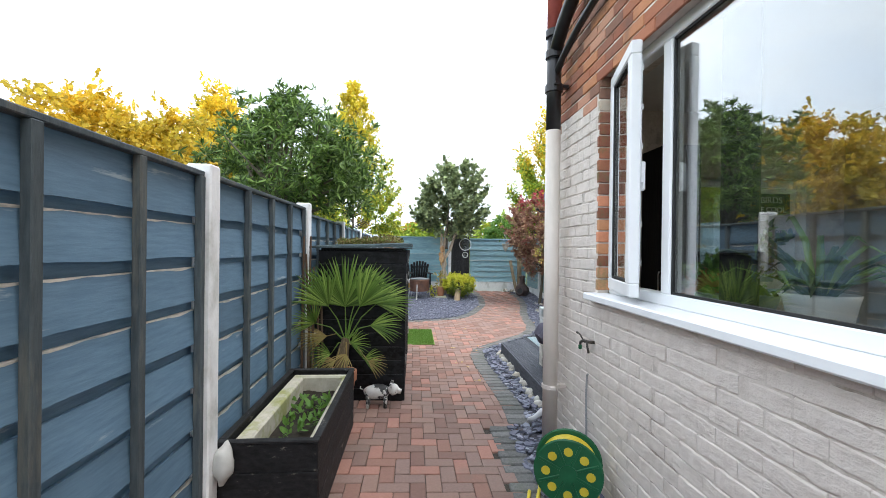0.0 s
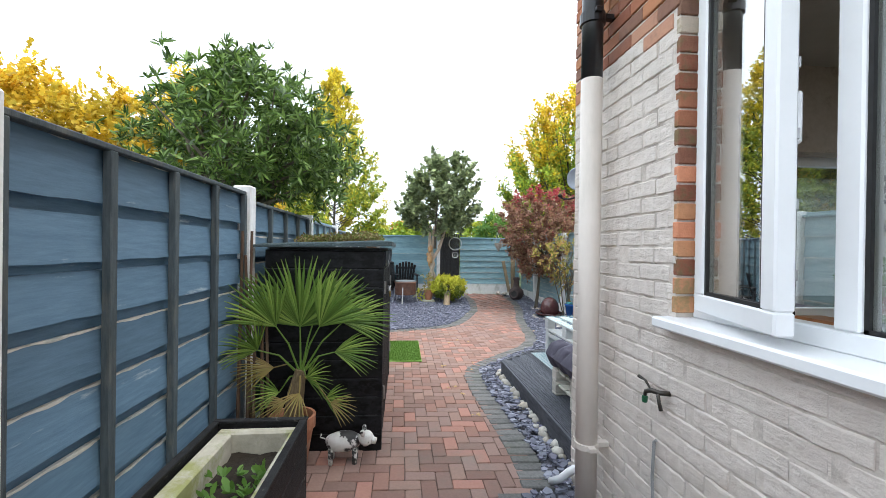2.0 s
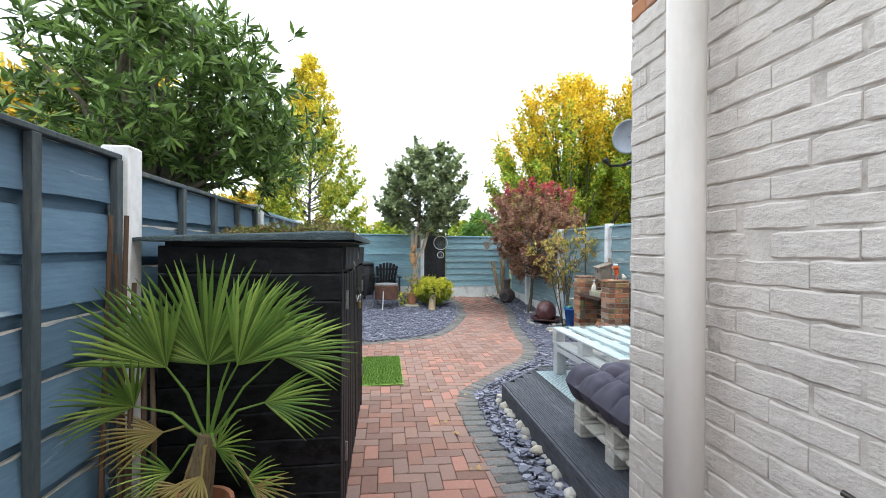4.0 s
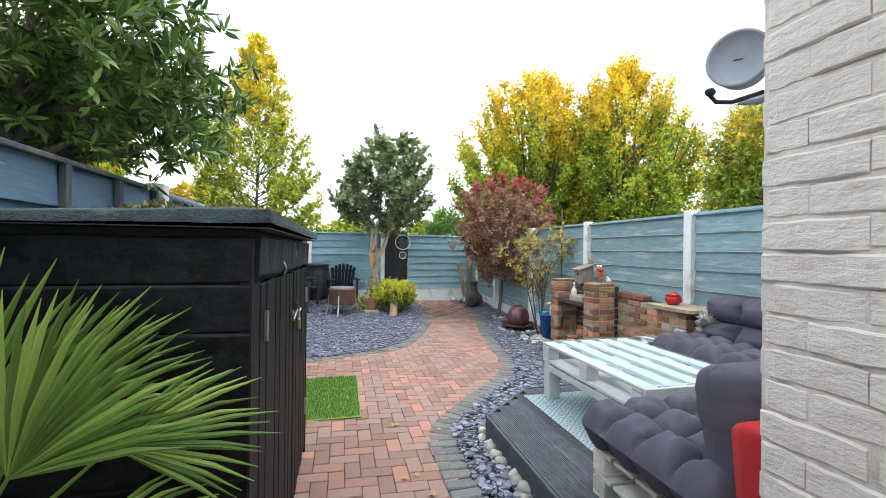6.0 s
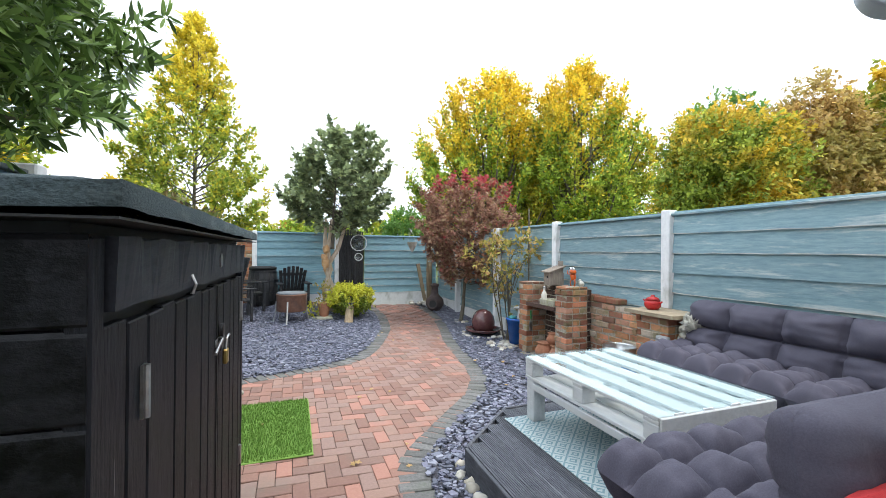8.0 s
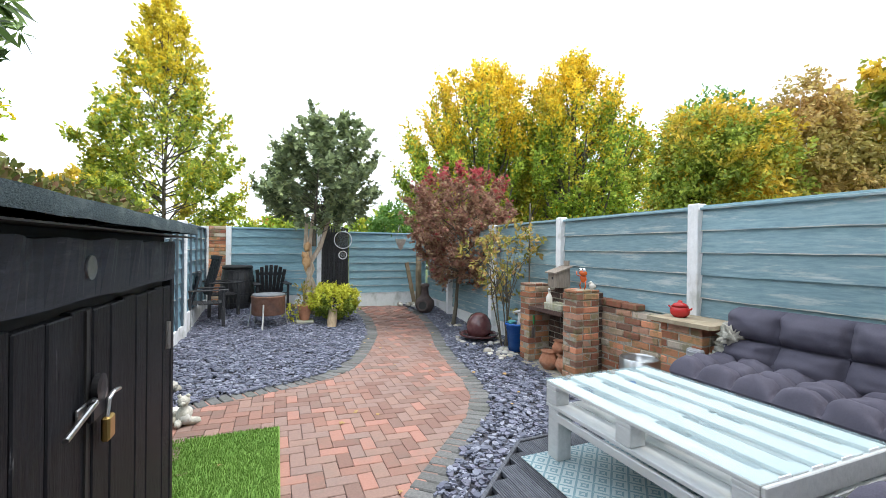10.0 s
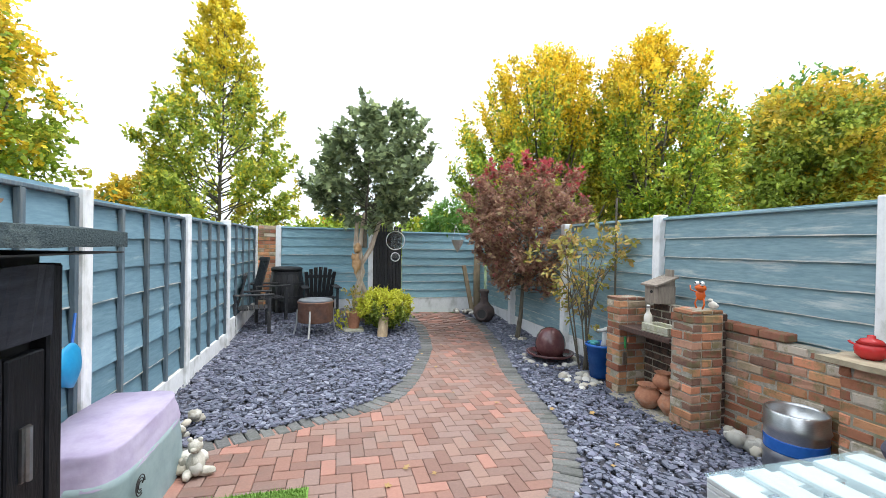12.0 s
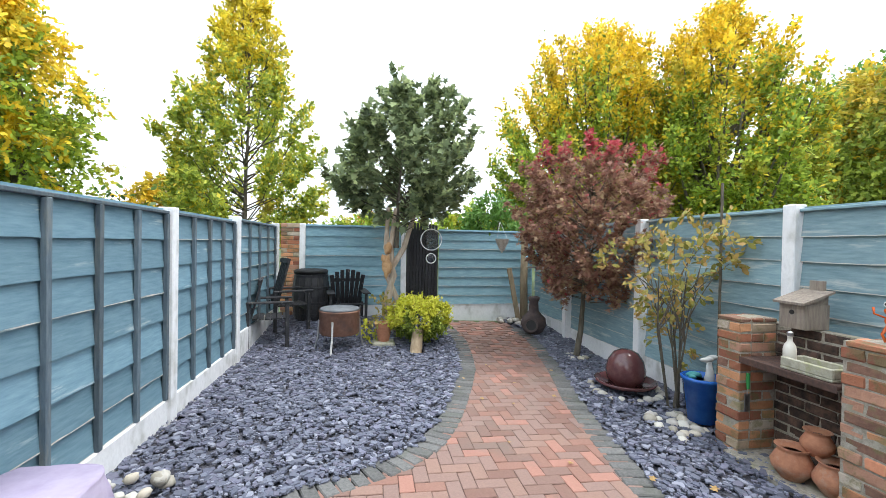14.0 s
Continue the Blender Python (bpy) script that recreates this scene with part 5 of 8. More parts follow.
bush = thing("euonymus_bush", (1.78, 13.25, ground_z(1.78, 13.25)), "round golden-green euonymus bush", "bush")
gz = ground_z(1.78, 13.25)
lob = lobes_in((1.76, 13.28, gz + 0.40), (0.48, 0.44, 0.31), 170, 81, shell=0.75)
lob = lob[lob[:, 2] > gz + 0.03]
q = Geo()
for k in range(10):
    q.tube([(1.76, 13.28, gz - 0.02), tuple(lob[k * 7])], [0.015, 0.004], 5)
part("stem", q, M_BARK, bush)
up_ = lob[:, 2] > gz + 0.38 + 0.10 * np.sin(lob[:, 0] * 17)
for k, (nm, mt, lb) in enumerate((("lower_leaves", L_BUSHGREEN, lob[~up_]), ("upper_leaves", L_BUSH, lob[up_]))):
    c, out = scatter(lb, 80, 0.048, 82 + k)
    hang(new(nm, leaf_cloud(nm, mt, c, 0.042, OVAL, 83 + k, 0.15, up=0.9)), bush)

# ---- deck ----
DZ = 0.145
deck = thing("deck", (3.0, 6.2, 0.0), "low grey-stained grooved timber deck with a chamfered corner", "deck")
part("joists", Geo().prism([(1.76, 4.72), (1.76, 6.97), (2.3, 7.47), (4.38, 7.55), (4.38, 4.72)], -0.12, DZ - 0.03), M_BLACK, deck)
bw = 0.125


def grooved(a, b, w, z0, z1, turn=0.0):
    """A decking board from a to b with grooves along its top."""
    a, b = Vector((*a, 0)), Vector((*b, 0))
    d = (b - a).normalized()
    s = Vector((-d.y, d.x, 0))
    prof = [(-w / 2, z0)]
    n = 9
    for k in range(n):
        u0 = -w / 2 + w * k / n
        prof += [(u0 + 0.002, z1), (u0 + w / n - 0.003, z1), (u0 + w / n - 0.002, z1 - 0.004)] if k < n - 1 else [(u0 + 0.002, z1), (w / 2, z1 - 0.002)]
    prof += [(w / 2, z0)]
    q = Geo()
    for p in (a, b):
        q.v += [tuple(p + s * u + Vector((0, 0, z))) for u, z in prof]
    m = len(prof)
    q.f = [(k, (k + 1) % m, m + (k + 1) % m, m + k) for k in range(m)] + [tuple(range(m))[::-1], tuple(range(m, 2 * m))]
    return q


x = 1.72 + bw / 2
while x < 4.40:
    yend = min(7.0 + (x - 1.72) * 0.93, 7.52 + (x - 2.28) * 0.038)
    part("deck_board", grooved((x, 4.70), (x, yend - 0.015), bw - 0.005, DZ - 0.028, DZ), M_DECK, deck)
    x += bw
for a, b in (((1.715, 4.70), (1.715, 7.0)), ((1.715, 7.0), (2.28, 7.525)), ((2.28, 7.525), (4.40, 7.605))):
    a, b = Vector((*a, 0)), Vector((*b, 0))
    d = (b - a).normalized()
    m = Matrix.Translation(a) @ pose(0, 0, 0, 0, 0, math.degrees(math.atan2(d.y, d.x)))
    part("fascia_board", Geo().box(0, 0.0, -0.12, (b - a).length, 0.024, DZ + 0.002, 0.004, m), M_DECK, deck)

# ---- rug ----
M_RUG = bpy.data.materials.new("teal_patterned_rug")
M_RUG.use_nodes = True
nt = M_RUG.node_tree
geo = nt.nodes.new("ShaderNodeNewGeometry")
w1, w2 = nt.nodes.new("ShaderNodeTexWave"), nt.nodes.new("ShaderNodeTexWave")
w1.wave_profile = w2.wave_profile = "TRI"
w1.bands_direction, w2.bands_direction = "DIAGONAL", "X"
w1.inputs["Scale"].default_value, w2.inputs["Scale"].default_value = 15.0, 4.0
w1.inputs["Distortion"].default_value = 0.0
ck = nt.nodes.new("ShaderNodeTexChecker")
ck.inputs["Scale"].default_value = 16.0
ad = nt.nodes.new("ShaderNodeMath")
ad.operation = "MULTIPLY"
cr = nt.nodes.new("ShaderNodeValToRGB")
cr.color_ramp.interpolation = "CONSTANT"
cr.color_ramp.elements[0].color, cr.color_ramp.elements[1].color = (0.17, 0.27, 0.30, 1), (0.40, 0.46, 0.46, 1)
cr.color_ramp.elements[1].position = 0.42
fl = nt.nodes.new("ShaderNodeMapping")
fl.inputs["Scale"].default_value = (1, -1, 1)
w3 = nt.nodes.new("ShaderNodeTexWave")
w3.wave_profile, w3.bands_direction = "TRI", "DIAGONAL"
w3.inputs["Scale"].default_value = 15.0
mxr = nt.nodes.new("ShaderNodeMixRGB")
nt.links.new(geo.outputs["Position"], w1.inputs["Vector"])
nt.links.new(geo.outputs["Position"], fl.inputs["Vector"])
nt.links.new(fl.outputs["Vector"], w3.inputs["Vector"])
nt.links.new(geo.outputs["Position"], ck.inputs["Vector"])
nt.links.new(ck.outputs["Fac"], mxr.inputs["Fac"])
nt.links.new(w1.outputs["Color"], mxr.inputs["Color1"])
nt.links.new(w3.outputs["Color"], mxr.inputs["Color2"])
nt.links.new(mxr.outputs["Color"], cr.inputs["Fac"])
nt.links.new(cr.outputs["Color"], nt.nodes["Principled BSDF"].inputs["Base Color"])
nt.nodes["Principled BSDF"].inputs["Roughness"].default_value = 0.9
solo("rug", Geo().box(2.16, 5.2, DZ + 0.002, 3.62, 7.33, DZ + 0.010, 0.003), M_RUG, "flat outdoor rug with a teal and white geometric weave", "rug")

# ---- pallet table ----
TX0, TX1, TY0, TY1, TZ = 2.33, 3.18, 6.06, 7.31, 0.63
table = thing("pallet_table", (2.75, 6.7, DZ), "white-painted pallet coffee table with a glass top", "table")
for k in range(5):
    w = (TX1 - TX0 - 0.105) / 4
    part("slat", Geo().box(TX0 + k * w, TY0, TZ - 0.030, TX0 + k * w + 0.105, TY1, TZ - 0.010, 0.003), M_WHITEWOOD, table)
for k in range(6):
    w = (TX1 - TX0 - 0.15) / 6
    part("lower_slat", Geo().box(TX0 + 0.075 + k * w + 0.004, TY0 + 0.012, TZ - 0.188, TX0 + 0.075 + (k + 1) * w - 0.004, TY1 - 0.012, TZ - 0.170, 0.003), M_WHITEWOOD, table)
for z0_, z1_ in ((TZ - 0.108, TZ - 0.011), (TZ - 0.236, TZ - 0.125)):
    part("end_board", Geo().box(TX0 + 0.002, TY0 - 0.020, z0_, TX1 - 0.002, TY0 - 0.002, z1_, 0.004), M_WHITEWOOD, table)
for y in (TY0, (TY0 + TY1) / 2 - 0.05, TY1 - 0.10):
    part("cross_board", Geo().box(TX0, y, TZ - 0.052, TX1, y + 0.10, TZ - 0.031, 0.003), M_WHITEWOOD, table)
    for x in (TX0, (TX0 + TX1) / 2 - 0.05, TX1 - 0.10):
        part("block", Geo().box(x, y, TZ - 0.145, x + 0.10, y + 0.10, TZ - 0.053, 0.005), M_WHITEWOOD, table)
for x in (TX0, (TX0 + TX1) / 2 - 0.05, TX1 - 0.10):
    part("bottom_board", Geo().box(x, TY0, TZ - 0.168, x + 0.10, TY1, TZ - 0.146, 0.003), M_WHITEWOOD, table)
for x in (TX0, TX1 - 0.022):
    part("side_rail", Geo().box(x - 0.001, TY0 + 0.1, TZ - 0.235, x + 0.022, TY1 - 0.1, TZ - 0.169 - 0.02, 0.003), M_WHITEWOOD, table)
for x in (TX0, TX1 - 0.1):
    for y in (TY0 + 0.02, TY1 - 0.12):
        part("leg", Geo().box(x + 0.003, y, DZ + 0.010, x + 0.103, y + 0.10, TZ - 0.169, 0.005), M_WHITEWOOD, table)
gl = part("glass_top", Geo().box(TX0 - 0.005, TY0 - 0.005, TZ - 0.008, TX1 + 0.005, TY1 + 0.005, TZ, 0.001), M_TABLEGLASS, table, "clear glass sheet")
gl.visible_shadow = False
for k in range(4):
    part("tape", Geo().box(TX0 + 0.10 + k * 0.2, TY0 - 0.007, TZ - 0.02, TX0 + 0.17 + k * 0.2, TY0 - 0.001, TZ + 0.001), M_UPVC, table)


# ---- cushions ----
def cushion(x0, y0, z0, x1, y1, z1, rows, cols, seed, m=None, dimple=0.84):
    """A tufted pad: pillows of cloth between buttons, full at the middle, pinched at seams and edges."""
    q = Geo()
    nu, nv = max(40, cols * 20), max(36, rows * 20)
    T = z1 - z0
    rim = 0.36 * T
    for side in (1, -1):
        for j in range(nv + 1):
            for i in range(nu + 1):
                u, v = i / nu, j / nv
                de = min(u, 1 - u) * (x1 - x0), min(v, 1 - v) * (y1 - y0)
                kx, ky = [1 - min(1.0, d / rim) for d in de]
                far = max(1.0, math.hypot(kx, ky))
                e = math.sqrt(max(0.0, 1 - (kx * kx + ky * ky) / far ** 2))
                sx = math.copysign((kx - kx / far) * rim, 0.5 - u)
                sy = math.copysign((ky - ky / far) * rim, 0.5 - v)
                px, py = abs(math.sin(math.pi * u * cols)), abs(math.sin(math.pi * v * rows))
                puff = (1 - dimple) + dimple * (0.45 * (px * py) ** 0.40 + 0.55 * min(px, py) ** 0.42)
                puff -= 0.16 * dimple * math.exp(-((1 - max(abs(math.cos(math.pi * u * cols)), 0)) ** 2 + (1 - abs(math.cos(math.pi * v * rows))) ** 2) / 0.02)
                w = 0.10 * noise.noise(Vector((u * cols * 1.3, v * rows * 1.3, seed)))
                wr = 0.20 * noise.noise(Vector((u * cols * 4.2 + 0.8 * noise.noise(Vector((u * 3, v * 3, seed))), v * rows * 1.6, seed + 9))) * (1.35 - px * py) + 0.10 * noise.noise(Vector((u * cols * 2, v * rows * 5, seed + 3)))
                h = e * (puff + w + wr) * 0.5 * T
                q.v.append((x0 + (x1 - x0) * u + sx, y0 + (y1 - y0) * v + sy, (z0 + z1) / 2 + side * h))
    n1 = (nu + 1) * (nv + 1)
    for j in range(nv):
        for i in range(nu):
            a = j * (nu + 1) + i
            q.f += [(a, a + 1, a + nu + 2, a + nu + 1), (n1 + a, n1 + a + nu + 1, n1 + a + nu + 2, n1 + a + 1)]
    if m:
        q.v = [tuple(m @ Vector(p)) for p in q.v]
    return q


def pallet_seat(name, x0, y0, x1, y1, z0, z1, along, label):
    ob = thing(name, ((x0 + x1) / 2, (y0 + y1) / 2, z0), label, "sofa", "pallet sofas")
    for lev in range(2):
        b = z0 + lev * (z1 - z0) / 2
        h = (z1 - z0) / 2
        n = 6
        for k in range(n):
            if along == "x":
                w = (y1 - y0) / n
                part("slat", Geo().box(x0, y0 + k * w + 0.012, b + h - 0.022, x1, y0 + (k + 1) * w - 0.012, b + h - 0.002, 0.003), M_OLDWHITE, ob)
            else:
                w = (x1 - x0) / n
                part("slat", Geo().box(x0 + k * w + 0.012, y0, b + h - 0.022, x0 + (k + 1) * w - 0.012, y1, b + h - 0.002, 0.003), M_OLDWHITE, ob)
        for i in range(3):
            for j in range(3):
                bx, by = x0 + (x1 - x0 - 0.1) * i / 2, y0 + (y1 - y0 - 0.1) * j / 2
                part("block", Geo().box(bx, by, b + 0.022, bx + 0.1, by + 0.1, b + h - 0.023, 0.004), M_OLDWHITE, ob)
        for j in range(3):
            if along == "x":
                by = y0 + (y1 - y0 - 0.1) * j / 2
                part("base_board", Geo().box(x0, by, b, x1, by + 0.1, b + 0.021, 0.003), M_OLDWHITE, ob)
            else:
                bx = x0 + (x1 - x0 - 0.1) * j / 2
                part("base_board", Geo().box(bx, y0, b, bx + 0.1, y1, b + 0.021, 0.003), M_OLDWHITE, ob)
    return ob


s1 = pallet_seat("pallet_sofa", 1.91, 4.98, 3.55, 5.92, DZ + 0.002, DZ + 0.25, "x", "worn white pallet sofa against the house wall")
for x in (1.99, 2.5, 3.0, 3.45):
    part("back_post", Geo().box(x, 4.90, DZ + 0.002, x + 0.09, 4.975, 0.93, 0.004), M_OLDWHITE, s1)
for z in (0.48, 0.64, 0.80):
    part("back_board", Geo().box(1.97, 4.976, z, 3.55, 4.995, z + 0.1, 0.003), M_OLDWHITE, s1)
s2 = pallet_seat("pallet_sofa", 3.62, 5.0, 4.40, 7.45, DZ + 0.002, DZ + 0.25, "y", "long worn white pallet sofa along the teal fence")
for y in (5.1, 5.9, 6.7, 7.3):
    part("back_post", Geo().box(4.40, y, DZ + 0.002, 4.44, y + 0.09, 0.93, 0.004), M_OLDWHITE, s2)
part("back_board", Geo().box(4.385, 5.0, 0.84, 4.40, 7.42, 0.95, 0.003), M_OLDWHITE, s2)
seat_z = DZ + 0.25
solo("seat_cushion", cushion(1.84, 5.12, seat_z - 0.005, 3.55, 5.98, seat_z + 0.25, 4, 7, 1, dimple=0.9), M_CUSHION, "charcoal tufted seat pad on a pallet sofa", "cushion", "tufted pads", smooth=True)
solo("seat_cushion", cushion(3.58, 5.0, seat_z - 0.005, 4.32, 7.50, seat_z + 0.24, 10, 4, 2, dimple=0.9), M_CUSHION, "long charcoal tufted seat pad along the fence", "cushion", "tufted pads", smooth=True)
solo("back_cushion", cushion(-0.74, -0.02, -0.13, 0.82, 0.47, 0.13, 2, 3, 3, pose(2.70, 5.20, seat_z + 0.135, 80, 0, 0), 0.25), M_CUSHION, "plump charcoal back cushion standing on the seat", "cushion", "back cushions", smooth=True)
solo("back_cushion", cushion(-1.22, -0.02, -0.15, 1.22, 0.50, 0.16, 2, 6, 4, pose(4.20, 6.24, seat_z + 0.11, 78, 0, -90), 0.88), M_CUSHION, "long charcoal tufted back pad leaning on the teal fence", "cushion", "back cushions", smooth=True)
solo("red_cushion", cushion(-0.4, 0.0, -0.06, 0.30, 0.42, 0.06, 1, 1, 5, pose(2.32, 5.06, seat_z + 0.03, 84, 0, 0), 0.1), M_REDCLOTH, "bright red cushion tucked behind the grey one", "cushion", smooth=True)


# ---- back of the garden ----
pil = thing("brick_pillar", (-0.45, 15.1, 0.0), "weathered red brick pillar in the garden's far corner", "pillar")
part("core", Geo().box(-0.60, 15.0, -0.1, -0.29, 15.26, 1.86), M_MORTAR, pil)
for i in range(25):
    z = -0.05 + i * 0.0765
    cuts = [(-0.61, -0.40), (-0.39, -0.28)] if i % 2 else [(-0.61, -0.51), (-0.50, -0.28)]
    for a, b in cuts:
        part("brick", Geo().box(a, 14.985, z, b, 15.02, z + 0.066, 0.005), M_REDP, pil)

M_GATE = mk("black_gate_paint", (0.016, 0.016, 0.018), (0.040, 0.040, 0.044), 20, rough=0.45, bump=0.2, rnd="object", rnd_amt=0.3)
gate = thing("gate", (1.98, 14.95, 0.1), "arched black gate of upright slats", "gate")
for k in range(10):
    u = (k + 0.5) / 10
    top = 1.80 + 0.13 * math.sin(math.pi * (0.25 + u * 0.55))
    part("slat", Geo().box(1.69 + k * 0.059, 14.93, 0.16, 1.69 + k * 0.059 + 0.045, 14.95, top, 0.003), M_GATE, gate)
for z in (0.3, 1.0, 1.62):
    part("rail", Geo().box(1.69, 14.955, z, 2.28, 14.985, z + 0.08, 0.003), M_GATE, gate)
part("backing", Geo().box(1.68, 14.99, 0.12, 2.29, 15.0, 1.8), M_BLACK, gate)

# hanging hoops
M_CLEAR = glassy("hoop_glass", (0.9, 0.95, 0.97), 0.05)
hoop = thing("hanging_hoop", (2.06, 14.3, 1.6), "two clear round suncatchers hanging from the small tree", "suncatcher")
for z, rad in ((1.60, 0.185), (1.27, 0.085)):
    ring = [(2.06 + rad * math.cos(a * math.pi / 16), 14.3, z + rad * math.sin(a * math.pi / 16)) for a in range(33)]
    part("ring", Geo().tube(ring, 0.009, 6, False), M_UPVC, hoop)
    dsc = Geo().lathe([(rad * 0.97, -0.002), (rad * 0.97, 0.002)], (0, 0, 0), 28, pose(2.06, 14.3, z, 90, 0, 0))
    part("disc", dsc, M_CLEAR, hoop).visible_shadow = False
part("string", Geo().tube([(2.06, 14.3, 1.36), (2.06, 14.3, 1.42)], 0.002, 4).tube([(2.06, 14.3, 1.785), (2.0, 14.2, 2.35)], 0.002, 4), M_BLACK, hoop)

# tree ornaments
orn = Geo().blob((1.28, 13.70, 1.45), (0.06, 0.05, 0.10), 3, 0.5).blob((1.27, 13.68, 1.16), (0.07, 0.05, 0.17), 4, 0.5).blob((1.22, 13.68, 1.28), (0.05, 0.04, 0.06), 6, 0.5)
solo("wooden_ornament", orn, mk("orange_driftwood", (0.40, 0.22, 0.10), (0.55, 0.35, 0.18), 14, (0.25, 0.13, 0.07), 8, 0.6, 0.8, 0.5), "carved orange-brown driftwood figure tied to the pale trunk", "ornament", smooth=True)
bell = thing("wind_chime", (1.58, 14.2, 1.52), "small brass wind chime by the white post", "wind chime")
part("dome", Geo().lathe([(0.012, 0.1), (0.03, 0.09), (0.045, 0.05), (0.05, 0.0)], (1.58, 14.2, 1.46), 14), M_BRASS, bell, smooth=True)
part("string", Geo().tube([(1.58, 14.2, 1.56), (1.58, 14.2, 2.0)], 0.003, 4), M_BLACK, bell)

# posts and sticks in the far corner
wd = mk("weathered_stake", (0.20, 0.15, 0.09), (0.34, 0.27, 0.18), 12, (0.12, 0.15, 0.06), 4, 0.6, 0.9, 0.6, (2, 2, 0.4))
solo("wooden_post", Geo().tube([(3.90, 14.55, 0.0), (3.88, 14.55, 0.9), (3.90, 14.57, 1.78)], [0.075, 0.07, 0.065], 12), wd, "round weathered timber post in the far corner", "post", smooth=True)
solo("leaning_plank", Geo().box(-0.05, -0.015, 0, 0.05, 0.015, 1.05, 0.004, pose(3.78, 14.5, 0.08, 0, -14, 20)), wd, "short weathered plank leaning on a post", "plank")

# hanging basket and feeder
bsk = thing("hanging_basket", (3.36, 14.3, 1.4), "cone-shaped wicker hanging basket", "basket")
part("cone", Geo().lathe([(0.005, -0.20), (0.05, -0.13), (0.10, -0.03), (0.13, 0.06), (0.12, 0.06), (0.04, -0.1)], (3.36, 14.3, 1.58), 16), mk("pale_wicker", (0.35, 0.30, 0.24), (0.60, 0.55, 0.48), 90, rough=0.9, bump=0.8), bsk)
part("chain", Geo().tube([(3.26, 14.3, 1.64), (3.36, 14.45, 1.95), (3.42, 15.0, 2.02)], 0.003, 4).tube([(3.46, 14.3, 1.64), (3.36, 14.45, 1.95)], 0.003, 4), M_STEEL, bsk)
fd = thing("bird_feeder", (3.52, 13.2, 1.28), "small bird feeder with a blue roof hanging in the maple", "bird feeder")
part("roof", Geo().lathe([(0.13, 0.0), (0.10, 0.035), (0.03, 0.065), (0.01, 0.07)], (3.52, 13.2, 1.33), 14), mk("sky_blue_tin", (0.12, 0.36, 0.50), (0.18, 0.45, 0.58), 20, rough=0.4, bump=0.1), fd)
part("tube", Geo().lathe([(0.05, 0), (0.05, 0.12)], (3.52, 13.2, 1.20), 12), M_CLEAR, fd)
part("tray", Geo().lathe([(0.09, 0), (0.10, 0.02)], (3.52, 13.2, 1.18), 12), M_STEEL, fd)
part("wire", Geo().tube([(3.52, 13.2, 1.40), (3.6, 13.1, 1.8)], 0.002, 4), M_STEEL, fd)


def stones(name, spots, size, seed, label, group, mat=M_PEBBLE):
    r = random.Random(seed)
    for x, y, z in spots:
        s = size * r.uniform(0.7, 1.35)
        q = Geo().blob((0, 0, 0), (s, s * r.uniform(0.65, 0.9), s * r.uniform(0.5, 0.75)), r.randrange(99), 0.35, 9, 6)
        ob = solo(name, q, mat, label, "stone", group, smooth=True)
        ob.matrix_world = pose(x + r.uniform(-0.02, 0.02), y + r.uniform(-0.02, 0.02), z + s * 0.4, r.uniform(-15, 15), r.uniform(-15, 15), r.uniform(0, 360))


r = random.Random(3)
stones("pebble", [(1.665 + r.uniform(-0.02, 0.02), 4.85 + i * 0.088, ground_z(1.63, 5)) for i in range(25)], 0.045, 4, "smooth pale river pebble laid along the deck", "pebbles along the deck")
stones("pebble", [(1.70 + 0.5 * k / 5, 7.10 + 0.48 * k / 5, ground_z(1.9, 7.2)) for k in range(4)], 0.04, 5, "smooth river pebble at the deck's corner", "pebbles along the deck")
stones("pebble", [(3.85 + 0.36 * math.cos(a), 11.26 + 0.36 * math.sin(a), ground_z(3.85, 11.2)) for a in [2.4 + i * 0.27 for i in range(16)]], 0.045, 6, "pale cobble ringing the fountain", "cobbles round the fountain")
stones("pebble", [(3.72 + r.uniform(-0.16, 0.22), 10.28 + r.uniform(-0.3, 0.3), ground_z(3.8, 10.3)) for i in range(26)], 0.05, 7, "pale cobble heaped by the blue pot", "cobbles by the blue pot")
stones("pebble", [(3.97 + 0.13 * math.cos(a), 12.62 + 0.13 * math.sin(a), ground_z(3.97, 12.6)) for a in [i * 0.8 for i in range(8)]], 0.04, 8, "pale cobble round the maple's foot", "cobbles round the maple")
stones("pebble", [(3.40 + r.uniform(0, 0.45), 14.35 + r.uniform(-0.12, 0.3), ground_z(3.6, 14.4) + r.uniform(0, 0.06)) for i in range(20)], 0.055, 9, "rough stone piled in the far corner", "stones in the far corner")
stones("rock", [(0.0 + r.uniform(-0.1, 0.09), 9.06 + r.uniform(-0.13, 0.10), ground_z(0, 9) + r.uniform(0, 0.05)) for i in range(12)], 0.055, 10, "pale knobbly stone beside the storage box", "stones by the box")
stones("rock", [(-0.34 + r.uniform(-0.16, 0.20), 9.62 + r.uniform(-0.20, 0.20), ground_z(-0.3, 9.6) + r.uniform(0.01, 0.06)) for i in range(26)], 0.042, 14, "pale rounded cobble heaped on slate by the fence", "cobbles by the fence")
stones("rock", [(4.05 + r.uniform(-0.08, 0.2), 8.52 + r.uniform(-0.06, 0.22), ground_z(4, 8.5) + r.uniform(0, 0.09)) for i in range(12)], 0.065, 12, "rounded mossy stone heaped against the brick pier", "stones by the brick pier")

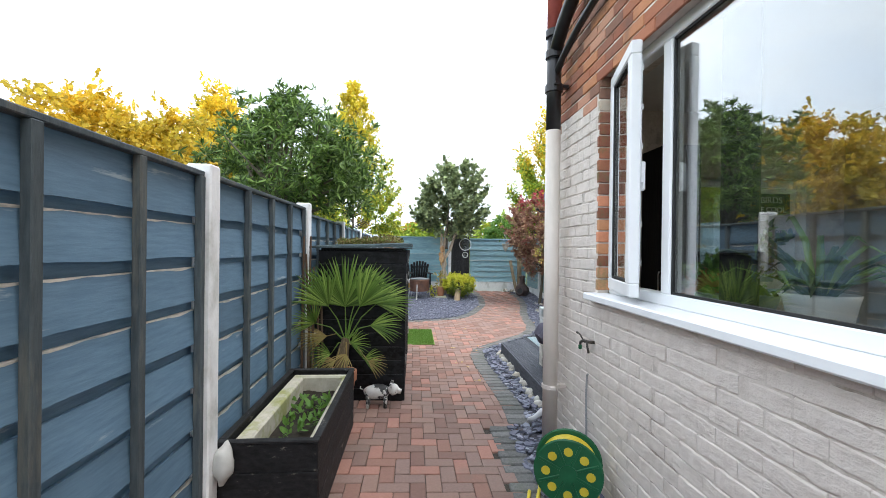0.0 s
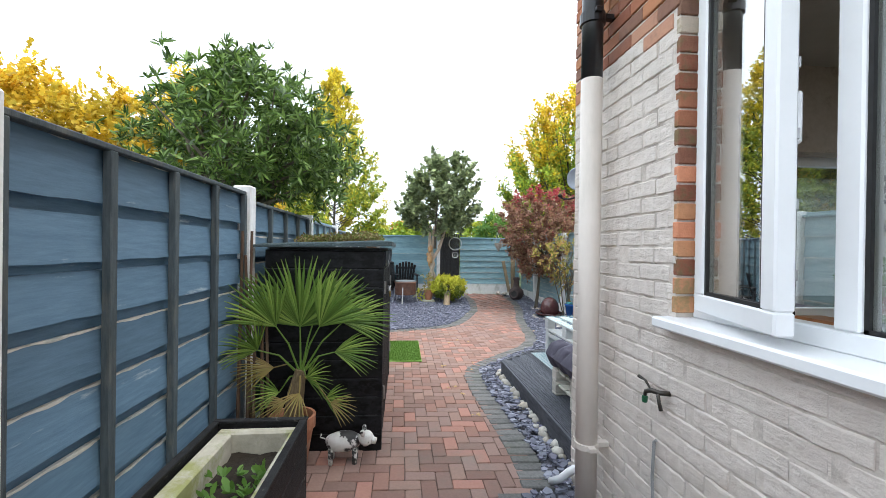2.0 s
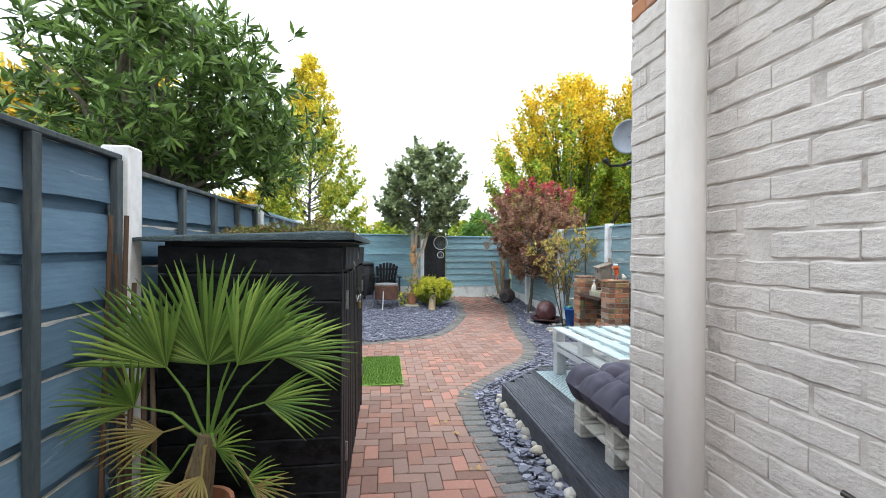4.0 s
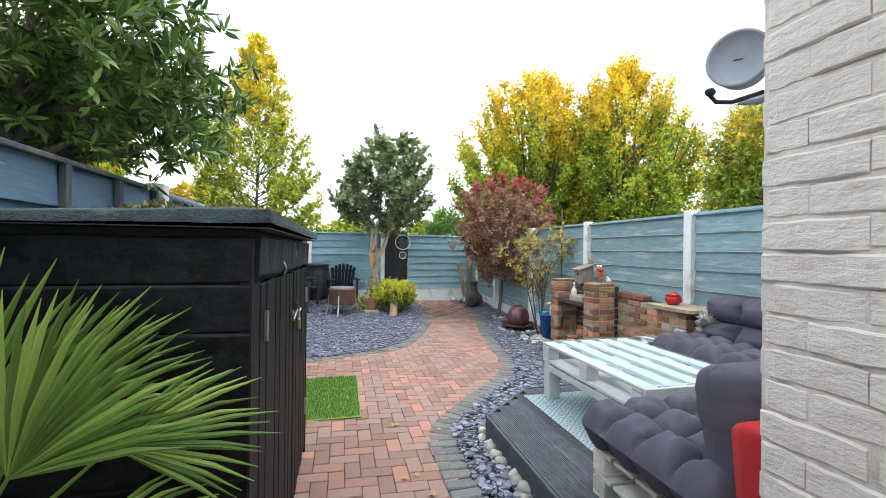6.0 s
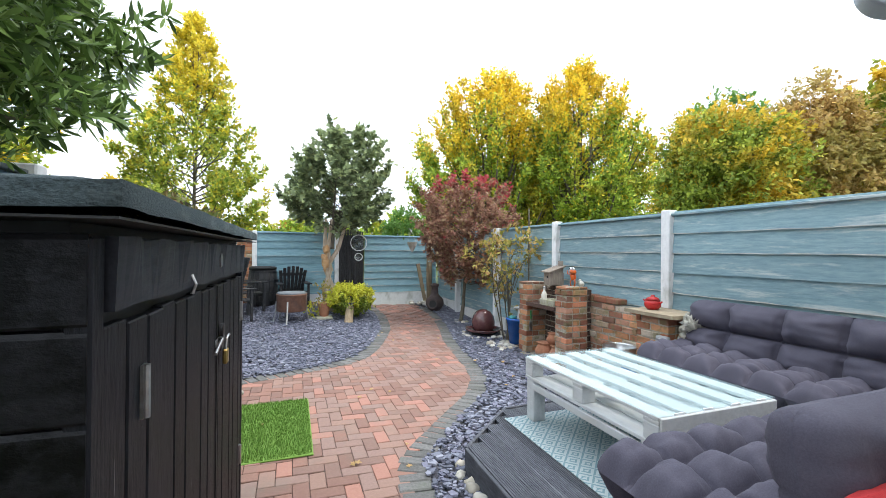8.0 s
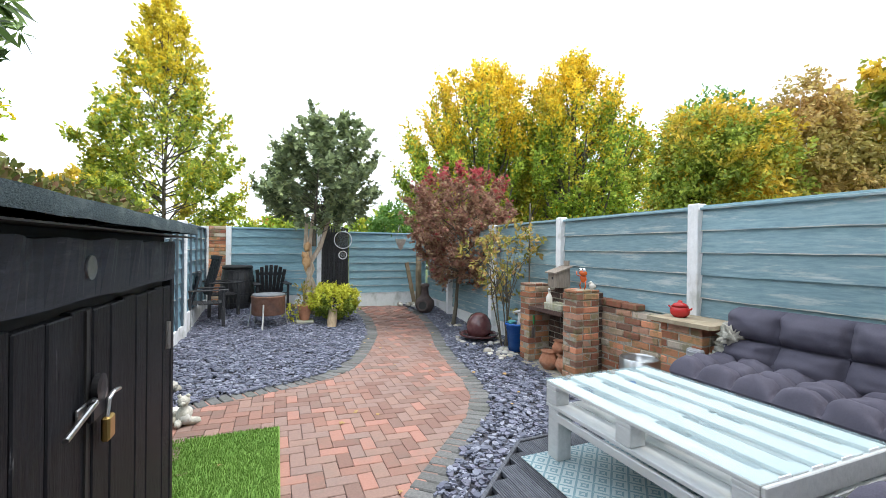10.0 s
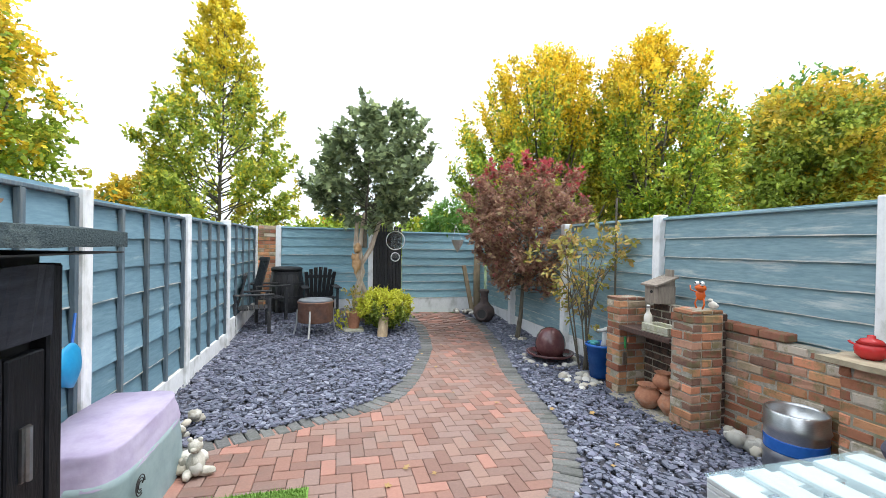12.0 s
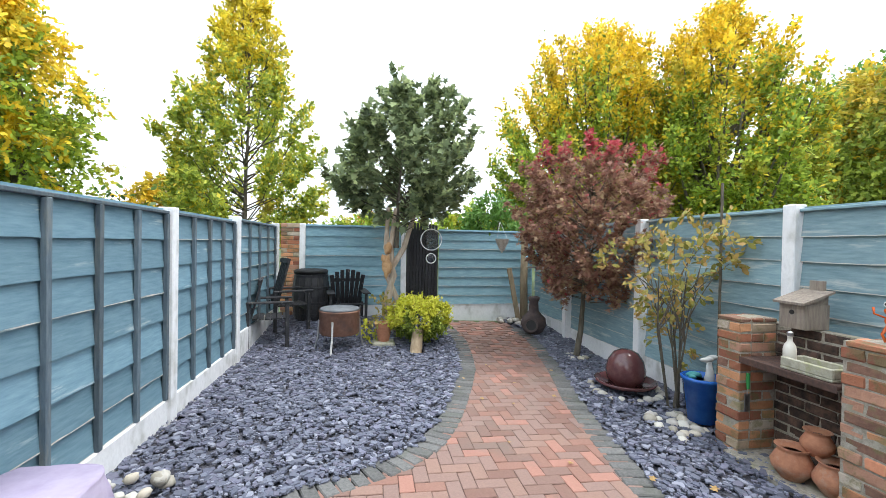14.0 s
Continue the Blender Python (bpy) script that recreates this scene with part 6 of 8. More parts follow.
# chiminea
cx, cy = 3.78, 13.78
cz = ground_z(cx, cy)
M_CHIM = mk("dark_iron_clay", (0.055, 0.040, 0.040), (0.10, 0.075, 0.07), 15, (0.14, 0.09, 0.07), 5, 0.5, 0.8, 0.3)
chim = thing("chiminea", (cx, cy, cz), "dark clay chiminea with round mouth and short flue", "chiminea")
part("belly", Geo().lathe([(0.10, 0.0), (0.16, 0.05), (0.215, 0.16), (0.20, 0.27), (0.12, 0.35), (0.085, 0.40), (0.075, 0.55), (0.095, 0.58), (0.10, 0.62), (0.075, 0.64), (0.06, 0.60)], (cx, cy, cz), 22), M_CHIM, chim, smooth=True)
mm = pose(cx - 0.10, cy - 0.165, cz + 0.175, 78, 0, -32)
part("mouth_rim", Geo().lathe([(0.085, 0.0), (0.115, 0.0), (0.115, 0.05), (0.085, 0.05), (0.085, 0.0)], (0, 0, 0), 18, mm), M_CHIM, chim)
# the belly is not cut open; a black disc imitates its dark inside
part("mouth", Geo().lathe([(0.085, 0.010), (0.085, 0.036)], (0, 0, 0), 18, mm), M_BLACK, chim, "black disc for the shade inside the mouth")

# fountain
fx, fy = 3.85, 11.26
fz = ground_z(fx, fy)
M_GLAZE = mk("plum_glaze", (0.085, 0.030, 0.032), (0.13, 0.05, 0.05), 8, (0.18, 0.09, 0.08), 3, 0.5, 0.16, 0.05, specular=0.6)
ft = thing("fountain", (fx, fy, fz), "glazed plum-red egg fountain on a dish", "fountain")
part("dish", Geo().lathe([(0.16, 0.05), (0.30, 0.09), (0.33, 0.13), (0.305, 0.13), (0.27, 0.10), (0.1, 0.085)], (fx, fy, fz), 28), M_GLAZE, ft, smooth=True)
part("egg", Geo().lathe([(0.17, 0.09), (0.205, 0.17), (0.21, 0.25), (0.185, 0.35), (0.13, 0.43), (0.06, 0.465), (0.015, 0.47)], (fx, fy, fz), 28), M_GLAZE, ft, smooth=True)

# blue pot with a whale tail
bx, by = 4.02, 10.36
bz = ground_z(bx, by)
M_BLUE = mk("cobalt_glaze", (0.015, 0.09, 0.38), (0.03, 0.15, 0.50), 8, rough=0.2, bump=0.0)
bp = thing("blue_pot", (bx, by, bz), "tapered cobalt blue garden pot", "pot")
part("body", Geo().lathe([(0.12, 0.05), (0.165, 0.42), (0.178, 0.42), (0.178, 0.45), (0.155, 0.45), (0.14, 0.40)], (bx, by, bz), 22), M_BLUE, bp, smooth=True)
part("soil", Geo().lathe([(0.10, 0.36), (0.149, 0.40)], (bx, by, bz), 18), M_SOIL, bp)
tail = Geo().tube([(bx, by - 0.08, bz + 0.40), (bx, by - 0.08, bz + 0.50), (bx - 0.01, by - 0.08, bz + 0.60)], [0.055, 0.035, 0.02], 10)
tail.blob((bx - 0.06, by - 0.11, bz + 0.63), (0.075, 0.02, 0.022), 1, 0.3).blob((bx + 0.05, by - 0.05, bz + 0.63), (0.075, 0.02, 0.022), 2, 0.3)
solo("whale_tail", tail, mk("pale_stoneware", (0.45, 0.46, 0.45), (0.58, 0.59, 0.57), 14, rough=0.6, bump=0.1), "pale grey ceramic whale tail standing in the blue pot", "ornament", smooth=True)
solo("garden_glove", Geo().blob((bx - 0.06, by + 0.03, bz + 0.46), (0.07, 0.05, 0.03), 5, 0.6).blob((bx - 0.1, by, bz + 0.45), (0.04, 0.03, 0.02), 6, 0.6),
     mk("teal_rubber", (0.05, 0.25, 0.25), (0.08, 0.32, 0.32), 20, rough=0.6, bump=0.1), "teal glove lying over the pot's rim", "glove", smooth=True)
solo("garden_stake", Geo().tube([(4.33, 10.52, -0.1), (4.31, 10.50, 2.15)], 0.012, 8), M_BARK, "thin dark cane standing by the fence", "cane")

# ---- brick barbecue ----
bbq = thing("barbecue", (4.1, 9.3, ground_z(4, 9.3)), "built-in barbecue of reclaimed red brick with iron shelf", "barbecue")
rb = random.Random(21)


def worn(q, amount=0.005):
    """Knocks the corners of a brick about."""
    q.v = [(x + rb.uniform(-amount, amount), y + rb.uniform(-amount, amount), z + rb.uniform(-amount, amount) * 0.7) for x, y, z in q.v]
    return q



def brick_block(parent, x0, y0, z0, x1, y1, z1, name="brick", mat=M_REDP):
    """A block of masonry: a mortar core with separate bricks on the faces that can be seen."""
    part("mortar_core", Geo().box(x0 + 0.006, y0 + 0.006, z0, x1, y1 - 0.006, z1 - 0.004), M_MORTAR, parent)
    i = 0
    z = z0
    while z < z1 - 0.03:
        h = min(0.066, z1 - z - 0.002)
        y = y0
        first = i % 2
        while y < y1 - 0.02:
            L = min((0.105 if first else 0.215), y1 - y)
            first = 0
            dx = rb.uniform(-0.010, 0.006)
            part(name, worn(Geo().box(x0 + dx, y + 0.001, z, x0 + 0.10, y + L, z + h, 0.007)), mat, parent)
            y += L + 0.010
        x = x0 + 0.102
        for face, yy in ((0, y0), (1, y1)):
            x = x0 + 0.104
            first = (i + 1) % 2
            while x < x1 - 0.03:
                L = min((0.105 if first else 0.215), x1 - x)
                first = 0
                dy = rb.uniform(-0.004, 0.004)
                if face == 0:
                    part(name, worn(Geo().box(x, yy + dy, z, x + L, yy + 0.03, z + h, 0.007)), mat, parent)
                else:
                    part(name, worn(Geo().box(x, yy - 0.03, z, x + L, yy - dy, z + h, 0.007)), mat, parent)
                x += L + 0.010
        z += 0.0765
        i += 1


brick_block(bbq, 3.88, 8.90, -0.12, 4.21, 9.14, 0.985)
brick_block(bbq, 3.88, 9.84, -0.12, 4.21, 10.06, 0.985)
brick_block(bbq, 4.215, 8.95, -0.12, 4.298, 10.02, 0.95, mat=M_SOOT)
M_IRON = mk("rusty_iron", (0.05, 0.032, 0.028), (0.11, 0.06, 0.045), 30, (0.16, 0.08, 0.05), 6, 0.5, 0.8, 0.4)
part("shelf", Geo().box(3.87, 9.145, 0.665, 4.205, 9.835, 0.69, 0.004), M_IRON, bbq, "rusty iron shelf")
part("shelf_lip", Geo().box(3.862, 9.145, 0.645, 3.869, 9.835, 0.695, 0.002), M_IRON, bbq)
part("hearth", Geo().box(3.80, 9.10, -0.13, 4.4, 9.9, -0.055, 0.01), M_MORTAR, bbq, "dirty concrete hearth")
# low wall and the pier with a stone slab
low = thing("low_wall", (4.35, 8.3, -0.1), "low mossy wall of reclaimed red brick", "wall")
brick_block(low, 4.30, 7.95, -0.12, 4.42, 9.14, 0.795)
for k, (ya, yb) in enumerate(((8.44, 8.65), (8.66, 8.88), (8.90, 9.12))):
    part("coping_brick", Geo().box(4.285, ya, 0.80, 4.42, yb, 0.865 + 0.006 * k, 0.008), M_REDP, low)
pier = thing("brick_pier", (4.2, 7.75, -0.1), "short brick pier carrying a rough stone slab", "pier")
brick_block(pier, 4.06, 7.54, -0.12, 4.42, 7.94, 0.80)
q = Geo()
ring = [(4.00, 7.44), (4.05, 7.42), (4.22, 7.46), (4.43, 7.43), (4.44, 7.75), (4.43, 8.02), (4.25, 8.05), (4.12, 8.00), (3.99, 8.04), (3.98, 7.75)]
q.prism(ring, 0.80, 0.835)
part("slab", q, mk("sandstone_slab", (0.30, 0.24, 0.16), (0.45, 0.37, 0.26), 10, (0.20, 0.18, 0.12), 4, 0.6, 0.9, 0.6), pier, "rough buff stone slab")
solo("socket_box", Geo().box(3.995, 7.50, 0.50, 4.055, 7.64, 0.62, 0.012).box(3.985, 7.52, 0.585, 4.0, 7.62, 0.60, 0.003), mk("grey_plastic", (0.32, 0.33, 0.35), (0.40, 0.41, 0.43), 20, rough=0.45, bump=0.05), "grey weatherproof socket box on the brick pier", "socket box")
M_REDGLAZE = mk("scarlet_enamel", (0.42, 0.02, 0.02), (0.52, 0.03, 0.03), 10, rough=0.25, bump=0.0)
rd = thing("red_pot", (4.2, 7.86, 0.836), "small scarlet enamel pot on the stone slab", "pot")
part("body", Geo().lathe([(0.05, 0.0), (0.078, 0.03), (0.082, 0.07), (0.07, 0.095), (0.055, 0.10)], (4.2, 7.86, 0.836), 20), M_REDGLAZE, rd, smooth=True)
part("lid", Geo().lathe([(0.074, 0.098), (0.05, 0.125), (0.02, 0.135), (0.02, 0.15), (0.005, 0.155)], (4.2, 7.86, 0.836), 18), M_REDGLAZE, rd, smooth=True)
part("handle", Geo().tube([(4.2, 7.78, 0.91), (4.2, 7.75, 0.92), (4.2, 7.74, 0.93)], 0.008, 6).tube([(4.2, 7.94, 0.91), (4.2, 7.97, 0.92), (4.2, 7.98, 0.93)], 0.008, 6), M_REDGLAZE, rd)

# things on and in the barbecue
M_CREAM = mk("cream_ceramic", (0.58, 0.55, 0.48), (0.70, 0.67, 0.60), 12, (0.40, 0.36, 0.28), 5, 0.4, 0.4, 0.05)
bt = thing("bottle", (3.98, 9.58, 0.755), "cream ceramic bottle with a swing stopper", "bottle")
part("body", Geo().lathe([(0.035, 0.0), (0.04, 0.01), (0.04, 0.13), (0.032, 0.16), (0.016, 0.185), (0.015, 0.215), (0.02, 0.22)], (3.98, 9.56, 0.755), 18), M_CREAM, bt, smooth=True)
part("stopper", Geo().lathe([(0.018, 0.222), (0.02, 0.245), (0.01, 0.255)], (3.98, 9.56, 0.755), 12), M_STEEL, bt)
tr = Geo()
tr.box(3.90, 9.20, 0.692, 4.10, 9.54, 0.71, 0.004)
for a in ((3.90, 9.20, 3.925, 9.54), (4.075, 9.20, 4.10, 9.54), (3.925, 9.20, 4.075, 9.225), (3.925, 9.515, 4.075, 9.54)):
    tr.box(a[0], a[1], 0.71, a[2], a[3], 0.775, 0.006)
M_STONE = mk("lichened_stone", (0.30, 0.29, 0.22), (0.45, 0.43, 0.34), 25, (0.30, 0.32, 0.10), 7, 0.6, 0.95, 0.6)
solo("stone_trough", tr, M_STONE, "small lichened stone trough on the iron shelf", "trough")
bt.location = (3.98, 9.56, 0.692)
for o in bt.children:
    o.matrix_basis = pose(0, 0, 0)
bh = thing("bird_box", (4.18, 9.62, 0.985), "weathered grey timber bird box with sloping roof", "bird box")
M_OLDWOOD = mk("silvered_timber", (0.20, 0.16, 0.13), (0.32, 0.27, 0.22), 14, (0.14, 0.12, 0.10), 4, 0.6, 0.85, 0.5, (3, 3, 0.5))
part("body", Geo().prism([(4.09, 9.53), (4.30, 9.53), (4.30, 9.72), (4.09, 9.72)], 0.952, 1.13), M_OLDWOOD, bh)
q = Geo()
q.add([(4.05, 9.51, 1.13), (4.05, 9.74, 1.13), (4.32, 9.74, 1.215), (4.32, 9.51, 1.215), (4.05, 9.51, 1.148), (4.05, 9.74, 1.148), (4.32, 9.74, 1.233), (4.32, 9.51, 1.233)],
      [(3, 2, 1, 0), (4, 5, 6, 7), (0, 1, 5, 4), (1, 2, 6, 5), (2, 3, 7, 6), (3, 0, 4, 7)])
part("roof", q, M_OLDWOOD, bh)
part("gable", Geo().add([(4.30, 9.54, 1.13), (4.30, 9.71, 1.13), (4.30, 9.71, 1.205), (4.30, 9.54, 1.205), (4.10, 9.54, 1.13), (4.10, 9.71, 1.13), (4.10, 9.71, 1.14), (4.10, 9.54, 1.14)],
                          [(0, 1, 2, 3), (7, 6, 5, 4), (0, 3, 7, 4), (1, 5, 6, 2), (3, 2, 6, 7), (0, 4, 5, 1)]), M_OLDWOOD, bh)
part("back_board", Geo().box(4.305, 9.57, 0.955, 4.32, 9.68, 1.30, 0.002), M_OLDWOOD, bh)
# black disc on the closed front, painting the entrance as dark
part("hole", Geo().lathe([(0.018, 0), (0.018, 0.006)], (0, 0, 0), 14, pose(4.087, 9.625, 1.07, 0, 90, 0)), M_BLACK, bh)
fg = thing("frog_figure", (4.06, 9.0, 0.985), "glossy orange metal frog figure with goggle eyes", "ornament")
M_ORANGE = mk("orange_enamel", (0.55, 0.09, 0.015), (0.68, 0.14, 0.02), 10, rough=0.25, bump=0.0)
part("body", Geo().blob((4.06, 9.0, 1.11), (0.035, 0.04, 0.05), 3, 0.2, 14, 10).blob((4.04, 8.98, 1.175), (0.042, 0.05, 0.034), 4, 0.15, 14, 10)
     .tube([(4.06, 9.03, 1.09), (4.05, 9.05, 1.03), (4.05, 9.03, 0.987)], 0.008, 6).tube([(4.06, 8.97, 1.09), (4.05, 8.95, 1.03), (4.05, 8.97, 0.987)], 0.008, 6)
     .tube([(4.06, 9.04, 1.13), (4.03, 9.08, 1.15), (4.03, 9.085, 1.19)], 0.006, 6), M_ORANGE, fg, smooth=True)
for dy in (-0.028, 0.028):
    part("eye", Geo().blob((4.02, 8.975 + dy, 1.215), (0.02, 0.02, 0.02), 1, 0.0, 12, 8), M_UPVC, fg, "white goggle eye", smooth=True)
    part("pupil", Geo().blob((4.003, 8.975 + dy, 1.218), (0.007, 0.009, 0.009), 1, 0.0, 8, 6), M_BLACK, fg)
solo("bird_figure", Geo().blob((4.15, 8.95, 1.02), (0.03, 0.045, 0.035), 2, 0.2, 12, 8).blob((4.15, 8.98, 1.06), (0.02, 0.022, 0.02), 3, 0.1, 10, 8).box(4.145, 9.0, 1.055, 4.155, 9.02, 1.063, 0.002), M_CREAM,
     "small white ceramic bird on the brick pier", "ornament", smooth=True)


def terracotta_pot(x, y, z, rad, h, label, tilt=None, name="terracotta_pot", soil=False):
    ob = thing(name, (x, y, z), label, "pot", "terracotta pots")
    m = tilt or Matrix.Identity(4)
    prof = [(rad * 0.62, 0.0), (rad * 0.9, h * 0.75), (rad * 0.92, h * 0.78), (rad, h * 0.78), (rad, h), (rad * 0.88, h), (rad * 0.8, h * 0.8), (rad * 0.55, 0.03)]
    q = Geo().lathe(prof, (0, 0, 0), 22)
    q.v = [tuple(pose(x, y, z) @ m @ Vector(p)) for p in q.v]
    part("body", q, M_TERRA, ob, smooth=False)
    if soil:
        part("soil", Geo().lathe([(rad * 0.5, h * 0.8), (rad * 0.83, h * 0.86)], (x, y, z), 18), M_SOIL, ob)
    return ob


def belly_pot(x, y, z, rad, label):
    ob = thing("belly_pot", (x, y, z), label, "pot", "belly pots in the barbecue")
    part("body", Geo().lathe([(rad * 0.5, 0), (rad * 0.95, rad * 0.6), (rad, rad * 0.9), (rad * 0.7, rad * 1.5), (rad * 0.62, rad * 1.6), (rad * 0.85, rad * 1.8), (rad * 0.78, rad * 1.82), (rad * 0.5, rad * 1.5)], (x, y, z), 22), M_TERRA, ob, smooth=True)
    # black disc in the neck, in place of shade within the pot
    part("inside", Geo().lathe([(rad * 0.3, rad * 1.45), (rad * 0.55, rad * 1.5)], (x, y, z), 16), M_BLACK, ob)


belly_pot(3.93, 9.46, -0.055, 0.125, "bulbous terracotta pot on the hearth")
belly_pot(4.00, 9.24, -0.055, 0.12, "bulbous terracotta pot leaning by the pier")
belly_pot(4.02, 9.37, 0.14, 0.095, "terracotta pot stacked behind two others")
tw = thing("trowel", (3.95, 9.83, 0.3), "small trowel with a green handle hanging inside the barbecue", "trowel")
part("handle", Geo().tube([(3.94, 9.825, 0.56), (3.94, 9.822, 0.44)], [0.014, 0.011], 8), mk("green_plastic", (0.03, 0.25, 0.06), (0.05, 0.32, 0.09), 10, rough=0.4, bump=0), tw)
part("blade", Geo().box(3.915, 9.826, 0.26, 3.965, 9.832, 0.40, 0.002).tube([(3.94, 9.828, 0.44), (3.94, 9.828, 0.38)], 0.005, 6), M_STEEL, tw)

# keg planter
kg = thing("keg", (4.10, 8.22, ground_z(4.1, 8.2)), "cut-down steel beer keg with blue band", "keg")
kz = ground_z(4.1, 8.2)
M_ALU = mk("brushed_steel", (0.50, 0.51, 0.52), (0.64, 0.65, 0.66), 40, rough=0.3, bump=0.05, metallic=1.0, stretch=(1, 1, 8))
part("shell", Geo().lathe([(0.17, 0.0), (0.185, 0.03), (0.185, 0.14), (0.195, 0.16), (0.185, 0.18), (0.185, 0.33), (0.197, 0.35), (0.187, 0.37), (0.187, 0.46), (0.178, 0.47), (0.172, 0.45), (0.172, 0.30)], (4.10, 8.22, kz), 30), M_ALU, kg, smooth=True)
part("band", Geo().lathe([(0.1865, 0.19), (0.1875, 0.20), (0.1875, 0.27), (0.1865, 0.28)], (4.10, 8.22, kz), 30), M_BLUE, kg, "blue painted band", smooth=True)
part("inside", Geo().lathe([(0.02, 0.32), (0.171, 0.33)], (4.10, 8.22, kz), 20), M_SOIL, kg)
# stone lion-dog by the sofa
st = Geo().blob((4.20, 7.40, 0.60), (0.09, 0.10, 0.13), 3, 0.9, 26, 18, 4).blob((4.15, 7.36, 0.76), (0.085, 0.08, 0.08), 5, 1.0, 26, 18, 5).blob((4.12, 7.46, 0.54), (0.05, 0.05, 0.08), 7, 0.8, 16, 12, 4).blob((4.10, 7.33, 0.52), (0.05, 0.05, 0.06), 8, 0.8, 16, 12, 4)
st.blob((4.18, 7.30, 0.84), (0.025, 0.02, 0.03), 2, 0.5).blob((4.17, 7.42, 0.84), (0.025, 0.02, 0.03), 3, 0.5).blob((4.08, 7.36, 0.74), (0.03, 0.035, 0.03), 4, 0.6)
st.box(4.06, 7.28, 0.395, 4.32, 7.50, 0.50, 0.02)
solo("stone_statue", st, mk("pale_garden_stone", (0.40, 0.38, 0.33), (0.60, 0.57, 0.50), 30, (0.20, 0.20, 0.15), 9, 0.7, 0.95, 0.8), "weathered pale stone animal statue beside the sofa", "statue", smooth=True)

# ---- seats at the far end ----
M_CHAIRBLK = mk("flaking_black_paint", (0.018, 0.018, 0.020), (0.035, 0.035, 0.038), 18, (0.30, 0.27, 0.23), 9, 0.6, 0.6, 0.4, (3, 3, 1), edge3=(0.60, 0.68))


def garden_chair(x, y, turn, label, tall=0.56):
    """An upright slatted armchair facing +y at turn 0."""
    z = ground_z(x, y)
    ob = thing("garden_chair", (x, y, z), label, "chair", "black garden chairs")
    b = pose(x, y, z, 0, 0, turn)
    lean = b @ pose(0, -0.24, 0.38, -14, 0, 0)
    for sx in (-0.27, 0.27):
        part("leg", Geo().box(sx - 0.025, 0.20, 0, sx + 0.025, 0.25, 0.60, 0.005, b), M_CHAIRBLK, ob)
        part("leg", Geo().box(sx - 0.025, -0.30, 0, sx + 0.025, -0.25, 0.60, 0.005, b), M_CHAIRBLK, ob)
        part("armrest", Geo().box(sx - 0.04, -0.30, 0.601, sx + 0.04, 0.30, 0.628, 0.006, b), M_CHAIRBLK, ob)
    for k in range(6):
        part("seat_slat", Geo().box(-0.245, -0.22 + k * 0.078, 0.375, 0.245, -0.155 + k * 0.078, 0.395, 0.003, b), M_CHAIRBLK, ob)
    part("seat_rail", Geo().box(-0.245, 0.20, 0.30, 0.245, 0.225, 0.373, 0.003, b), M_CHAIRBLK, ob)
    for k in range(5):
        part("back_slat", Geo().box(-0.24 + k * 0.10, -0.012, 0.02, -0.16 + k * 0.10, 0.012, tall, 0.003, lean), M_CHAIRBLK, ob)
    part("back_rail", Geo().box(-0.25, -0.038, tall - 0.08, 0.25, -0.013, tall - 0.01, 0.003, lean), M_CHAIRBLK, ob)
    part("back_rail", Geo().box(-0.25, -0.038, 0.08, 0.25, -0.013, 0.14, 0.003, lean), M_CHAIRBLK, ob)
    return ob


garden_chair(-0.38, 13.25, -78, "black-painted slatted garden armchair, paint flaking, beside the fence")
garden_chair(-0.26, 14.02, -66, "black-painted high-backed garden armchair with worn pale arms", 0.76)


def adirondack(x, y, turn):
    z = ground_z(x, y)
    ob = thing("adirondack_chair", (x, y, z), "dark low fan-backed timber chair", "chair", "black garden chairs")
    b = pose(x, y, z, 0, 0, turn)
    seat = b @ pose(0, 0.05, 0.30, 10, 0, 0)
    back = b @ pose(0, -0.22, 0.22, -20, 0, 0)
    for sx in (-0.29, 0.29):
        part("leg", Geo().box(sx - 0.02, 0.24, 0, sx + 0.02, 0.32, 0.52, 0.004, b), M_CHAIRBLK, ob)
        part("leg", Geo().box(sx - 0.02, -0.40, 0, sx + 0.02, -0.30, 0.30, 0.004, b), M_CHAIRBLK, ob)
        part("armrest", Geo().box(sx - 0.065, -0.38, 0.521, sx + 0.065, 0.38, 0.545, 0.006, b), M_CHAIRBLK, ob)
    for k in range(6):
        part("seat_slat", Geo().box(-0.265, -0.24 + k * 0.085, 0, 0.265, -0.165 + k * 0.085, 0.02, 0.003, seat), M_CHAIRBLK, ob)
    for k in range(7):
        u = (k - 3) / 3
        top = 0.74 - 0.10 * u * u
        part("back_slat", Geo().box(-0.034, -0.01, 0.0, 0.034, 0.01, top, 0.004, back @ pose(u * 0.20, 0, 0, 0, u * 6, 0)), M_CHAIRBLK, ob)
    for zz in (0.12, 0.5):
        part("back_rail", Geo().box(-0.27, -0.036, zz, 0.27, -0.012, zz + 0.06, 0.003, back), M_CHAIRBLK, ob)


adirondack(0.62, 14.42, 188)
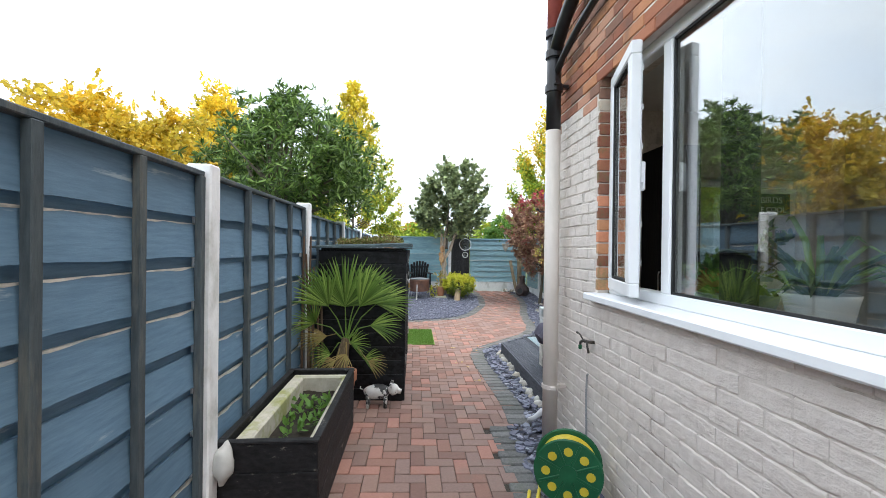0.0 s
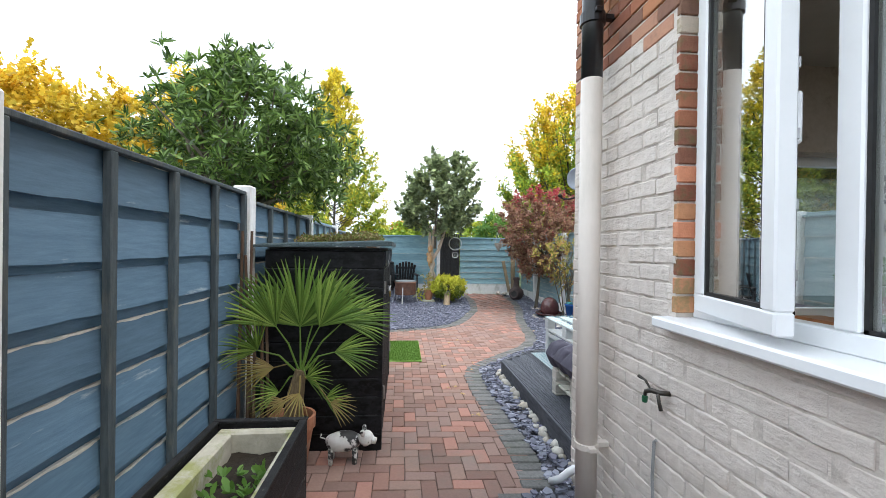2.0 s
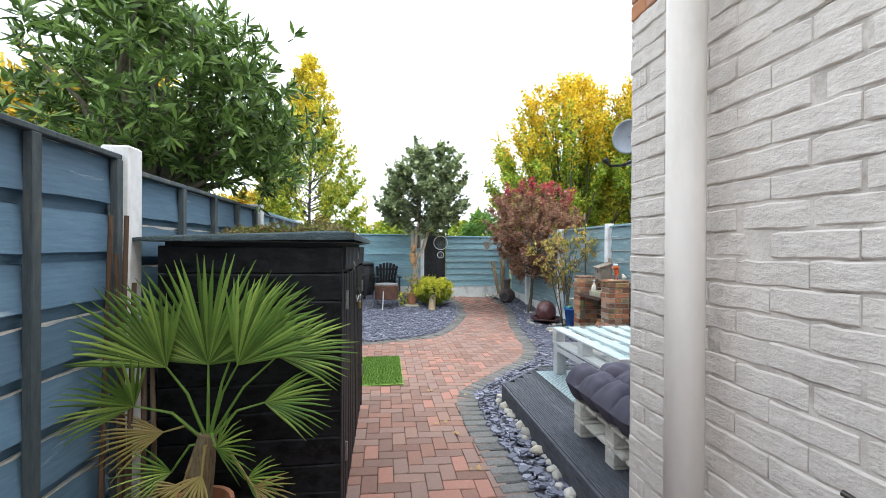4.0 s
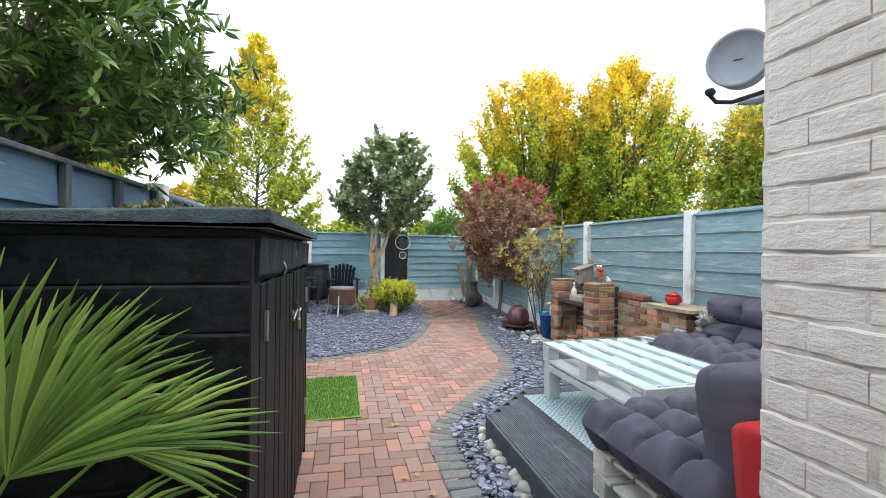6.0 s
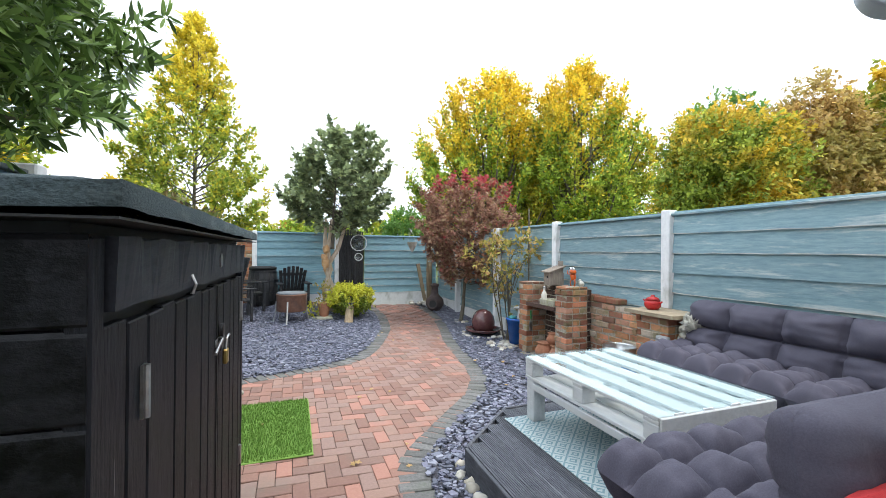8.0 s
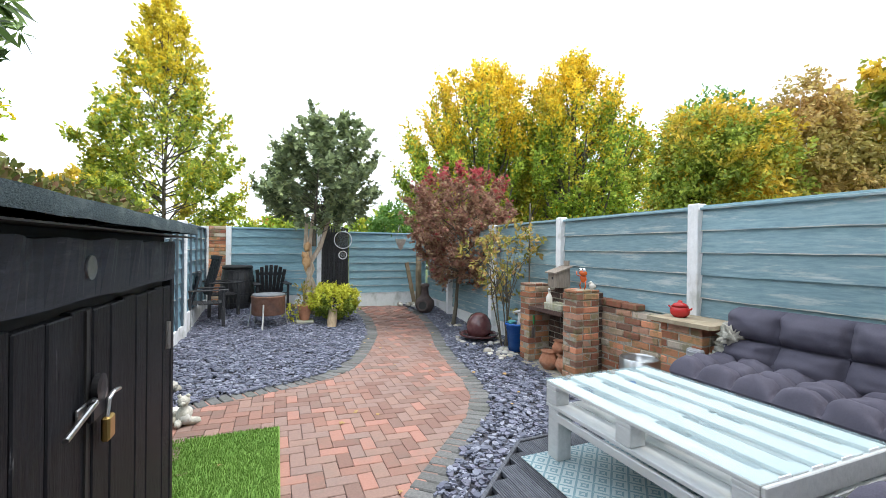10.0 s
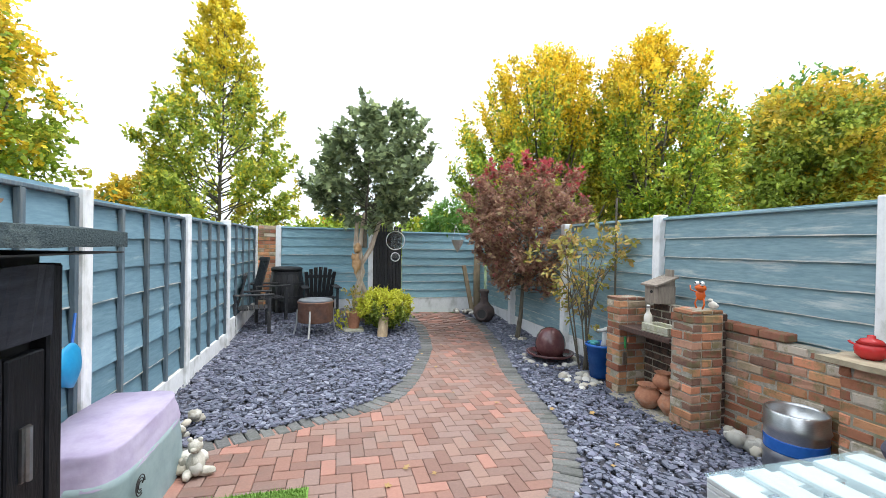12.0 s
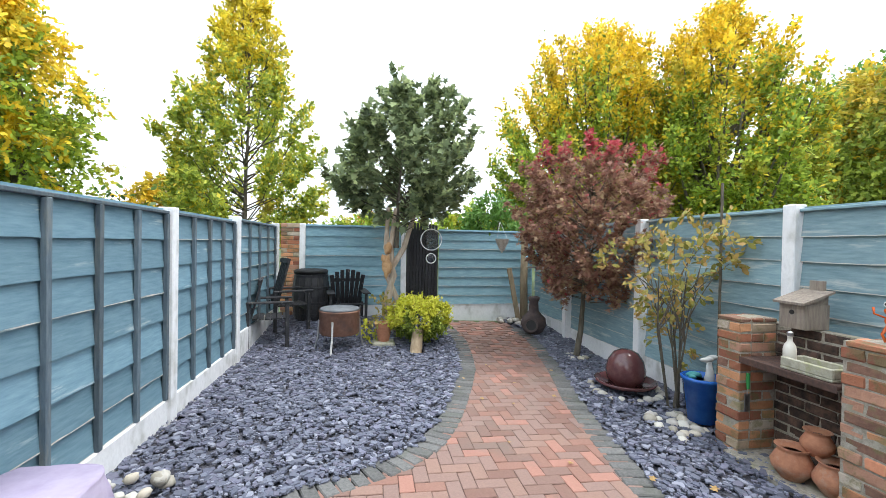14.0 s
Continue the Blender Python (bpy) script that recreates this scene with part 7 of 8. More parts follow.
# barrel
M_BARREL = mk("black_barrel_stave", (0.020, 0.020, 0.022), (0.045, 0.044, 0.046), 12, (0.09, 0.08, 0.07), 5, 0.5, 0.55, 0.4, (4, 4, 0.5))
qx, qy = -0.02, 14.62
qz = ground_z(qx, qy)
brl = thing("barrel", (qx, qy, qz), "black wooden barrel with dark hoops and a black liner", "barrel")
for k in range(18):
    q = Geo()
    a0, a1 = 2 * math.pi * k / 18, 2 * math.pi * (k + 0.94) / 18
    prof = [(0.26, 0.0), (0.305, 0.22), (0.32, 0.42), (0.305, 0.62), (0.27, 0.84)]
    o = len(q.v)
    for rr_, z in prof:
        for a in (a0, a1):
            q.v += [(qx + rr_ * math.cos(a), qy + rr_ * math.sin(a), qz + z), (qx + (rr_ - 0.025) * math.cos(a), qy + (rr_ - 0.025) * math.sin(a), qz + z)]
    for j in range(4):
        c0, c1 = o + j * 4, o + j * 4 + 4
        q.f += [(c0, c0 + 2, c1 + 2, c1), (c0 + 1, c1 + 1, c1 + 3, c0 + 3), (c0, c1, c1 + 1, c0 + 1), (c0 + 2, c0 + 3, c1 + 3, c1 + 2)]
    q.f.append((o + 16, o + 18, o + 19, o + 17))
    part("stave", q, M_BARREL, brl)
for z, rr_ in ((0.10, 0.286), (0.30, 0.316), (0.56, 0.315), (0.76, 0.286)):
    part("hoop", Geo().lathe([(rr_ - 0.005, -0.022), (rr_ + 0.002, -0.02), (rr_ + 0.002, 0.02), (rr_ - 0.005, 0.022)], (qx, qy, qz + z), 30), M_GATE, brl)
part("liner", Geo().lathe([(0.26, 0.83), (0.285, 0.80), (0.292, 0.85), (0.25, 0.875), (0.05, 0.86)], (qx, qy, qz), 26), M_BLACK, brl, "creased black plastic liner", smooth=True)

# fire pit
M_COPPER = mk("dull_copper", (0.20, 0.095, 0.06), (0.30, 0.16, 0.11), 14, (0.14, 0.10, 0.09), 4, 0.6, 0.55, 0.15, metallic=0.35)
hx, hy = 0.60, 13.02
hz = ground_z(hx, hy)
fp = thing("fire_pit", (hx, hy, hz), "copper drum fire pit with a grey lid on pale legs", "fire pit")
part("drum", Geo().lathe([(0.26, 0.22), (0.275, 0.24), (0.275, 0.52), (0.285, 0.53), (0.285, 0.55), (0.26, 0.55)], (hx, hy, hz), 30), M_COPPER, fp, smooth=True)
part("lid", Geo().lathe([(0.265, 0.552), (0.28, 0.555), (0.26, 0.58), (0.05, 0.60)], (hx, hy, hz), 30), mk("grey_lid", (0.11, 0.12, 0.13), (0.17, 0.18, 0.19), 12, rough=0.6, bump=0.1), fp, smooth=True)
for a in (-105, 15, 135, 190):
    ca, sa = math.cos(radians(a)), math.sin(radians(a))
    part("leg", Geo().tube([(hx + 0.278 * ca, hy + 0.278 * sa, hz + 0.42), (hx + 0.29 * ca, hy + 0.29 * sa, hz + 0.2), (hx + 0.34 * ca, hy + 0.34 * sa, hz - 0.01)], 0.014, 8), mk("pale_leg", (0.45, 0.44, 0.41), (0.58, 0.57, 0.54), 20, rough=0.5, bump=0.1) if a == -105 else M_ALU, fp)

terracotta_pot(1.22, 13.20, ground_z(1.2, 13.2) + 0.06, 0.13, 0.27, "terracotta pot with a small plant on a stone base", soil=True)
solo("stone_block", Geo().box(1.06, 13.06, ground_z(1.2, 13.2) - 0.03, 1.38, 13.34, ground_z(1.2, 13.2) + 0.06, 0.02), M_STONE, "low mossy stone block under the terracotta pot", "stone")
pl = thing("potted_shrub", (1.22, 13.20, ground_z(1.2, 13.2) + 0.28), "small leafy shrub in the terracotta pot", "plant")
c, out = scatter(lobes_in((1.22, 13.22, ground_z(1.2, 13.2) + 0.50), (0.20, 0.18, 0.22), 16, 91), 16, 0.06, 92)
hang(new("leaves", leaf_cloud("leaves", L_SHRUB, c, 0.05, OVAL, 93, 0.0, spread=out)), pl)
c, out = scatter(lobes_in((1.02, 13.25, ground_z(1, 13.2) + 0.18), (0.10, 0.10, 0.14), 12, 94), 18, 0.05, 95)
sb = thing("low_shrub", (1.02, 13.25, ground_z(1, 13.2)), "low golden shrub beside the pot", "plant")
hang(new("leaves", leaf_cloud("leaves", L_BUSH, c, 0.045, OVAL, 96, 0.0, spread=out)), sb)
lg = thing("log", (1.70, 12.86, ground_z(1.7, 12.86)), "short split log leaning on the golden bush", "log")
part("bark", Geo().tube([(1.66, 12.84, ground_z(1.7, 12.86) - 0.01), (1.70, 12.94, ground_z(1.7, 12.86) + 0.30)], [0.085, 0.08], 14), mk("split_log", (0.32, 0.23, 0.14), (0.48, 0.37, 0.24), 10, (0.20, 0.14, 0.09), 4, 0.5, 0.9, 0.5, (3, 3, 0.6)), lg)

# ---- beside the fence ----
M_LILAC = mk("faded_lilac_cover", (0.36, 0.30, 0.44), (0.47, 0.41, 0.55), 6, (0.55, 0.50, 0.60), 2, 0.4, 0.75, 0.25)
M_GREYTEAL = mk("grey_teal_cover", (0.22, 0.30, 0.31), (0.30, 0.38, 0.39), 6, (0.36, 0.42, 0.42), 2, 0.4, 0.75, 0.25)
bxo = thing("storage_box", (-0.32, 8.75, 0.0), "garden box under a lilac and grey-teal cover", "storage box")


def cover(z0, z1, inset0, inset1, n=10):
    q = Geo()
    base = []
    for k in range(48):
        a = 2 * math.pi * k / 48
        ca, sa = math.cos(a), math.sin(a)
        s = 1 / (abs(ca) ** 5 + abs(sa) ** 5) ** 0.2
        base.append((ca * s, sa * s))
    for j in range(n + 1):
        t = j / n
        ins = inset0 + (inset1 - inset0) * t
        for k, (ca, sa) in enumerate(base):
            w = 0.006 * noise.noise(Vector((ca * 4, sa * 4, j * 0.5 + z0)))
            q.v.append((-0.31 + ca * (0.27 - ins + w), 8.72 + sa * (0.50 - ins + w), z0 + (z1 - z0) * t + 0.012 * noise.noise(Vector((ca * 2, sa * 3, t)))))
    for j in range(n):
        for k in range(48):
            q.f.append((j * 48 + k, j * 48 + (k + 1) % 48, (j + 1) * 48 + (k + 1) % 48, (j + 1) * 48 + k))
    q.f.append(tuple(range(n * 48, (n + 1) * 48)))
    return q


part("lower_cover", cover(0.0, 0.36, 0.0, 0.02), M_GREYTEAL, bxo, "grey-teal cloth side", smooth=True)
part("upper_cover", cover(0.34, 0.50, 0.018, 0.05), M_LILAC, bxo, "faded lilac cloth top", smooth=True)
for k in range(3):
    ring = [(-0.037 + 0.0, 8.42 + (0.05 - k * 0.014) * math.cos(a), 0.26 + (0.05 - k * 0.014) * math.sin(a)) for a in [i * math.pi / 10 for i in range(17)]]
    part("printed_mark", Geo().tube(ring, 0.003, 5), M_BLACK, bxo, "round printed mark")
bear = Geo().blob((0.06, 8.95, 0.09), (0.055, 0.05, 0.08), 2, 0.2, 14, 10).blob((0.06, 8.94, 0.205), (0.045, 0.042, 0.042), 3, 0.15, 14, 10).blob((0.03, 8.94, 0.245), (0.016, 0.012, 0.016), 4).blob((0.09, 8.94, 0.245), (0.016, 0.012, 0.016), 5)
bear.blob((0.12, 8.93, 0.045), (0.07, 0.03, 0.03), 6, 0.2, 12, 8).blob((0.03, 8.90, 0.045), (0.03, 0.06, 0.03), 7, 0.2, 12, 8).blob((0.06, 8.90, 0.195), (0.02, 0.02, 0.016), 8)
solo("bear_statue", bear, mk("pale_cast_stone", (0.45, 0.43, 0.37), (0.60, 0.57, 0.50), 40, (0.28, 0.27, 0.20), 9, 0.6, 0.95, 0.5), "small seated stone bear on the paving", "statue", smooth=True)
scoop = thing("net_scoop", (-0.52, 8.77, 0.72), "bright blue plastic scoop hanging on a concrete post", "scoop")
part("bowl", Geo().blob((-0.53, 8.77, 0.79), (0.03, 0.11, 0.12), 2, 0.2, 16, 10), mk("bright_blue_plastic", (0.01, 0.22, 0.45), (0.02, 0.30, 0.55), 10, rough=0.35, bump=0), scoop, smooth=True)
part("handle", Geo().tube([(-0.53, 8.79, 0.88), (-0.545, 8.85, 1.08)], 0.008, 6), M_BLUE, scoop)

# artificial grass mat
r = np.random.RandomState(9)
n = 14000
px, py = r.rand(n) * 0.72 + 0.04, r.rand(n) * 1.12 + 7.53
base_g = np.stack([px, py, np.full(n, 0.016)], 1)
q = Geo().box(0.03, 7.52, 0.002, 0.77, 8.66, 0.012, 0.003)
mat_ob = thing("grass_mat", (0.4, 8.1, 0.0), "bright green artificial grass mat on the paving", "mat")
part("backing", q, M_GRASS, mat_ob)
a = r.rand(n) * 6.283
dv = np.stack([np.cos(a) * 0.008, np.sin(a) * 0.008, np.full(n, 0.02)], 1)
wv = np.stack([-np.sin(a) * 0.0025, np.cos(a) * 0.0025, np.zeros(n)], 1)
vv = np.stack([base_g - wv - [0, 0, 0.006], base_g + wv - [0, 0, 0.006], base_g + dv], 1).reshape(-1, 3)
me = bpy.data.meshes.new("turf")
me.from_pydata(vv.tolist(), [], np.arange(n * 3).reshape(n, 3).tolist())
me.materials.append(M_GRASS)
tagged(hang(new("turf", me), mat_ob), kind="stuff")


# ---- planter, palm and pig by the shed ----
M_OLDBLACK = mk("flaked_black_boards", (0.012, 0.012, 0.013), (0.030, 0.030, 0.032), 12, (0.32, 0.30, 0.25), 6, 0.7, 0.6, 0.5, (2, 1, 4), "object", 0.2, specular=0.15, edge3=(0.62, 0.70))
M_MOSSSTONE = mk("mossy_concrete", (0.42, 0.39, 0.31), (0.56, 0.53, 0.44), 14, (0.26, 0.28, 0.07), 4, 0.8, 0.95, 0.5, edge3=(0.48, 0.62))
tx0, tx1, ty0, ty1, tz = -0.555, -0.045, 3.36, 4.64, 0.48
trough = thing("planter", (-0.3, 4.0, 0.0), "long planter of flaking black boards round a mossy stone trough", "planter")
for a in ((tx0, ty0, tx1, ty0 + 0.025), (tx0, ty1 - 0.025, tx1, ty1), (tx0, ty0 + 0.025, tx0 + 0.025, ty1 - 0.025), (tx1 - 0.025, ty0 + 0.025, tx1, ty1 - 0.025)):
    for k in range(3):
        part("board", Geo().box(a[0], a[1], 0.02 + k * 0.152, a[2], a[3], 0.02 + k * 0.152 + 0.150, 0.004), M_OLDBLACK, trough)
for a in ((tx0 - 0.005, ty0 - 0.005, tx1 + 0.005, ty0 + 0.035), (tx0 - 0.005, ty1 - 0.035, tx1 + 0.005, ty1 + 0.005), (tx0 - 0.005, ty0 + 0.036, tx0 + 0.035, ty1 - 0.036), (tx1 - 0.035, ty0 + 0.036, tx1 + 0.005, ty1 - 0.036)):
    part("rim", Geo().box(a[0], a[1], 0.474, a[2], a[3], 0.490, 0.004), M_OLDBLACK, trough)
for a in ((tx0 + 0.04, ty0 + 0.04, tx1 - 0.04, ty0 + 0.10), (tx0 + 0.04, ty1 - 0.10, tx1 - 0.04, ty1 - 0.04), (tx0 + 0.04, ty0 + 0.10, tx0 + 0.13, ty1 - 0.10), (tx1 - 0.075, ty0 + 0.10, tx1 - 0.04, ty1 - 0.10)):
    part("stone_wall", Geo().box(a[0], a[1], 0.1, a[2], a[3], 0.452, 0.012), M_MOSSSTONE, trough, "mossy concrete trough wall")
q = Geo()
for j in range(17):
    for i in range(9):
        x, y = tx0 + 0.125 + (tx1 - 0.07 - tx0 - 0.125) * i / 8, ty0 + 0.095 + (ty1 - ty0 - 0.19) * j / 16
        q.v.append((x, y, 0.33 + 0.02 * noise.noise(Vector((x * 14, y * 14, 0)))))
q.f = [(j * 9 + i, j * 9 + i + 1, j * 9 + i + 10, j * 9 + i + 9) for j in range(16) for i in range(8)]
part("soil", q, M_SOIL, trough, smooth=True)
for k, (x, y) in enumerate(((-0.28, 3.70), (-0.20, 3.88), (-0.22, 4.16), (-0.17, 4.26), (-0.32, 3.92), (-0.27, 4.05), (-0.16, 4.05), (-0.33, 4.22))):
    hp = thing("seedling", (x, y, 0.33), "small fresh green leafy seedling in dark soil", "plant", "seedlings in the planter")
    c, out = scatter(np.array([[x, y, 0.36], [x + 0.03, y + 0.03, 0.37], [x - 0.03, y, 0.355]]), 7, 0.03, 200 + k)
    hang(new("leaves", leaf_cloud("leaves", L_HERB, c, 0.048, OVAL, 210 + k, -0.2, spread=out)), hp)
solo("pale_stone", Geo().blob((-0.50, 3.32, 0.40), (0.05, 0.05, 0.10), 4, 0.3, 12, 9), mk("pale_jug", (0.45, 0.45, 0.42), (0.55, 0.55, 0.52), 12, rough=0.7, bump=0.2), "rounded pale stone standing on the planter's rim", "stone", smooth=True)

terracotta_pot(-0.22, 5.00, 0.0, 0.15, 0.36, "tall terracotta pot holding the fan palm", soil=True)
palm = thing("fan_palm", (-0.22, 5.00, 0.36), "bushy fan palm with spiky green leaves and dry lower fronds", "palm")
part("trunk", Geo().tube([(-0.22, 5.00, 0.33), (-0.20, 5.00, 0.5), (-0.17, 5.00, 0.66)], [0.06, 0.055, 0.035], 12), mk("fibrous_trunk", (0.10, 0.07, 0.04), (0.24, 0.18, 0.10), 30, rough=0.95, bump=0.9, stretch=(3, 3, 0.5)), palm)
rf = random.Random(12)


def fan(h, aim, length, spread, blades, mat, normal_lean=0.0, dry=False):
    """A palmate leaf: hub h, middle direction aim, folded blades across spread degrees."""
    h, aim = Vector(h), Vector(aim).normalized()
    view = Vector((0.12, -1.0, 0.25 + normal_lean)).normalized()
    nrm = (view - aim * view.dot(aim)).normalized()
    side = aim.cross(nrm).normalized()
    q = Geo()
    for k in range(blades):
        u = (k + 0.5) / blades * 2 - 1
        a = radians(spread) * u + rf.uniform(-0.02, 0.02)
        d = (aim * math.cos(a) + side * math.sin(a)).normalized()
        s2 = nrm.cross(d).normalized()
        L = length * (1.08 - 0.25 * abs(u) ** 2) * rf.uniform(0.92, 1.05)
        w = 0.0092 * length / 0.45
        bow = nrm * (0.05 * length)
        droop = Vector((0, 0, -0.10 * length * rf.uniform(0.6, 1.3)))
        pts = [h, h + d * L * 0.35 + bow * 0.6, h + d * L * 0.72 + bow * 0.5 + droop * 0.3, h + d * L + droop]
        wid = [w * 0.35, w * 1.15, w * 0.85, 0.0008]
        o = len(q.v)
        for p, ww in zip(pts, wid):
            q.v += [tuple(p - s2 * ww - nrm * ww * 0.35), tuple(p + nrm * ww * 0.25), tuple(p + s2 * ww - nrm * ww * 0.35)]
        for j in range(3):
            b = o + j * 3
            q.f += [(b, b + 1, b + 4, b + 3), (b + 1, b + 2, b + 5, b + 4)]
    fr = part("frond", q, mat, palm)
    root = Vector((-0.17, 5.00, 0.62))
    m = root.lerp(h, 0.5) + Vector((0, 0, 0.05))
    part("leaf_stalk", Geo().tube([root, m, h], [0.008, 0.006, 0.004], 6), L_PALM if not dry else L_DRY, fr)


FANS = [((-0.19, 5.05, 0.94), (0.05, -0.1, 1), 0.49, 80, 36), ((-0.05, 4.99, 0.95), (0.55, -0.15, 0.8), 0.44, 42, 20), ((-0.33, 4.99, 0.95), (-0.45, -0.3, 0.8), 0.40, 46, 20),
        ((0.09, 5.08, 0.96), (1, -0.05, 0.22), 0.34, 38, 18), ((0.04, 5.06, 0.76), (1, -0.1, 0.08), 0.29, 42, 15), ((-0.44, 4.97, 0.80), (-0.35, -0.6, 0.5), 0.28, 60, 18),
        ((-0.10, 5.11, 1.00), (0.7, 0.1, 0.6), 0.40, 40, 18), ((-0.12, 4.95, 0.62), (0.7, -0.4, 0.25), 0.21, 55, 13), ((-0.30, 4.97, 0.52), (-0.6, -0.5, 0.15), 0.20, 50, 11), ((0.0, 4.95, 0.48), (0.8, -0.4, 0.1), 0.19, 50, 11)]
for h, aim, L, spread, nb in FANS:
    fan(h, aim, L, spread, nb, L_PALM)
for h, aim, L, spread, nb in (((-0.34, 4.99, 0.68), (-1, -0.2, -0.05), 0.25, 40, 12), ((0.04, 4.91, 0.47), (0.9, -0.3, -0.2), 0.18, 45, 10), ((-0.15, 4.89, 0.54), (-0.2, -0.8, -0.4), 0.2, 50, 10), ((-0.25, 4.95, 0.47), (-0.7, -0.3, -0.2), 0.2, 45, 10)):
    fan(h, aim, L, spread, nb, L_DRY, dry=True)
M_CANE = mk("brown_cane", (0.050, 0.028, 0.018), (0.13, 0.075, 0.045), 14, (0.20, 0.15, 0.09), 4, 0.5, 0.8, 0.4, (3, 3, 0.5))
for k, (x0, x1, zt) in enumerate(((-0.56, -0.55, 1.58), (-0.50, -0.50, 1.58), (-0.54, -0.47, 1.42), (-0.47, -0.45, 1.30), (-0.43, -0.40, 1.05), (-0.40, -0.36, 0.98))):
    solo("garden_cane", Geo().tube([(x1, 4.93 + 0.03 * (k % 3), 0.0), (x0, 5.02, zt)], [0.012, 0.009], 8), M_CANE, "brown cane leaning on the fence behind the palm", "cane", "canes behind the palm")

M_PIGW = mk("worn_white_paint", (0.50, 0.49, 0.46), (0.64, 0.63, 0.60), 20, (0.035, 0.035, 0.035), 9, 1.0, 0.6, 0.3, edge3=(0.52, 0.56))
pg = Geo().blob((0.11, 5.05, 0.150), (0.125, 0.065, 0.070), 3, 0.12, 16, 10).blob((0.265, 5.03, 0.175), (0.055, 0.048, 0.050), 4, 0.12, 14, 10)
pg.tube([(0.30, 5.02, 0.168), (0.335, 5.015, 0.160)], [0.026, 0.022], 10).blob((0.245, 4.99, 0.225), (0.018, 0.012, 0.026), 5).blob((0.250, 5.07, 0.225), (0.018, 0.012, 0.026), 6)
for x, y in ((0.03, 5.01), (0.03, 5.09), (0.19, 5.01), (0.19, 5.09)):
    pg.tube([(x, y, 0.115), (x, y, 0.0)], [0.018, 0.016], 8)
pg.tube([(-0.015, 5.05, 0.17), (-0.045, 5.05, 0.18), (-0.04, 5.06, 0.20)], 0.005, 6)
solo("pig_statue", pg, M_PIGW, "small black and white metal pig standing by the shed", "statue", smooth=True)

# sedum on the shed roof
r = np.random.RandomState(6)
n = 13000
sx, sy = r.rand(n) * 0.70 - 0.42, r.rand(n) * 1.20 + 5.78
h = np.array([max(0.0, 0.062 + 0.075 * noise.noise(Vector((a * 5, b * 4, 0)))) for a, b in zip(sx, sy)])
keep = h > 0.02
pts = np.stack([sx, sy, 1.508 + 0.038 * (sx + 0.42) + h * r.rand(n)], 1)[keep]
sd_ = thing("sedum", (-0.1, 6.1, 1.515), "patchy green and red sedum growing on the shed roof", "plant")
tagged(hang(new("mat_of_leaves", leaf_cloud("mat_of_leaves", L_SEDUM, pts, 0.022, OVAL, 7, -0.6)), sd_), kind="stuff")

# ---- on the house wall ----
reel = thing("hose_reel", (1.38, 3.62, 0.0), "green and yellow garden hose reel against the wall", "hose reel")
M_GREENP = mk("dark_green_plastic", (0.008, 0.085, 0.035), (0.015, 0.12, 0.05), 10, rough=0.4, bump=0.05)
M_YEL = mk("yellow_hose", (0.55, 0.42, 0.03), (0.66, 0.52, 0.05), 10, rough=0.45, bump=0.05)
face = pose(1.37, 3.58, 0.20, 0, 0, -22)
for s, nm in ((-1, "front_flange"), (1, "rear_flange")):
    q = Geo().lathe([(0.045, -0.006), (0.188, -0.006), (0.196, 0.0), (0.188, 0.006), (0.045, 0.006)], (0, 0, 0), 30, face @ pose(0, s * 0.075, 0, 90, 0, 0))
    fl_ = part(nm, q, M_GREENP, reel)
    if s < 0:
        for k in range(8):
            a = k * math.pi / 4
            part("hole_cover", Geo().lathe([(0.024, -0.003), (0.026, 0.003)], (0, 0, 0), 12, face @ pose(0.125 * math.cos(a), -0.083, 0.125 * math.sin(a), 90, 0, 0)), M_YEL, fl_, "yellow round opening")
        for k in range(4):
            a = k * math.pi / 4 + 0.39
            part("rib", Geo().box(-0.18, -0.004, -0.008, 0.18, 0.006, 0.008, 0.002, face @ pose(0, -0.083, 0, 0, math.degrees(a), 0)), M_GREENP, fl_)
q = Geo()
for k in range(7):
    yy = -0.06 + k * 0.02
    for rad in (0.135, 0.155):
        q.tube([tuple(face @ Vector((rad * math.cos(a), yy, rad * math.sin(a)))) for a in [i * math.pi / 14 for i in range(29)]], 0.0105, 6, False)
part("hose", q, M_YEL, reel, "wound yellow hose", smooth=True)
part("hub", Geo().lathe([(0.05, -0.09), (0.05, 0.09)], (0, 0, 0), 16, face @ pose(0, 0, 0, 90, 0, 0)), M_GREENP, reel)
part("stand", Geo().tube([tuple(face @ Vector(p)) for p in ((-0.17, 0.1, -0.195), (0, 0.1, 0.0), (0.17, 0.1, -0.195))], 0.012, 8).tube([tuple(face @ Vector(p)) for p in ((-0.17, -0.1, -0.195), (-0.17, 0.1, -0.195))], 0.012, 8)
     .tube([tuple(face @ Vector(p)) for p in ((0.17, -0.1, -0.195), (0.17, 0.1, -0.195))], 0.012, 8), M_YEL, reel)
part("hose_end", Geo().tube([(1.30, 3.50, 0.03), (1.20, 3.42, 0.015), (1.10, 3.50, 0.013), (1.16, 3.66, 0.013)], 0.0105, 8), M_YEL, reel)

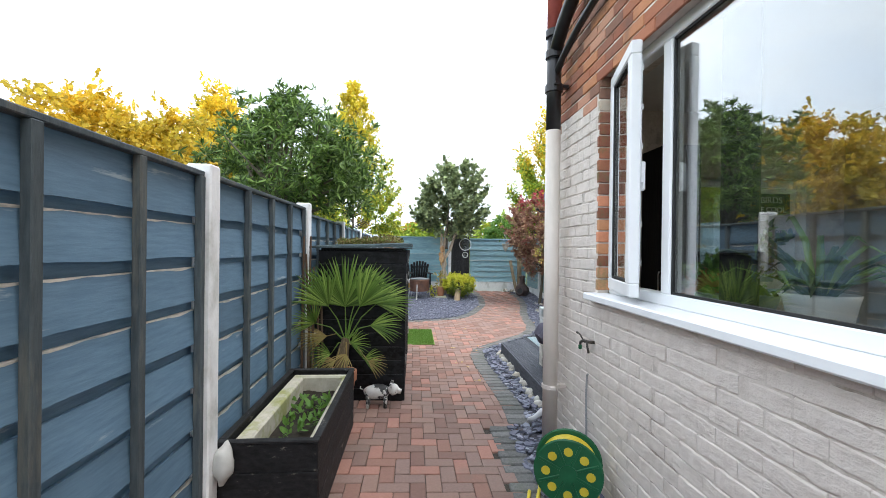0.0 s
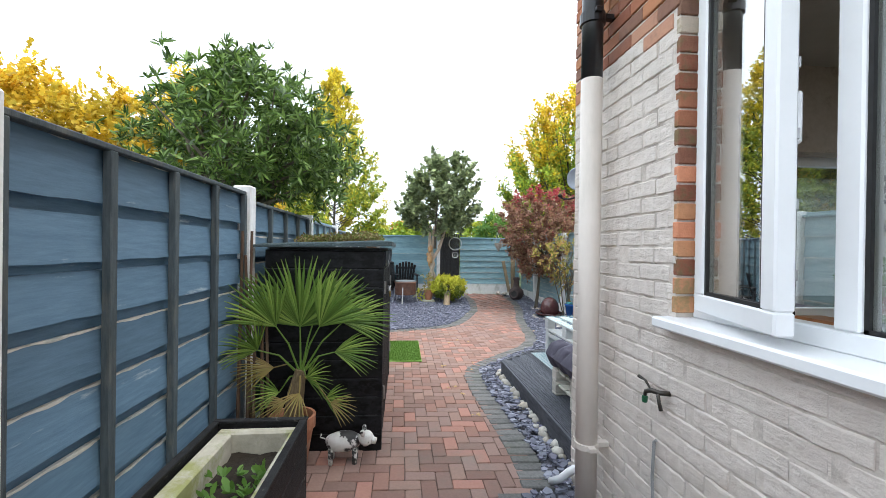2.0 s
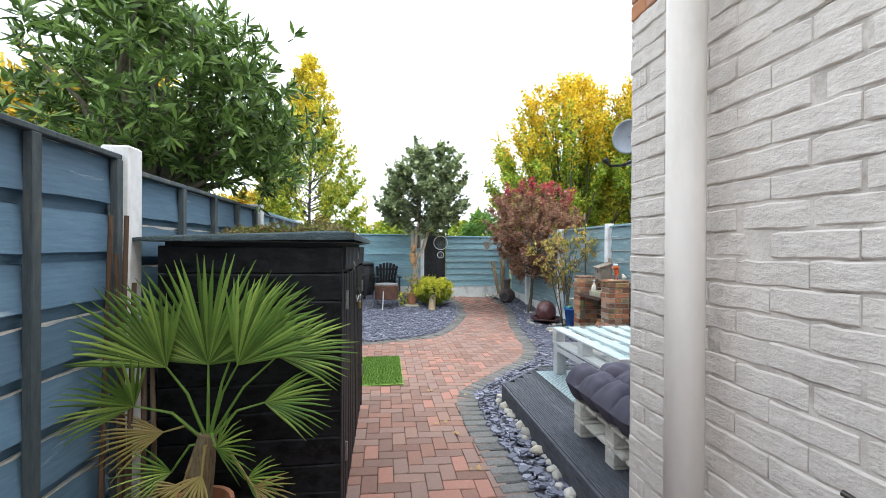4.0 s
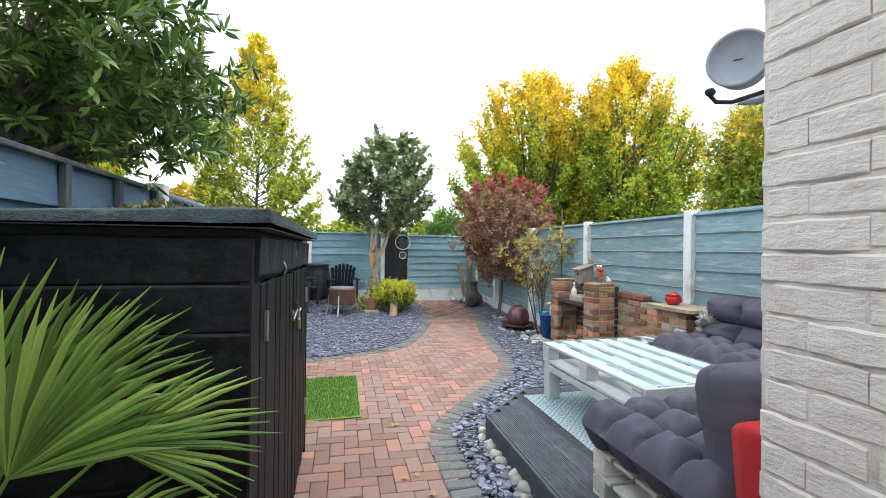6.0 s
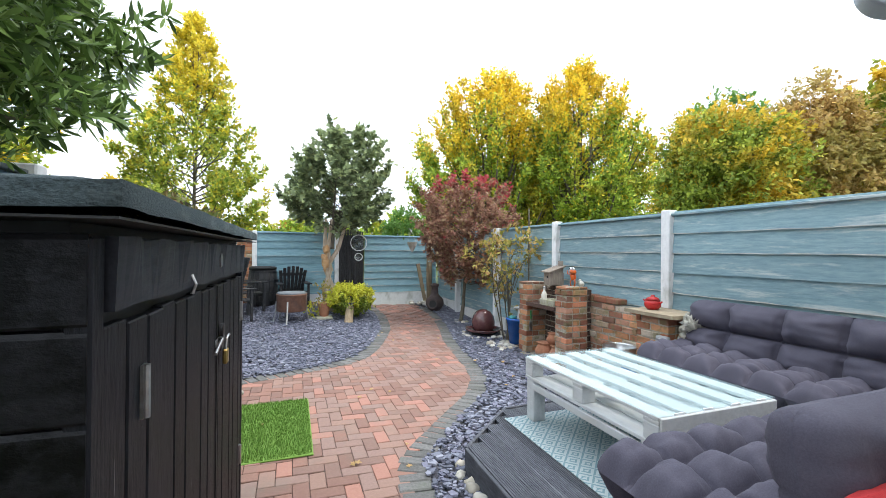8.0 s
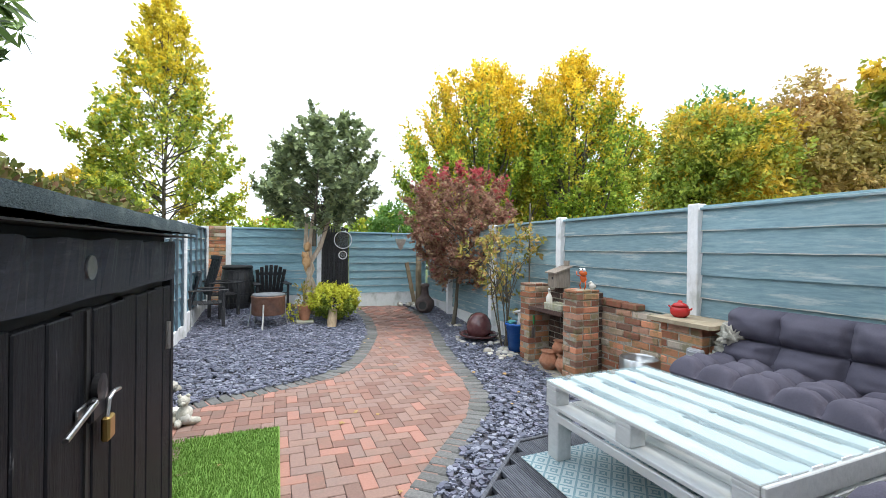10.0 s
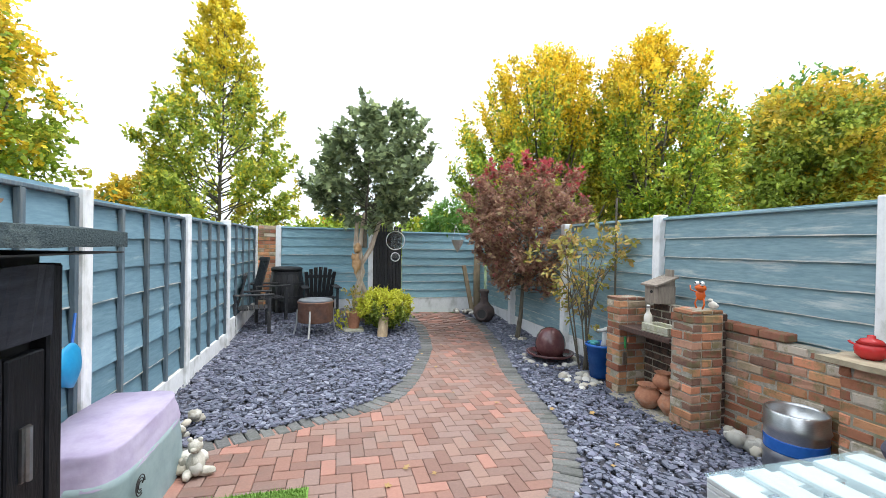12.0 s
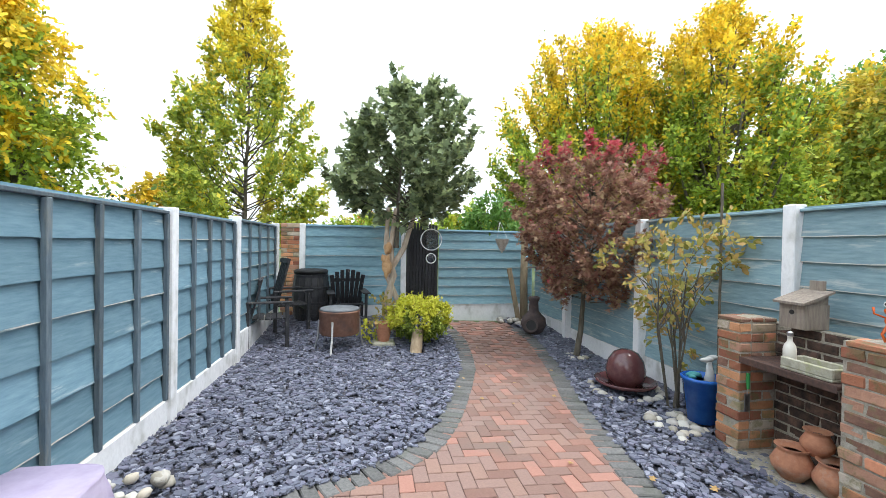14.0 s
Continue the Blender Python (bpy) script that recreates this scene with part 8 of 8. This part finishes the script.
tapo = thing("garden_tap", (1.60, 3.80, 0.88), "dark brass outdoor tap with a green hose connector", "tap")
M_TAP = mk("tarnished_brass", (0.05, 0.045, 0.04), (0.10, 0.09, 0.08), 20, rough=0.4, bump=0.1, metallic=0.8)
part("body", Geo().tube([(1.61, 3.77, 0.895), (1.55, 3.79, 0.895), (1.52, 3.83, 0.90), (1.51, 3.87, 0.88), (1.51, 3.88, 0.85)], [0.016, 0.016, 0.017, 0.014, 0.012], 10).tube([(1.54, 3.79, 0.89), (1.54, 3.775, 0.84), (1.55, 3.77, 0.79)], [0.012, 0.011, 0.013], 8), M_TAP, tapo, smooth=True)
part("lever", Geo().tube([(1.52, 3.84, 0.91), (1.50, 3.86, 0.955), (1.49, 3.92, 0.965)], [0.008, 0.008, 0.011], 8), M_TAP, tapo)
part("connector", Geo().lathe([(0.014, 0), (0.018, 0.01), (0.018, 0.04), (0.014, 0.045)], (1.51, 3.88, 0.805), 12), M_GREENP, tapo, "green hose connector")
for o in tapo.children:
    o.data.transform(Matrix.Translation((1.61, 3.79, 0.89)) @ Matrix.Scale(0.66, 4) @ Matrix.Translation((-1.61, -3.79, -0.89)))
solo("wall_cable", Geo().tube([(1.600, 3.85, 0.665), (1.597, 3.86, 0.655), (1.597, 3.87, 0.50), (1.598, 3.86, 0.30), (1.590, 3.84, 0.13), (1.55, 3.80, 0.03)], 0.007, 8), mk("grey_cable", (0.25, 0.25, 0.25), (0.33, 0.33, 0.33), 20, rough=0.6, bump=0), "thin grey cable running down the painted wall", "cable")

lampo = thing("wall_speaker", (1.62, 4.86, 1.93), "round grey outdoor speaker bracketed to the house corner", "speaker")
M_SPK = mk("pale_blue_grey_plastic", (0.30, 0.33, 0.38), (0.38, 0.42, 0.47), 12, rough=0.45, bump=0.03)
aim = Vector((-0.80, -0.55, -0.12)).to_track_quat("Z", "Y").to_matrix().to_4x4()
sm = Matrix.Translation((1.685, 4.91, 1.975)) @ aim @ Matrix.Scale(0.82, 4)
part("shell", Geo().lathe([(0.05, -0.14), (0.085, -0.13), (0.094, -0.02), (0.096, 0.0), (0.088, 0.006), (0.082, -0.004), (0.05, -0.018), (0.01, -0.022)], (0, 0, 0), 30, sm), M_SPK, lampo, smooth=True)
part("badge", Geo().box(-0.014, -0.0012, -0.020, 0.014, 0.0012, -0.0165, 0.0005, sm), M_BLACK, lampo)
part("bracket", Geo().tube([(1.68, 4.90, 1.85), (1.70, 4.86, 1.84), (1.71, 4.78, 1.84)], 0.012, 8), M_SPK, lampo)
part("cable", Geo().tube([(1.56, 4.88, 1.845), (1.58, 4.88, 1.83), (1.62, 4.87, 1.83), (1.68, 4.83, 1.85)], 0.006, 6).blob((1.55, 4.87, 1.85), (0.014, 0.012, 0.012), 1), M_BLACK, lampo)

# ---- inside the kitchen ----
# an assumed ceiling fitting and its lamp, added to lift the dark room
M_LAMP = bpy.data.materials.new("lamp_diffuser")
M_LAMP.use_nodes = True
M_LAMP.node_tree.nodes["Principled BSDF"].inputs["Emission Color"].default_value = (1.0, 0.93, 0.82, 1)
M_LAMP.node_tree.nodes["Principled BSDF"].inputs["Emission Strength"].default_value = 4.0
cl = thing("ceiling_light", (2.9, 2.0, 2.66), "assumed round ceiling light, added to brighten the kitchen", "ceiling light")
part("rim", Geo().lathe([(0.15, 0.0), (0.17, 0.0), (0.17, -0.045), (0.15, -0.045), (0.15, 0.0)], (2.9, 2.0, 2.658), 28), M_UPVC, cl)
part("diffuser", Geo().lathe([(0.148, -0.012), (0.148, -0.030)], (2.9, 2.0, 2.658), 28), M_LAMP, cl, "glowing white diffuser")
kl = new("kitchen_lamp", bpy.data.lights.new("kitchen_lamp", "AREA"))
kl.data.shape, kl.data.size, kl.data.energy, kl.data.color = "DISK", 0.28, 6.0, (1.0, 0.93, 0.82)
kl.matrix_world = pose(2.9, 2.0, 2.60)
solo("worktop", Geo().box(WX + 0.275, -2.2, 1.13, 2.32, CY - 0.28, 1.17, 0.004), mk("pale_worktop", (0.30, 0.27, 0.22), (0.40, 0.36, 0.30), 8, rough=0.4, bump=0.05), "pale worktop behind the kitchen window", "worktop")
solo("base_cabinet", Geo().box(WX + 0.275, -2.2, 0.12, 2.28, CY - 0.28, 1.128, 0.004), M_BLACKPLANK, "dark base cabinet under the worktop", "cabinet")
solo("curtain", Geo().add([(WX + 0.30 + 0.02 * math.sin(i * 2.1), 2.86 + 0.012 * i, z) for z in (1.25, 2.62) for i in range(18)], [(i, i + 1, 19 + i, 18 + i) for i in range(17)]),
     mk("dark_grey_curtain", (0.035, 0.035, 0.04), (0.06, 0.06, 0.065), 30, rough=0.9, bump=0.1), "dark grey curtain gathered beside the window", "curtain")
wpz = 1.17
wpt = thing("white_pot", (1.99, 2.66, wpz), "white ribbed pot with a long-leaved house plant", "plant pot")
part("pot", Geo().lathe([(0.085, 0.0), (0.115, 0.15), (0.12, 0.165), (0.108, 0.165), (0.1, 0.14)], (1.99, 2.66, wpz), 26), M_UPVC, wpt, "matt white pot", smooth=True)
part("soil", Geo().lathe([(0.05, 0.135), (0.104, 0.145)], (1.99, 2.66, wpz), 18), M_SOIL, wpt)
q = Geo()
rk = random.Random(9)
for k in range(46):
    a = rk.uniform(0, 6.283)
    L = rk.uniform(0.22, 0.48)
    up = rk.uniform(0.35, 1.0)
    d = Vector((math.cos(a), math.sin(a), 0))
    b = Vector((1.99, 2.66, wpz + 0.14)) + d * 0.03
    s2 = Vector((-d.y, d.x, 0))
    pts = [b, b + d * L * 0.25 + Vector((0, 0, L * 0.5 * up)), b + d * L * 0.6 + Vector((0, 0, L * 0.75 * up)), b + d * L * (1.15 - 0.4 * up) + Vector((0, 0, L * (0.95 * up - 0.25)))]
    o = len(q.v)
    for p, w in zip(pts, (0.010, 0.013, 0.010, 0.001)):
        p.x = max(p.x, WX + 0.12)
        q.v += [tuple(p - s2 * w), tuple(p + Vector((0, 0, -w * 0.5))), tuple(p + s2 * w)]
    for j in range(3):
        e = o + j * 3
        q.f += [(e, e + 1, e + 4, e + 3), (e + 1, e + 2, e + 5, e + 4)]
part("foliage", q, L_BAY, wpt)
for x, y, sc, sd in ((2.0, 3.26, 0.10, 301), (2.22, 3.18, 0.17, 302)):
    hp = thing("potted_plant", (x, y, wpz), "bushy green herb in a dark pot on the worktop", "plant")
    part("pot", Geo().lathe([(0.05, 0), (0.075, 0.10), (0.06, 0.10)], (x, y, wpz), 18), M_GREYTEAL, hp)
    c, out = scatter(lobes_in((x, y, wpz + 0.10 + sc), (sc, sc, sc), 18, sd), 26, 0.035, sd + 5)
    hang(new("leaves", leaf_cloud("leaves", L_HERB if sd == 301 else L_BAY, c, 0.035, OVAL, sd + 9, 0.0, spread=out)), hp)
board = thing("pin_board", (3.45, CY - 0.30, 1.35), "white board of small signs standing in the rear window", "notice board")
part("panel", Geo().box(3.22, CY - 0.315, 1.18, 3.66, CY - 0.295, 2.02, 0.003), M_UPVC, board)
sg = part("sign", Geo().box(3.26, CY - 0.325, 1.80, 3.60, CY - 0.316, 1.98, 0.002), mk("slate_sign", (0.03, 0.035, 0.045), (0.05, 0.055, 0.065), 12, rough=0.8, bump=0.05), board, "dark sign with white lettering")


def lettering(text, x, y, z, size, parent, mat):
    cu = bpy.data.curves.new("lettering", "FONT")
    cu.body, cu.size, cu.align_x, cu.extrude = text, size, "CENTER", 0.001
    ob = new("lettering", cu)
    ob.data.materials.append(mat)
    bpy.context.view_layer.update()
    me = bpy.data.meshes.new_from_object(ob.evaluated_get(bpy.context.evaluated_depsgraph_get()))
    bpy.data.objects.remove(ob)
    tx = new("lettering", me)
    hang(tx, parent)
    tx.matrix_basis = pose(x, y, z, 90, 0, 0)


lettering("BIRDS", 3.43, CY - 0.327, 1.90, 0.075, sg, M_UPVC)
lettering("BE COOL", 3.43, CY - 0.327, 1.825, 0.062, sg, M_UPVC)
s2_ = part("sign", Geo().box(3.42, CY - 0.325, 1.60, 3.62, CY - 0.316, 1.70, 0.002), M_CREAM, board, "pale sign")
lettering("BEE", 3.52, CY - 0.327, 1.625, 0.07, s2_, M_BLACK)
part("picture", Geo().box(3.30, CY - 0.325, 1.24, 3.46, CY - 0.316, 1.48, 0.002), mk("blue_print", (0.25, 0.36, 0.48), (0.36, 0.46, 0.55), 20, rough=0.7, bump=0), board, "pale blue picture")
part("picture", Geo().box(3.26, CY - 0.325, 1.55, 3.40, CY - 0.316, 1.75, 0.002), M_STONE, board)
cup = thing("tall_cupboard", (2.47, 4.35, 0.12), "tall dark kitchen cupboard", "cupboard")
part("body", Geo().box(2.35, 4.2, 0.12, 2.62, CY - 0.28, 2.3, 0.005), M_BLACKPLANK, cup)
cup_door = part("door", Geo().box(2.328, 4.203, 0.16, 2.347, CY - 0.283, 2.296, 0.003), M_BLACKPLANK, cup)
part("handle", Geo().tube([(2.318, 4.235, 1.15), (2.310, 4.235, 1.17), (2.310, 4.235, 1.31), (2.318, 4.235, 1.33)], 0.005, 8), M_STEEL, cup_door)
solo("wooden_chair_back", Geo().box(1.95, 3.35, 1.17, 2.15, 3.40, 1.42, 0.01).box(1.97, 3.42, 1.17, 2.1, 3.60, 1.25, 0.01), mk("orange_pine", (0.34, 0.13, 0.05), (0.45, 0.19, 0.08), 12, rough=0.5, bump=0.1), "orange pine rack on the worktop", "rack")

# ---- fallen leaves ----
rl = random.Random(31)
M_FALLEN = leaf_mat("fallen_leaf", [(0.40, 0.26, 0.06), (0.30, 0.16, 0.07), (0.48, 0.38, 0.16)], 0.3, 0.1)
for k in range(34):
    y = rl.uniform(5.5, 14.2)
    x = rl.uniform(path_left(y) if y > 9.2 else 0.9, path_right(y)) if k % 3 else rl.uniform(-0.4, 4.2)
    if y < 7.8 and x > 1.6:
        continue
    m = pose(x, y, ground_z(x, y) + (0.012 if path_left(y) < x < path_right(y) else 0.035), rl.uniform(-12, 12), rl.uniform(-12, 12), rl.uniform(0, 360))
    s = rl.uniform(0.035, 0.06)
    q = Geo().add([(a * s, b * s, 0.006 * math.sin(a * 3)) for a, b in MAPLE], [tuple(range(len(MAPLE)))], m)
    solo("fallen_leaf", q, M_FALLEN, "dry yellow-brown leaf lying on the ground", "leaf", "fallen leaves")


# ---- brick and paving pieces ----
for me, m in house_bricks[:420]:
    piece("brick", me, house, m)
left_over = Geo()
for me, m in house_bricks[420:]:
    left_over.add([v.co for v in me.vertices], [tuple(p.vertices) for p in me.polygons], m)
if left_over.v:
    tagged(part("brickwork", left_over, M_WALLPAINT_FAR, house), kind="stuff")


def paver(L, W, mat, seed=0):
    q = Geo().box(-L / 2, -W / 2, -0.03, L / 2, W / 2, 0.0, 0.004)
    return q


PAVER = paver(0.1968, 0.0968, M_PAVER).mesh("paver", M_PAVER)
far_pavers = paver(0.1968, 0.0968, M_PAVER_FAR)
joined = Geo()
rp = random.Random(8)
near = 0
U = 0.1


def lay(x, y, turn):
    global near
    if y < -1.5 or y > 14.6:
        return
    if not (path_left(y) + 0.0 < x < path_right(y) - 0.02):
        return
    if SX0 + 0.1 < x < SX1 - 0.1 and SY0 + 0.1 < y < SY1 - 0.1:
        return
    tilt = math.degrees(math.atan(-0.025))
    m = pose(x, y, ground_z(x, y) + rp.uniform(-0.0015, 0.0015), rp.uniform(-0.5, 0.5), -tilt + rp.uniform(-0.4, 0.4), turn + rp.uniform(-0.6, 0.6))
    if 7.3 < y < 9.9 and near < 300:
        near += 1
        piece("paver", PAVER, pavement, m)
    else:
        joined.add(far_pavers.v, far_pavers.f, m)


for a in range(-40, 170):
    for b in range(-40, 60):
        # herringbone of 2 x 1 blocks
        if (a - b) % 4 == 0:
            lay(0.13 + (b + 1.0) * U, (a + 0.5) * U, 0)
        if (a - b) % 4 == 1:
            lay(0.13 + (b + 0.5) * U, (a + 1.0) * U, 90)
tagged(part("joined_pavers", joined, M_PAVER_FAR, pavement), kind="stuff")


SETT = Geo().box(-0.0475, -0.105, -0.05, 0.0475, 0.105, 0.006, 0.008).mesh("sett", M_SETT)


def kerb(line, label):
    ob = thing("kerb", (*line[0], ground_z(*line[0])), label, "kerb", kind="structure")
    pts = [Vector((*p, 0)) for p in line]
    d, i, u = 0.0, 0, 0.05
    seg = [(b - a).length for a, b in zip(pts, pts[1:])]
    total = sum(seg)
    while u < total:
        s, i = u, 0
        while s > seg[i]:
            s -= seg[i]
            i += 1
        p = pts[i].lerp(pts[i + 1], s / seg[i])
        a = pts[max(i - 1, 0)] if s < seg[i] / 2 else pts[i]
        b = pts[i + 1] if s < seg[i] / 2 else pts[min(i + 2, len(pts) - 1)]
        t = (b - a).normalized()
        m = pose(p.x, p.y, ground_z(p.x, p.y) + rp.uniform(-0.002, 0.003), rp.uniform(-0.8, 0.8), 1.4 + rp.uniform(-0.6, 0.6), math.degrees(math.atan2(t.y, t.x)) + rp.uniform(-1.5, 1.5))
        piece("sett", SETT, ob, m)
        u += 0.106


kerb(LEFT_KERB, "curved edging of grey block setts beside slate")
kerb(RIGHT_KERB, "winding edging of grey block setts between paving and slate")
kerb([(1.14, -1.5), (1.14, 3.0), (1.16, 3.6), (1.19, 4.62)], "straight edging of grey block setts beside the house")
